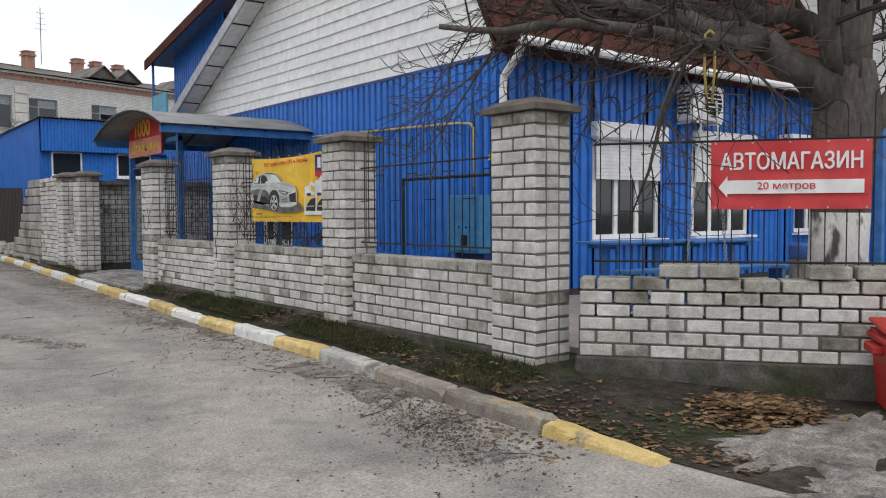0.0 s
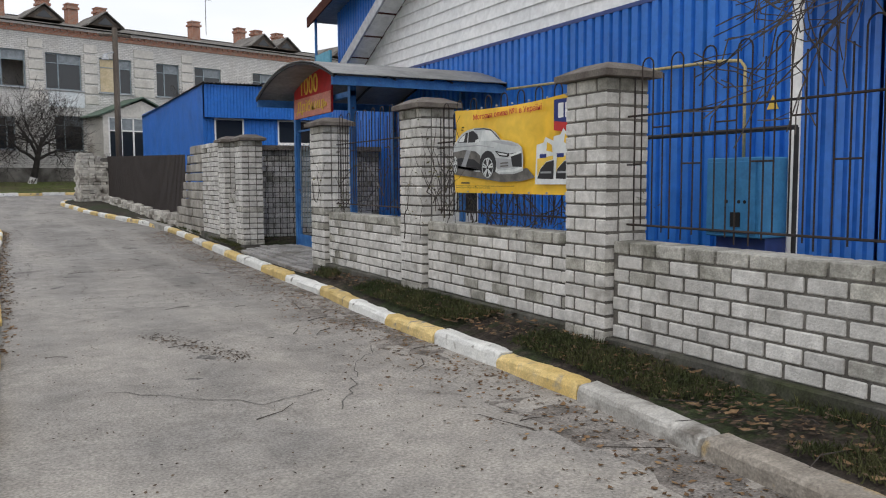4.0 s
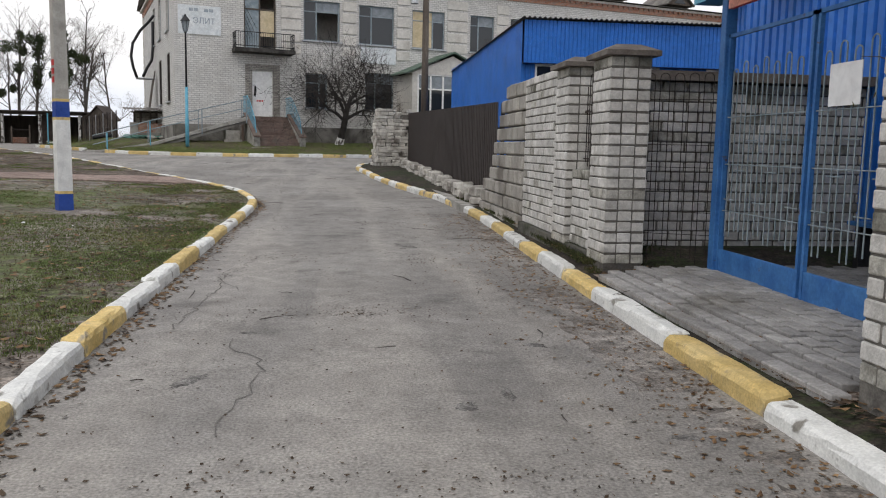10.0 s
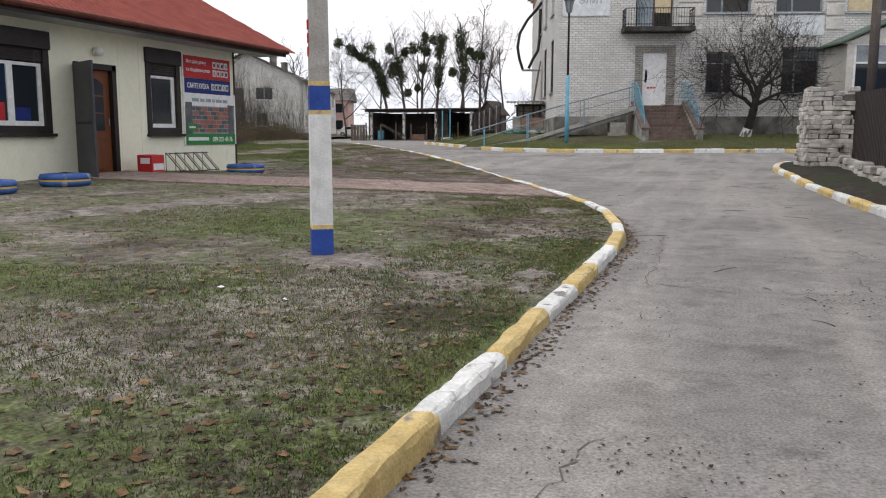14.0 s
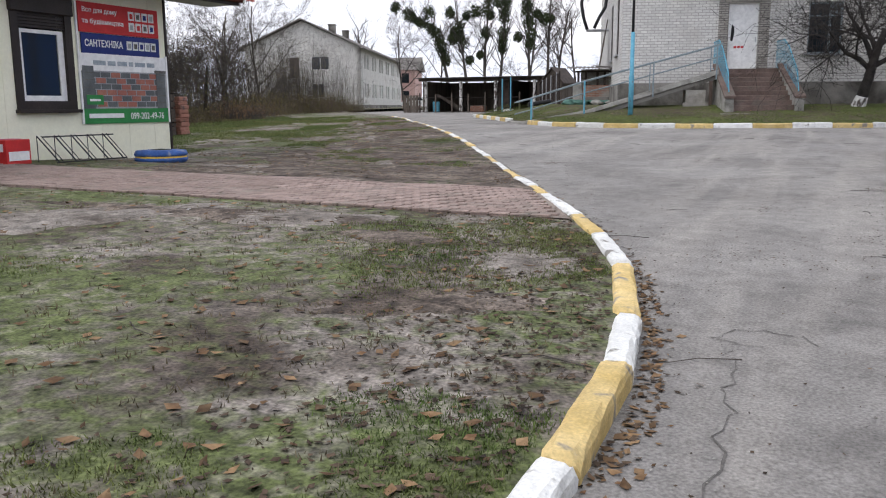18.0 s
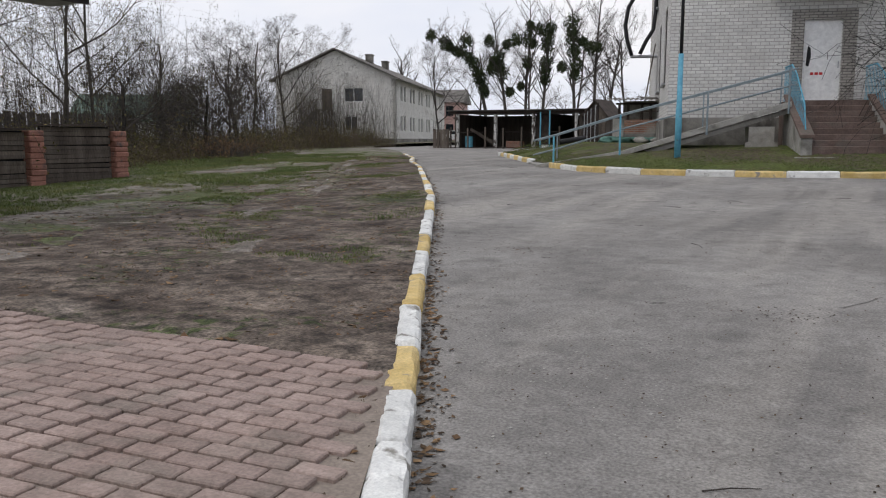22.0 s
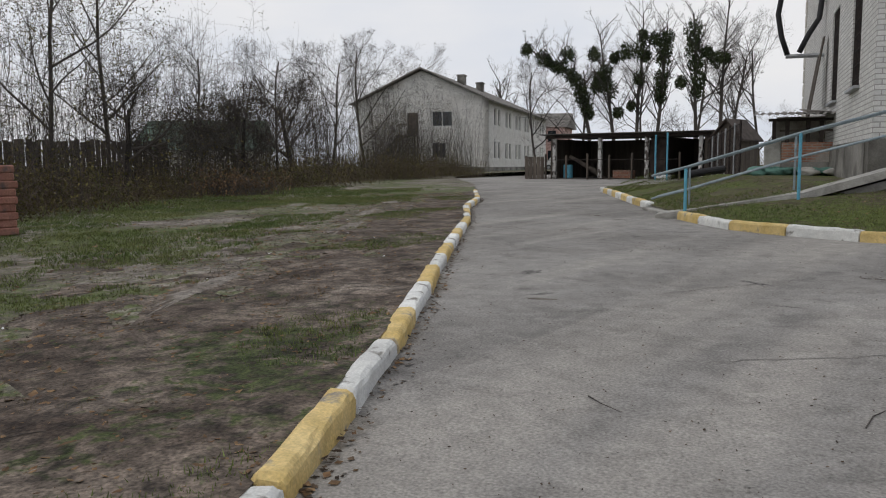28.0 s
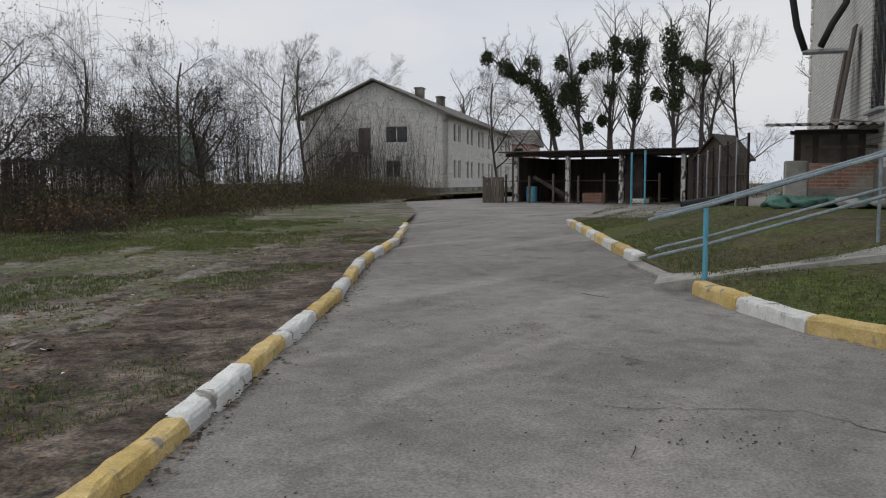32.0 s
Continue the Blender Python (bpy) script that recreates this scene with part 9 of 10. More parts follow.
for k, (x, y) in enumerate(((-70, 120), (-62, 128), (-20, 130), (-12, 128), (-5, 122), (-34, 132), (-86, 104))):
    put(far_pine, x, y, 1.0, k * 47, 1.1 + 0.1 * (k % 3), copy=k > 0)


def brush(seed, w, d, n, h0, h1, mat, leaf, leaf_n, r=0.012, twigs=4, lean=0.2):
    """Brushwood of many thin leaning stems over a patch, with twigs to all sides and a few leaves."""
    rng = random.Random(seed)
    g, lv = Geo(), Geo()
    for _ in range(n):
        x, y = rng.uniform(-w / 2, w / 2), rng.gauss(0, d / 4)
        h = h0 + (h1 - h0) * rng.random() ** 1.6 * (0.6 + 0.8 * abs(noise.noise((x * 0.6, y * 0.6, seed))) ** 0.5)
        lx, ly = rng.gauss(0, lean), rng.gauss(0, lean)
        pts = [Vector((x, y, -0.1))]
        for k in range(4):
            pts.append(pts[-1] + Vector((lx * (0.5 + 0.4 * k) + rng.gauss(0, 0.1), ly * (0.5 + 0.4 * k) + rng.gauss(0, 0.1), 1)) * h / 4)
        rr = r * rng.uniform(0.6, 1.3)
        g.sweep(pts, [rr, rr * 0.8, rr * 0.6, rr * 0.45, rr * 0.25], 3)
        for _ in range(twigs):
            k = rng.randint(1, 3)
            q = pts[k].lerp(pts[k + 1], rng.random())
            e = q + Vector((rng.gauss(0, 0.34), rng.gauss(0, 0.34), rng.uniform(-0.05, 0.5))) * (0.4 + h / 5)
            g.sweep([q, q.lerp(e, 0.5) + Vector((rng.gauss(0, 0.03), 0, 0.05)), e], [rr * 0.45, rr * 0.35, rr * 0.2], 3)
            if rng.random() < leaf_n:
                leaf_quads(lv, rng, e, 0.04, 3, 0.1)
        if rng.random() < leaf_n:
            leaf_quads(lv, rng, pts[-1], 0.04, 3, 0.15)
    return g, lv


def brush_thing(name, seed, label, leaf=GREEN_LEAF, mat=BROWN_TWIG, **kw):
    g, lv = brush(seed, mat=mat, leaf=leaf, **kw)
    ob = tagged(new(name, g.mesh(name, mat, fix=False)), label, "brushwood", kind="stuff")
    if lv.f:
        tagged(part("leaves", lv, leaf, ob, fix=False), kind="stuff")
    return ob


tall = [brush_thing("tall_brush", 80 + k, "tall thin bare saplings in a thicket", mat=FAR_TWIG, w=7, d=4, n=46, h0=3.0, h1=8.0, leaf_n=0.45, r=0.013, twigs=10, lean=0.07) for k in range(2)]
low_b = [brush_thing("low_brush", 90 + k, "dense reddish-brown undergrowth", w=7, d=4, n=210, h0=0.2, h1=1.6, leaf_n=0.5, r=0.007, twigs=6, lean=0.35) for k in range(2)]
wire_b = [brush_thing("young_thicket", 95 + k, "close stand of thin bare shoots before the house", mat=FAR_TWIG, w=5, d=3, n=62, h0=2.4, h1=6.6, leaf_n=0.04, r=0.011, twigs=6, lean=0.16) for k in range(2)]
# the edge of the thicket runs from the far lawn to the house
EDGE = [(-24.5, 43.0), (-27.5, 48.5), (-29.5, 53.5), (-31.0, 58.5), (-32.5, 63.5), (-34.0, 69.0), (-36.5, 76.0), (-39.5, 82.5)]
rng = random.Random(5)
seen = set()


def put_stuff(ob, x, y, z, rz, s):
    if ob.name in seen:
        ob = copy_thing(ob, pose(x, y, z, 0, 0, rz))
    seen.add(ob.name)
    ob.matrix_world = pose(x, y, z, 0, 0, rz) @ Matrix.Diagonal((s, s, s, 1))


for i in range(27):
    f = i / 26 * (len(EDGE) - 1)
    k = min(int(f), len(EDGE) - 2)
    t = f - k
    x, y = EDGE[k][0] * (1 - t) + EDGE[k + 1][0] * t, EDGE[k][1] * (1 - t) + EDGE[k + 1][1] * t
    put_stuff(low_b[i % 2], x - rng.uniform(0, 1.2), y, lawn_z(x, y) - 0.1, rng.uniform(0, 360), rng.uniform(0.65, 1.35))
    put_stuff(tall[i % 2], x - rng.uniform(1.5, 5.0), y + rng.uniform(-1, 1), lawn_z(x, y) - 0.1, rng.uniform(0, 360), rng.uniform(0.75, 1.15))
    if i % 3 == 1:
        put_stuff(low_b[i % 2], x - rng.uniform(3, 7.0), y + rng.uniform(-1, 1), lawn_z(x, y) - 0.1, rng.uniform(0, 360), rng.uniform(1.0, 1.4))
for i in range(10):
    x, y = -38.5 - i * 1.35 + rng.uniform(-1, 1), 84.5 + i * 0.7 + rng.uniform(-1.2, 1.2)
    put_stuff(wire_b[i % 2], x, y, 0.85, rng.uniform(0, 360), rng.uniform(0.85, 1.2))
for i in range(7):
    put_stuff(low_b[i % 2], -37.5 - i * 1.8, 83.0 + i * 0.9, 0.85, rng.uniform(0, 360), rng.uniform(0.8, 1.1))
for x, y in ((-23, 39), (-27, 36.5), (-31, 41), (-20, 95), (-26, 97), (-13, 96), (-32, 96)):
    put_stuff(low_b[0], x, y, 0.8, rng.uniform(0, 360), 1.3)
# twiggy bush at the left of the far lawn and a heap of cut branches
hb = brush_thing("bramble", 99, "tangled bare dark bush at the edge of the lawn", w=4, d=5, n=260, h0=1.2, h1=3.2, leaf_n=0.02, r=0.012, mat=TWIG, twigs=7)
put_stuff(hb, -30.5, 46.0, 0.85, 0, 1.0)
heap = brush_thing("brush_heap", 101, "low heap of cut branches and leaves", w=2.4, d=2.2, n=240, h0=0.2, h1=0.7, leaf_n=0.3, r=0.009, mat=TWIG, leaf=DEAD_LEAF, twigs=5)
put_stuff(heap, -23.6, 52.4, 0.88, 0, 1.0)

# ---- the shop yard behind the low wall ----
whole("yard", Geo().prism([(4.95, 4.2), (8.35, -0.3), (18, -4), (18, 7.9), (4.75, 7.9)], "z", -0.3, 0.165), YARD, "pinkish paved yard behind the low wall", "yard", kind="structure")


def picnic_table(x, y, turn, label):
    th = thing("picnic_table", (x, y, 0.165), turn, label, "table", group="blue tables in the yard")
    for k in range(4):
        part("plank", Geo().cbox(-0.6, -0.3 + k * 0.155, 0.71, 0.6, -0.3 + k * 0.155 + 0.14, 0.74, 0.005), BLUE_PAINT, th)
    for sx in (-0.42, 0.42):
        part("leg", Geo().box(sx - 0.03, -0.03, 0, sx + 0.03, 0.03, 0.71), BLUE_PAINT, th)
        part("foot", Geo().box(sx - 0.03, -0.26, 0.0, sx + 0.03, 0.26, 0.05).box(sx - 0.03, -0.26, 0.66, sx + 0.03, 0.26, 0.71), BLUE_PAINT, th)
    return th


def yard_bench(x, y, turn, label):
    th = thing("yard_bench", (x, y, 0.165), turn, label, "bench", group="blue benches in the yard")
    part("seat", Geo().cbox(-0.6, -0.14, 0.41, 0.6, 0.14, 0.45, 0.006), BLUE_PAINT, th)
    for sx in (-0.45, 0.45):
        part("leg", Geo().box(sx - 0.03, -0.1, 0, sx + 0.03, 0.1, 0.41), BLUE_PAINT, th)
    return th


picnic_table(7.95, 6.5, -8, "blue painted wooden table standing in the yard")
picnic_table(9.15, 6.2, -8, "blue painted wooden table standing in the yard")
yard_bench(7.7, 5.85, -8, "blue painted bench before a table")
yard_bench(9.0, 5.5, -8, "blue painted bench before a table")
bin_ = thing("waste_barrel", (9.1, 4.9, 0.165), 0, "dark barrel lined with a blue bag in the yard", "bin")
part("barrel", Geo().disc_solid((0, 0, 0), [(0.15, 0), (0.16, 0.02), (0.16, 0.3), (0.17, 0.31), (0.17, 0.33), (0.16, 0.34), (0.165, 0.62)], 18), SMOKE, bin_, smooth=True)
part("bag", Geo().disc_solid((0, 0, 0.56), [(0.172, 0), (0.18, 0.05), (0.175, 0.14), (0.15, 0.17), (0.13, 0.1)], 18), TYRE_BLUE, bin_, "blue plastic bag over the rim")
pst = thing("porch_post", (11.4, 5.1, 0.165), 0, "blue steel post of a porch in the yard", "post")
part("shaft", Geo().cbox(-0.05, -0.05, 0, 0.05, 0.05, 2.4, 0.006), BLUE_PAINT, pst)
part("foot_plate", Geo().cbox(-0.1, -0.1, 0, 0.1, 0.1, 0.012, 0.002), BLUE_PAINT, pst)
part("head", Geo().cbox(-0.05, -0.05, 2.4, 1.6, 0.05, 2.5, 0.006), BLUE_PAINT, pst)

# swing on the old tree's low limb
sw = thing("rope_swing", (6.56 - 1.13 * 0.789 - 0.2 * 0.614, 3.25 + 1.13 * 0.614 - 0.2 * 0.789, 0), 0, "home-made swing hung from the limb by yellow rope and chain", "swing")
for u, d in ((-0.02, -1), (0.05, 1)):
    a, b = R_AX * u + Vector((0, 0, 2.63)), R_AX * (u - 0.015 * d) + Vector((0, 0, 2.1))
    part("strap", Geo().sweep([R_AX * 0.015 + Vector((0, 0, 2.66)), a, a.lerp(b, 0.5) + R_AX * 0.012 * d, b], [0.011] * 4, 6), STRAP, sw, "yellow rope looped over the limb", smooth=True)
for u0, u1, z1 in ((-0.03, -0.17, 0.66), (0.07, 0.17, 0.66)):
    part("rope", Geo().tube(R_AX * u0 + Vector((0, 0, 2.12)), R_AX * (u0 + (u1 - u0) * 0.6) + Vector((0, 0, 1.25)), 0.008, n=6), PALE, sw)
    ch, n = R_AX * (u0 + (u1 - u0) * 0.6), 22
    link = shared("chain_link", lambda: Geo().path([(0.011 * math.cos(q), 0, 0.02 * math.sin(q)) for q in (2 * math.pi * k / 8 for k in range(8))], 0.0035, 4, close=True).mesh("link", GALV))
    for k in range(n):
        f = k / (n - 1)
        p = ch.lerp(R_AX * u1, f) + Vector((0, 0, 1.24 + (z1 - 1.24) * f))
        piece("link", link, sw, pose(p.x, p.y, p.z, 0, 0, 52 + 90 * (k % 2)))
part("seat", Geo().cbox(-0.22, -0.09, 0.63, 0.22, 0.09, 0.66, 0.006, pose(0, 0, 0, 0, 0, -38)), OLD_WOOD, sw, "worn wooden seat board")

# red bin by the corner of the wall
rbn = thing("red_bin", (5.63, 2.26, road_z(2.4) + 0.02), math.degrees(math.atan2(-0.795, 0.607)), "worn red metal bin with a sloping lid", "bin")
part("body", Geo().add([(-0.2, -0.17, 0), (0.2, -0.17, 0), (0.2, 0.17, 0), (-0.2, 0.17, 0), (-0.24, -0.21, 0.46), (0.24, -0.21, 0.46), (0.24, 0.21, 0.5), (-0.24, 0.21, 0.5)], [(3, 2, 1, 0), (4, 5, 6, 7), (0, 1, 5, 4), (1, 2, 6, 5), (2, 3, 7, 6), (3, 0, 4, 7)]), RED_BIN, rbn)
part("rim", Geo().cbox(-0.26, -0.23, 0.44, 0.26, 0.23, 0.475, 0.008), RED_BIN, rbn)
part("lid", Geo().cbox(-0.25, -0.22, 0, 0.25, 0.22, 0.03, 0.01, pose(0, 0, 0.52, 5, 0, 0)), RED_BIN, rbn)
part("handle", Geo().cbox(-0.3, -0.12, 0.36, -0.225, 0.12, 0.42, 0.012), RED_BIN, rbn)


# bare creepers on the fence bars and pillars
def creeper(y0, y1, z0, z1, x, n, seed, label, leaves=40):
    rng = random.Random(seed)
    g, lv = Geo(), Geo()
    for _ in range(n):
        p = Vector((x + rng.uniform(-0.04, 0.05), rng.uniform(y0, y1), rng.uniform(z0, z0 + 0.3 * (z1 - z0))))
        d = Vector((0, rng.gauss(0, 0.5), 1)).normalized()
        pts = [p.copy()]
        for _ in range(9):
            d = (d + Vector((rng.gauss(0, 0.15), rng.gauss(0, 0.45), rng.gauss(0, 0.3)))).normalized()
            p = p + d * rng.uniform(0.06, 0.13)
            p.x = min(max(p.x, x - 0.09), x + 0.1)
            p.z = min(p.z, z1)
            pts.append(p.copy())
        r = rng.uniform(0.002, 0.006)
        g.sweep(pts, [r * (1 - 0.07 * k) for k in range(10)], 4)
        if rng.random() < leaves / n:
            leaf_quads(lv, rng, rng.choice(pts), 0.018, 5, 0.06)
    ob = tagged(new("creeper", g.mesh("creeper", TWIG, fix=False)), label, "creeper", kind="stuff")
    if lv.f:
        tagged(part("leaves", lv, GREEN_LEAF, ob, fix=False), kind="stuff")


creeper(9.45, 10.1, 0.85, 2.25, WX - 0.1, 20, 1, "bare creeper stems with a few olive leaves on the fence", 60)
creeper(10.5, 12.9, 0.85, 2.1, WX, 14, 2, "bare creeper stems with a few olive leaves on the fence", 45)
creeper(9.95, 10.6, 0.5, 2.2, FX - 0.03, 3, 3, "thin bare creeper stems on a brick pillar", 4)
creeper(7.6, 9.4, 0.8, 1.25, WX + 0.08, 60, 4, "tangled stems and yellow-green leaves behind the banner", 60)
creeper(12.85, 13.3, 0.6, 2.3, FX - 0.03, 3, 5, "thin bare creeper stems on a brick pillar", 3)

# ---- paved paths ----
def paved(name, quad, zf, mat, label, pw, pl, near_first, keep=300, turn=0.0):
    """Pavers laid in broken rows inside a four-sided strip; the nearest are pieces of their own."""
    a, b, c, d = [Vector((*q, 0)) for q in quad]
    th = thing(name, (a.x, a.y, zf(a.x, a.y)), 0, label, "path", kind="structure")
    ux = (b - a).normalized()
    uy = (d - a) - (d - a).dot(ux) * ux
    wide, ln = uy.length, (b - a).length
    uy.normalize()
    spots = []
    r = 0
    while r * pl < ln:
        k = 0
        while k * pw < wide:
            off = (pl / 2 if k % 2 else 0)
            p = a + ux * (r * pl + off + pl / 2) + uy * (k * pw + pw / 2)
            f = (r * pl + off) / ln
            lo = 0.0
            hi = 1.0
            skew = (d - a).dot(ux) * (k * pw / wide)
            p = p + ux * skew
            if 0 <= r * pl + off + pl <= ln + 0.01 and not left_edge(p.y) - 0.2 < p.x + 0.5 * pl < left_edge(p.y) + 1:
                spots.append(p)
            k += 1
        r += 1
    spots.sort(key=near_first)
    rng = random.Random(8)
    me = shared(("paver", pw, pl, mat.name), lambda: Geo().cbox(-pl / 2 + 0.006, -pw / 2 + 0.006, -0.06, pl / 2 - 0.006, pw / 2 - 0.006, 0, 0.006).mesh("paver", mat))
    ang = math.degrees(math.atan2(ux.y, ux.x))
    rest = Geo()
    for i, p in enumerate(spots):
        m = pose(p.x, p.y, zf(p.x, p.y) + 0.03 + rng.uniform(-0.003, 0.003), rng.uniform(-0.8, 0.8), rng.uniform(-0.8, 0.8), ang)
        if i < keep:
            piece("paver", me, th, Matrix.Translation(-th.location) @ m)
        else:
            rest.cbox(-pl / 2 + 0.006, -pw / 2 + 0.006, -0.06, pl / 2 - 0.006, pw / 2 - 0.006, 0, 0.006, Matrix.Translation(-th.location) @ m)
    if rest.f:
        ob = part("pavers_beyond", rest, mat, th, fix=False)
        tagged(ob, kind="stuff")
    g = Geo().add([(q.x - a.x, q.y - a.y, zf(q.x, q.y) - zf(a.x, a.y) + 0.012) for q in (a, b, c, d)], [(0, 1, 2, 3)])
    part("bedding", g, MORTAR_SAND, th, fix=False)
    return th


MORTAR_SAND = material("sandy_joint", (0.22, 0.18, 0.15), (0.28, 0.235, 0.195), 1.0, fine=50, bump=0.3)
path = paved("brick_path", [(-1.05, 29.22), (-10.4, 28.16), (-11.0, 30.28), (-2.03, 31.13)], lambda x, y: lawn_z(x, y), PAVER, "pink-brown paver path from the kerb to the shop", 0.11, 0.205, lambda p: (p - Vector((-1.5, 30, 0))).length)
paved("gate_path", [(4.2, 13.45), (4.2, 17.1), (7.2, 17.1), (7.2, 13.45)], lambda x, y: verge_z(x, y) + 0.0, PAVER_GREY, "grey paver forecourt before the gate", 0.12, 0.22, lambda p: p.x)


# ---- worn ground: sand, leaves, grass, cracks ----
def patch(name, cx, cy, rx, ry, zf, mat, label, turn=0.0, seed=0, lift=0.006, category="patch"):
    """A flat uneven-edged patch that follows the ground."""
    n, rings = 84, 5
    vs, fs = [(cx, cy, zf(cx, cy) + lift)], []
    ca, sa = math.cos(radians(turn)), math.sin(radians(turn))
    for r in range(1, rings + 1):
        for k in range(n):
            a = 2 * math.pi * k / n
            w = 1 + 0.5 * noise.noise((math.cos(a) * 1.6, math.sin(a) * 1.6, seed)) + 0.34 * noise.noise((math.cos(a) * 5, math.sin(a) * 5, seed)) + 0.26 * noise.noise((math.cos(a) * 13, math.sin(a) * 13, seed))
            u, v = rx * w * r / rings * math.cos(a), ry * w * r / rings * math.sin(a)
            x, y = cx + u * ca - v * sa, cy + u * sa + v * ca
            vs.append((x, y, zf(x, y) + lift * (1 - 2.6 * (r / rings) ** 2 + 1.1 * noise.noise((x * 3.1, y * 3.1, seed + 5)))))
    fs += [(0, 1 + k, 1 + (k + 1) % n) for k in range(n)]
    for r in range(rings - 1):
        fs += [(1 + r * n + k, 1 + (r + 1) * n + k, 1 + (r + 1) * n + (k + 1) % n, 1 + r * n + (k + 1) % n) for k in range(n)]
    return tagged(new(name, Geo().add(vs, fs).mesh(name, mat, smooth=True, fix=True)), label, category, kind="structure")


def road_at(x, y):
    return road_z(y) + 0.012 * noise.noise((x * 0.5, y * 0.5, 3))


patch("sand_track", -6.2, 24.6, 3.0, 0.75, lawn_z, SAND, "pale bare sand track across the lawn", 72, 1, 0.02)
patch("sand_track", -5.2, 27.2, 1.7, 0.8, lawn_z, SAND, "pale bare sand track across the lawn", 60, 2, 0.02)
patch("sand_track", -3.5, 28.2, 1.6, 0.55, lawn_z, SAND, "pale bare sand beside the paved path", 12, 3, 0.018)
patch("sand_track", -6.9, 21.2, 1.6, 0.6, lawn_z, SAND, "pale bare sand track across the lawn", 80, 5, 0.02)
patch("sand_ring", -1.75, 22.35, 0.85, 0.6, lawn_z, SAND, "bare sandy ground round the pole", 0, 32, 0.016)
patch("sand_edge", 0.05, 22.2, 0.28, 0.9, lawn_z, SAND, "bare sandy ground beside the kerb", 0, 33, 0.014)
patch("sand_edge", -7.8, 32.4, 1.5, 0.5, lawn_z, SAND, "pale bare sand behind the paved path", 5, 35, 0.018)
patch("sand_edge", -0.75, 27.2, 0.8, 0.7, lawn_z, SAND, "bare grey soil beside the kerb", 40, 36, 0.014)
patch("sand_edge", -2.1, 27.6, 0.9, 0.6, lawn_z, SOIL, "dark trodden soil on the lawn", 10, 37, 0.016)
patch("soil_patch", -4.4, 27.9, 2.6, 0.55, lawn_z, SOIL, "dark trodden soil beside the paved path", 12, 38, 0.013)
patch("soil_patch", -0.9, 25.9, 0.9, 0.5, lawn_z, SOIL, "dark trodden soil on the lawn", 30, 39, 0.013)
for k in range(7):
    q = random.Random(300 + k)
    y = 34.2 + k * 3.1 + q.uniform(-0.5, 0.5)
    x = left_edge(y) - q.uniform(1.5, 3.6)
    patch("sand_streak", x, y, q.uniform(0.9, 1.7), q.uniform(0.16, 0.34), lambda a, b: lawn_z(a, b) + 0.012, SAND, "pale trodden streak in the dark soil", 121, 60 + k, 0.02)
# worn holes and dark marks in the asphalt
for k, (x, y, rx, ry) in enumerate(((1.34, 15.47, 0.11, 0.07), (2.57, 13.9, 0.13, 0.12), (1.15, 14.4, 0.3, 0.1), (2.82, 14.1, 0.25, 0.05), (2.75, 20.0, 0.4, 0.16), (3.2, 15.1, 0.16, 0.1), (3.5, 13.4, 0.25, 0.12), (2.0, 9.2, 0.12, 0.2), (1.76, 8.5, 0.07, 0.1), (3.4, 4.1, 0.22, 0.6), (2.9, 3.3, 0.3, 0.3),
                                    (-2.98, 35.4, 0.06, 0.04), (-2.84, 38.3, 0.14, 0.05), (-3.5, 39.2, 0.07, 0.05), (-7.26, 42.5, 0.3, 0.1), (-8.0, 43.5, 0.45, 0.2), (-8.6, 47.6, 0.35, 0.15), (-5.8, 44.0, 0.35, 0.1), (-5.3, 43.0, 0.3, 0.08), (-1.4, 33.8, 0.12, 0.05))):
    patch("road_hole", x, y, rx * 0.75, ry * 0.75, road_at, HOLE, "worn dark hole in the asphalt", 30 * k, 90 + k, 0.005)
patch("bare_dirt", 4.55, 2.25, 1.25, 0.7, verge_z, MUSH, "grey trodden dirt before the low wall", -20, 13, 0.034)
patch("bare_dirt", 3.7, 1.5, 1.0, 0.9, verge_z, MUSH, "grey trodden dirt at the end of the kerb", 30, 14, 0.034)
patch("dirt_mark", -7.1, 42.3, 0.25, 0.05, road_at, DUST, "smear of dark dirt on the asphalt", 20, 8)


def crack(pts, w, seed):
    """A thin dark crack that wanders between points."""
    rng = random.Random(seed)
    line = []
    for (xa, ya), (xb, yb) in zip(pts, pts[1:]):
        n = max(3, int(math.hypot(xb - xa, yb - ya) / 0.1))
        for k in range(n):
            f = k / n
            line.append((xa + (xb - xa) * f + rng.gauss(0, 0.025), ya + (yb - ya) * f + rng.gauss(0, 0.025)))
    vs, fs = [], []
    for i, (x, y) in enumerate(line):
        x2, y2 = line[min(i + 1, len(line) - 1)]
        x1, y1 = line[max(i - 1, 0)]
        dx, dy = x2 - x1, y2 - y1
        ln = math.hypot(dx, dy) or 1
        ww = w * rng.uniform(0.3, 1.0)
        for s in (-1, 1):
            vs.append((x - dy / ln * ww * s, y + dx / ln * ww * s, road_at(x, y) + 0.004))
    fs = [(2 * i, 2 * i + 1, 2 * i + 3, 2 * i + 2) for i in range(len(line) - 1)]
    return tagged(new("crack", Geo().add(vs, fs).mesh("crack", CRACK, fix=False)), "thin dark crack in the asphalt", "crack", kind="structure")


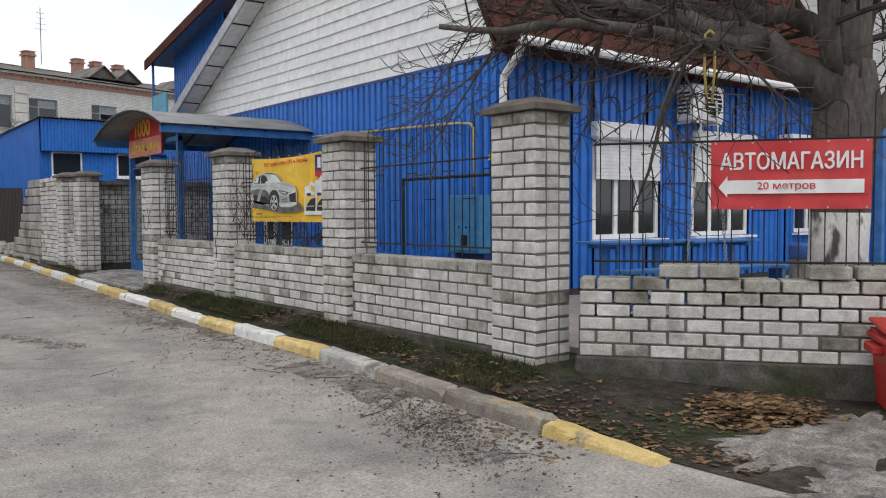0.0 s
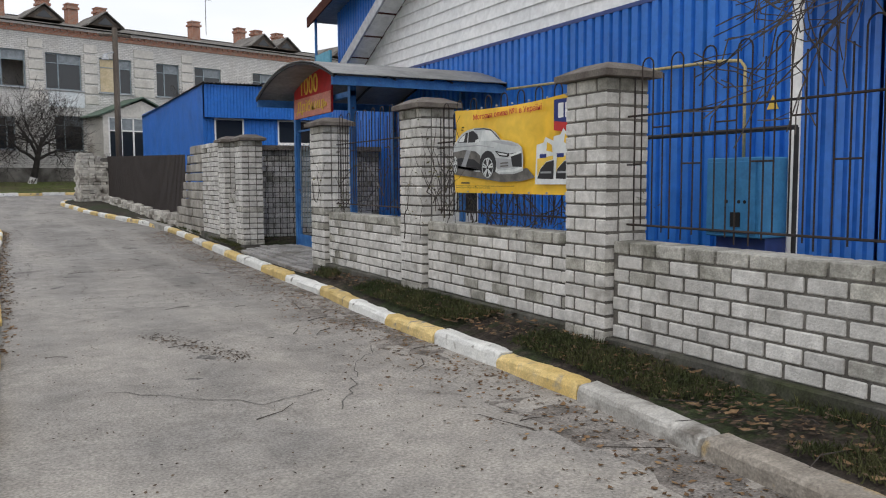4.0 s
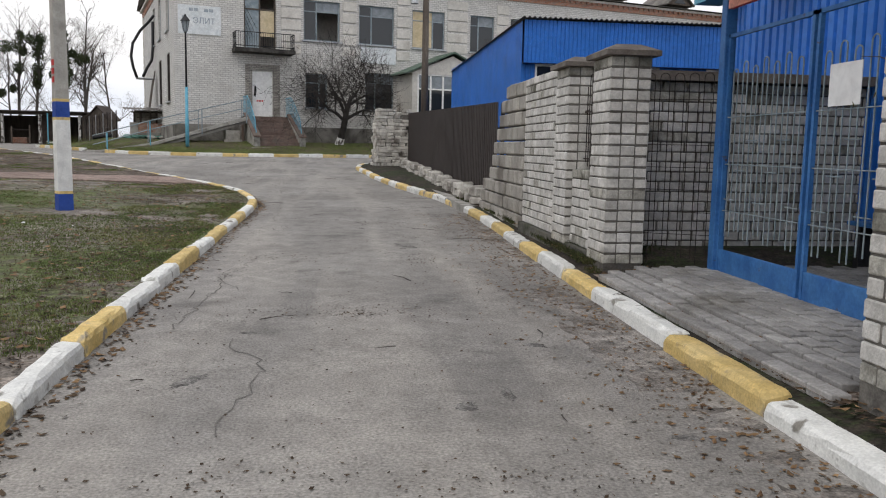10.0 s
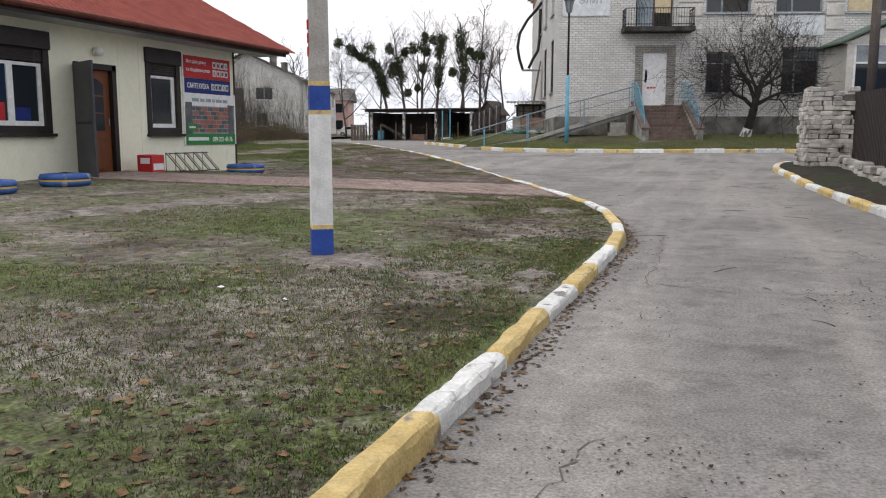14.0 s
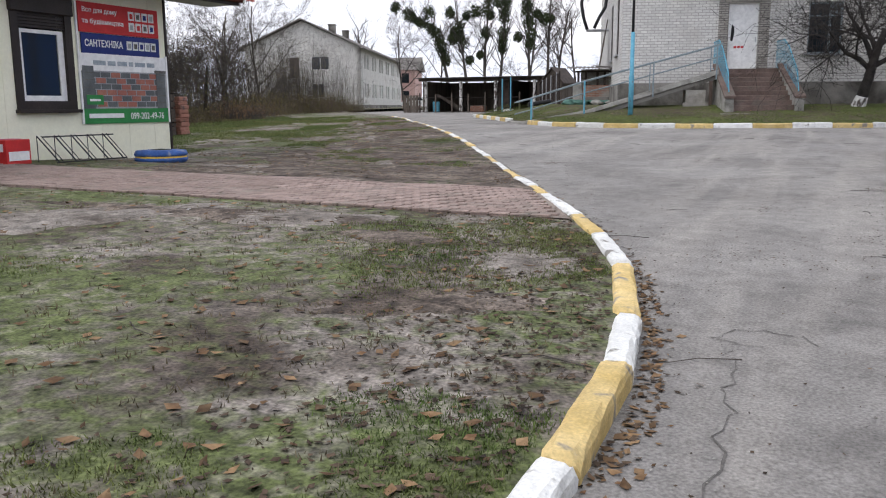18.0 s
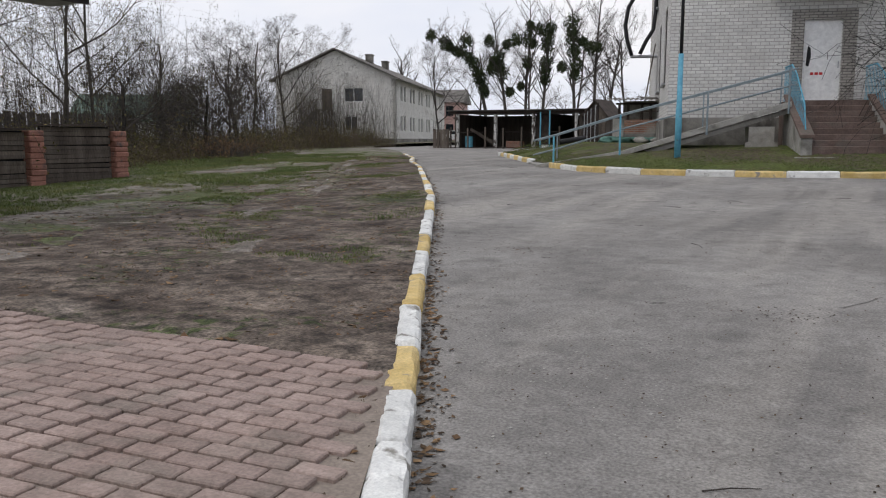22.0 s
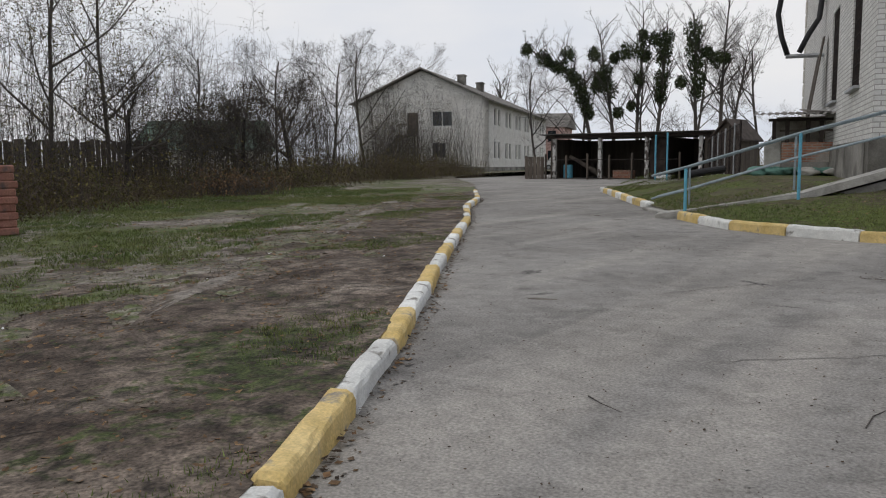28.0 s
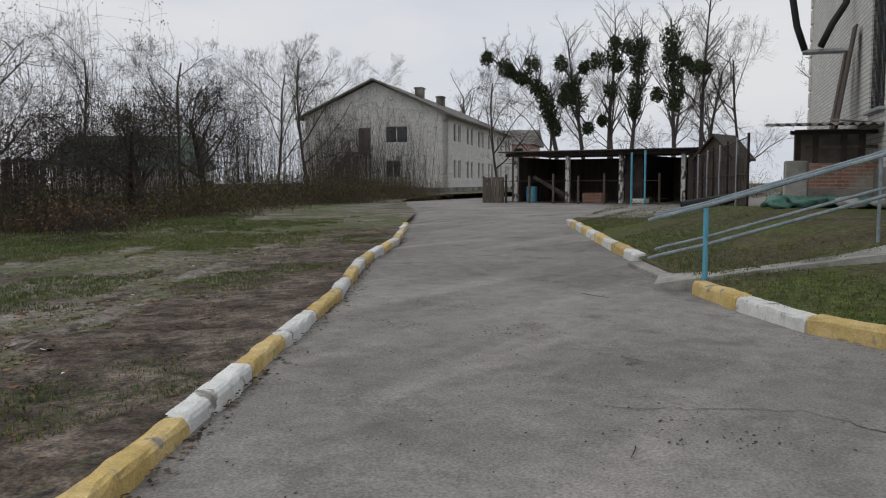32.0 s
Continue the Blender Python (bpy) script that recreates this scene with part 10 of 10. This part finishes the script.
CRACK = material("crack_dirt", (0.115, 0.107, 0.098), (0.165, 0.155, 0.142), 1.0, bump=0.2)
for i, pts in enumerate((((1.1, 19.2), (0.95, 18.3), (0.85, 17.6), (1.15, 16.9)), ((0.85, 18.2), (0.9, 17.0), (0.8, 15.5)), ((0.9, 22.7), (0.92, 23.6), (1.6, 23.85), (2.6, 23.7)), ((0.98, 22.75), (1.6, 22.6), (2.7, 22.9)),
                         ((1.2, 12.4), (2.2, 12.0), (3.0, 12.6)), ((0.66, 26.2), (0.72, 26.38), (0.92, 26.42), (1.1, 26.34), (1.2, 26.2)), ((0.66, 26.2), (0.8, 26.08), (0.98, 26.06)), ((-1.4, 33.35), (-1.2, 33.5), (-1.05, 33.42)), ((0.9, 23.9), (0.86, 25.1), (0.75, 26.1)), ((2.6, 23.7), (2.7, 22.9)), ((-3.4, 38.2), (-2.4, 38.9), (-1.6, 38.7)), ((-5.2, 41.0), (-4.4, 41.7), (-3.3, 41.9)), ((-8.2, 46.4), (-7.3, 46.9), (-6.6, 46.6)), ((-0.2, 34.2), (0.3, 35.2), (1.2, 36.0), (1.9, 37.2)), ((0.2, 31.0), (1.2, 31.3), (2.2, 31.1)), ((-4.2, 45.0), (-5.5, 44.4), (-6.4, 43.0)), ((2.4, 7.2), (2.9, 8.3), (3.4, 9.1)), ((1.2, 8.4), (2.0, 7.6), (2.6, 7.8)), ((1.4, 13.5), (1.5, 14.6), (1.2, 15.4)))):
    crack(pts, 0.006, i)


def litter(name, n, spot, mat, label, category, size=(0.02, 0.05), flat_=True, seed=1):
    """Many small leaves or crumbs scattered on a surface, one object of stuff."""
    rng = random.Random(seed)
    g = Geo()
    for _ in range(n):
        x, y, z = spot(rng)
        s = rng.uniform(*size)
        a = rng.uniform(0, 2 * math.pi)
        ux, uy = math.cos(a), math.sin(a)
        t1, t2, bend = rng.uniform(-0.25, 0.25), rng.uniform(-0.3, 0.3), rng.uniform(0.0, 0.5)
        w = s * rng.uniform(0.4, 0.7)
        g.add([(x - ux * s, y - uy * s, z + 0.004 + s * abs(t1)), (x - uy * w, y + ux * w, z + 0.006 + s * abs(t2)), (x + ux * s, y + uy * s, z + 0.005 + s * bend), (x + uy * w, y - ux * w, z + 0.004)], [(0, 1, 2), (0, 2, 3)])
    return tagged(new(name, g.mesh(name, mat, fix=False)), label, category, kind="stuff")


def by_kerb_left(rng):
    y = rng.choice((rng.uniform(10, 30), rng.uniform(14, 46), rng.uniform(24, 34)))
    d = abs(rng.gauss(0, 0.075)) + 0.015
    x = left_edge(y) + d
    return x, y, road_at(x, y)


def by_kerb_right(rng):
    y = rng.uniform(3, 24)
    x = right_edge(y) - abs(rng.gauss(0, 0.38)) - 0.02
    return x, y, road_at(x, y)


def by_kerb_far(rng):
    y = rng.uniform(12, 56)
    x = left_edge(y) + abs(rng.gauss(0, 0.085)) + 0.01
    return x, y, road_at(x, y)


def on_verge(rng):
    y = rng.uniform(2.2, 26)
    x = right_edge(y) + 0.2 + abs(rng.gauss(0, 0.28))
    return x, y, verge_z(x, y)


def on_lawn(rng):
    y = rng.uniform(10, 58)
    x = left_edge(y) - 0.2 - abs(rng.gauss(0, 4.5))
    return x, y, lawn_z(x, y)


def on_road(rng):
    y = rng.uniform(1, 60)
    x = rng.uniform(left_edge(y) + 0.2, right_edge(min(y, 40)) - 0.1)
    return x, y, road_at(x, y)


def leaf_pile(rng):
    x, y = 4.75 + rng.gauss(0, 0.22), 2.85 + rng.gauss(0, 0.17)
    d = math.hypot((x - 4.75) / 0.5, (y - 2.85) / 0.4)
    return x, y, verge_z(x, y) + max(0.0, 0.07 * (1 - d)) * rng.random()


def bank_spot(rng):
    x = rng.uniform(-16, 6)
    y = far_edge(x) + 0.2 + abs(rng.gauss(0, 2.0))
    return x, y, bank_z(x, y)


def mush_strip():
    """Dirt and rotten leaves trodden along the fence kerb, with a ragged inner edge over the broken asphalt."""
    vs, fs, cols_ = [], [], 7
    ys = steps_of((2.2, 26, 0.12))
    for y in ys:
        wd = 0.75 * (0.62 + 0.25 * noise.noise((y * 0.5, 0, 1)) + 0.16 * noise.noise((y * 1.7, 0, 2)) + 0.08 * noise.noise((y * 5, 0, 3))) * min(1.0, (y - 1.6) / 2.5) * min(1.0, max(0.1, (27 - y) / 8))
        for k in range(cols_):
            x = right_edge(y) + 0.02 - wd * k / (cols_ - 1)
            vs.append((x, y, road_at(x, y) + (0.018 - 0.02 * (k / (cols_ - 1)) ** 2) * + 0.012 * noise.noise((x * 4, y * 4, 7))))
    for i in range(len(ys) - 1):
        fs += [(i * cols_ + k, (i + 1) * cols_ + k, (i + 1) * cols_ + k + 1, i * cols_ + k + 1) for k in range(cols_ - 1)]
    tagged(new("leaf_dirt", Geo().add(vs, fs).mesh("leaf_dirt", MUSH, smooth=True)), "grey-brown trodden leaf dirt along the kerb", "dirt", kind="structure")


mush_strip()


def soil_strip():
    """Dark soil with trodden leaves beside the lawn kerb."""
    vs, fs, cols_ = [], [], 26
    ys = steps_of((30.4, 58.5, 0.2))
    for y in ys:
        wd = float(np.interp(y, (32, 36, 39, 43, 49, 58), (9.0, 8.0, 6.0, 4.2, 3.0, 2.2))) + 1.0 * noise.noise((y * 0.22, 4, 1)) + 0.7 * noise.noise((y * 0.8, 4, 2)) + 0.3 * noise.noise((y * 3, 4, 3))
        wd *= min(1.0, (60 - y) / 6)
        for k in range(cols_):
            x = left_edge(y) - 0.14 - wd * k / (cols_ - 1)
            vs.append((x, y, lawn_z(x, y) + 0.016 - 0.036 * (k / (cols_ - 1)) ** 2 + 0.022 * noise.noise((x * 1.9, y * 1.9, 3)) - 0.07 * (y < 31.15 + (x + 2.03) * 0.095)))
    for i in range(len(ys) - 1):
        fs += [(i * cols_ + k, i * cols_ + k + 1, (i + 1) * cols_ + k + 1, (i + 1) * cols_ + k) for k in range(cols_ - 1)]
    me = Geo().add(vs, fs).mesh("dark_soil", SOIL, smooth=True, fix=False)
    if me.polygons[9].normal.z < 0:
        me.flip_normals()
    tagged(new("dark_soil", me), "dark damp soil with trodden leaves beside the kerb", "soil", kind="structure")


soil_strip()


def kerb_mush(rng):
    y = rng.uniform(12, 56)
    x = left_edge(y) - 0.18 - abs(rng.gauss(0, 2.0 if y > 31 else 0.8))
    return x, y, lawn_z(x, y)


litter("lawn_mush", 16000, kerb_mush, DARK_LEAF, "dark rotting leaves trodden into the lawn", "leaves", (0.008, 0.028), seed=11)
litter("verge_mush", 6000, on_verge, DARK_LEAF, "dark rotting leaves on the verge", "leaves", (0.008, 0.03), seed=12)
litter("kerb_leaves", 1200, by_kerb_left, DEAD_LEAF, "brown fallen leaves along the kerb", "leaves", (0.012, 0.035), seed=1)
litter("road_leaves", 3600, by_kerb_right, DEAD_LEAF, "brown crumbs and leaves along the kerb", "leaves", (0.005, 0.026), seed=2)
litter("verge_leaves", 2600, on_verge, DEAD_LEAF, "dry leaves on the verge", "leaves", (0.012, 0.04), seed=3)
litter("lawn_leaves", 8000, on_lawn, DEAD_LEAF, "scattered dry leaves on the lawn", "leaves", (0.015, 0.05), seed=4)
litter("leaf_pile", 1500, leaf_pile, DEAD_LEAF, "heap of dry brown leaves by the wall", "leaves", (0.018, 0.042), seed=5)
litter("road_crumbs", 6500, on_road, DARK_LEAF, "small crumbs of dirt and leaf on the road", "dirt", (0.003, 0.013), seed=6)


def clotted(rng):
    """Spots on the road where wind has gathered leaf crumbs."""
    k = rng.randrange(26)
    q = random.Random(k + 70)
    y = q.uniform(9, 58)
    x = q.uniform(left_edge(y) + 0.6, min(right_edge(min(y, 40)) - 0.2, left_edge(y) + 5.5))
    sx, sy = q.uniform(0.08, 0.4), q.uniform(0.06, 0.25)
    x, y = x + rng.gauss(0, sx), y + rng.gauss(0, sy)
    return x, y, road_at(x, y)


litter("leaf_clots", 2400, clotted, DARK_LEAF, "scattered clots of leaf crumbs on the asphalt", "leaves", (0.004, 0.015), seed=25)


def twigs_on(name, n, spot, label, seed):
    rng = random.Random(seed)
    g = Geo()
    for _ in range(n):
        x, y, z = spot(rng)
        a, ln = rng.uniform(0, 6.28), rng.uniform(0.06, 0.45)
        b = a + rng.uniform(-0.5, 0.5)
        p1 = (x + ln * 0.5 * math.cos(a), y + ln * 0.5 * math.sin(a), z + 0.012)
        g.sweep([(x, y, z + 0.006), p1, (p1[0] + ln * 0.5 * math.cos(b), p1[1] + ln * 0.5 * math.sin(b), z + 0.008)], [0.004, 0.003, 0.002], 4)
    tagged(new(name, g.mesh(name, TWIG, fix=False)), label, "twigs", kind="stuff")


twigs_on("road_twigs", 90, on_road, "thin broken twigs lying on the road", 41)
twigs_on("lawn_twigs", 160, on_lawn, "thin broken twigs lying on the lawn", 42)
twigs_on("verge_twigs", 60, on_verge, "thin broken twigs lying on the verge", 43)
litter("bank_leaves", 900, bank_spot, DEAD_LEAF, "dry leaves on the mossy bank", "leaves", (0.015, 0.045), seed=7)
def leaf_smear(rng):
    a = rng.uniform(-0.7, 0.7)
    x, y = 2.0 - 0.35 * a + rng.gauss(0, 0.09), 9.7 + a + rng.gauss(0, 0.1)
    return x, y, road_at(x, y)


litter("leaf_smear", 520, leaf_smear, DARK_LEAF, "smear of crushed brown leaves on the asphalt", "leaves", (0.004, 0.018), seed=21)
litter("road_grit", 5000, on_road, CONCRETE, "pale grit strewn on the road", "grit", (0.003, 0.011), seed=22)
def oily(rng):
    a = rng.gauss(0, 0.5)
    x, y = 3.05 + 0.25 * a + rng.gauss(0, 0.16), 4.0 + a + rng.gauss(0, 0.12)
    return min(x, right_edge(y) - 0.04), y, road_at(x, y)


litter("dark_crumbs", 2600, oily, DARK_LEAF, "dark wet crumbs strewn by the kerb", "dirt", (0.004, 0.012), seed=23)
litter("far_kerb_mush", 2000, by_kerb_far, DARK_LEAF, "dark rotting leaves along the kerb", "leaves", (0.008, 0.028), seed=24)
def soil_spot(rng):
    y = rng.uniform(31.5, 57)
    x = left_edge(y) - 0.18 - abs(rng.gauss(0, 2.6))
    return x, y, lawn_z(x, y) + 0.008


def yard_spot(rng):
    y = rng.uniform(28, 60)
    x = left_edge(y) + 0.1 + abs(rng.gauss(0, 3.2))
    return x, y, road_at(x, y)


litter("soil_leaves", 9000, soil_spot, DEAD_LEAF, "brown leaf scraps on the dark soil", "leaves", (0.006, 0.024), seed=26)
litter("yard_crumbs", 4500, yard_spot, DARK_LEAF, "dark crumbs of leaf and soil on the asphalt", "dirt", (0.003, 0.011), seed=27)
litter("yard_grit", 5000, yard_spot, CONCRETE, "pale grit on the asphalt", "grit", (0.004, 0.012), seed=28)
litter("litter_scraps", 60, on_lawn, INK_WHITE, "small white scraps of litter on the lawn", "litter", (0.015, 0.04), seed=8)


def turf(name, n, spot, mat, label, h=(0.03, 0.08), keep=lambda x, y: True, seed=0, blades=5):
    """Tufts of short blades, one object of stuff."""
    rng = random.Random(seed)
    vs, fs = [], []
    made = tries = 0
    while made < n and tries < n * 12:
        tries += 1
        x, y, z = spot(rng)
        if not keep(x, y):
            continue
        made += 1
        for _ in range(blades):
            bx, by = x + rng.gauss(0, 0.03), y + rng.gauss(0, 0.03)
            hh = rng.uniform(*h)
            a = rng.uniform(0, 6.28)
            w = 0.003 + hh * 0.05
            lx, ly = rng.gauss(0, 0.5) * hh, rng.gauss(0, 0.5) * hh
            o = len(vs)
            vs += [(bx - w * math.cos(a), by - w * math.sin(a), z - 0.005), (bx + w * math.cos(a), by + w * math.sin(a), z - 0.005), (bx + lx, by + ly, z + hh)]
            fs.append((o, o + 1, o + 2))
    g = Geo()
    g.v, g.f = vs, fs
    return tagged(new(name, g.mesh(name, mat, fix=False)), label, "grass", kind="stuff")


def green_field(x, y):
    return noise.noise((x * 0.33, y * 0.33, 2)) + 0.5 * noise.noise((x * 1.3, y * 1.3, 4)) - 0.16 * max(0.0, y - 25.0) + 0.1 > 0.0


def green_far(x, y):
    return noise.noise((x * 0.25, y * 0.25, 2)) + 0.5 * noise.noise((x * 1.6, y * 1.6, 4)) + 0.07 * (left_edge(y) - x - 5.5) > -0.1


def near_lawn(rng):
    y = rng.uniform(11, 31)
    x = left_edge(y) - 0.2 - rng.random() ** 1.5 * 7.0
    return x, y, lawn_z(x, y)


def far_lawn(rng):
    y = rng.uniform(33, 62)
    x = left_edge(y) - 1.2 - rng.random() * 16.0
    return x, y, lawn_z(x, y)


turf("lawn_grass", 42000, near_lawn, GRASS, "thin green grass tufts on the lawn", (0.006, 0.024), green_field, 1, 4)
turf("far_lawn_grass", 60000, far_lawn, GRASS, "thin green grass on the far lawn", (0.025, 0.06), lambda x, y: left_edge(y) - x > float(np.interp(y, (32, 36, 39, 43, 49, 58), (8.6, 7.4, 5.4, 3.8, 2.7, 2.0))) + 1.4 * noise.noise((x * 0.5, y * 0.5, 11)) and green_far(x, y), 2, 5)


def kerb_soil(rng):
    y = rng.uniform(33, 56)
    x = left_edge(y) - 0.2 - rng.random() * 5.0
    return x, y, lawn_z(x, y) + 0.012


turf("soil_grass", 9000, kerb_soil, GRASS, "sparse grass patches on the dark soil", (0.012, 0.035), lambda x, y: noise.noise((x * 0.6, y * 0.45, 14)) + 0.4 * noise.noise((x * 2.2, y * 2.2, 15)) > 0.22, 6, 4)
turf("dry_lawn_grass", 9000, on_lawn, DRY_GRASS, "dry yellowed grass blades on the lawn", (0.01, 0.035), lambda x, y: True, 3)
turf("verge_grass", 12000, on_verge, VERGE_GRASS, "dull low weeds along the fence verge", (0.01, 0.045), lambda x, y: (4.2 < y < 13.3 or y > 17.2) and noise.noise((x * 1.2, y * 0.8, 6)) > -0.1, 4)
turf("bank_grass", 10000, bank_spot, GRASS, "short mossy grass on the bank", (0.015, 0.04), lambda x, y: noise.noise((x * 0.6, y * 0.6, 8)) > -0.2, 5)
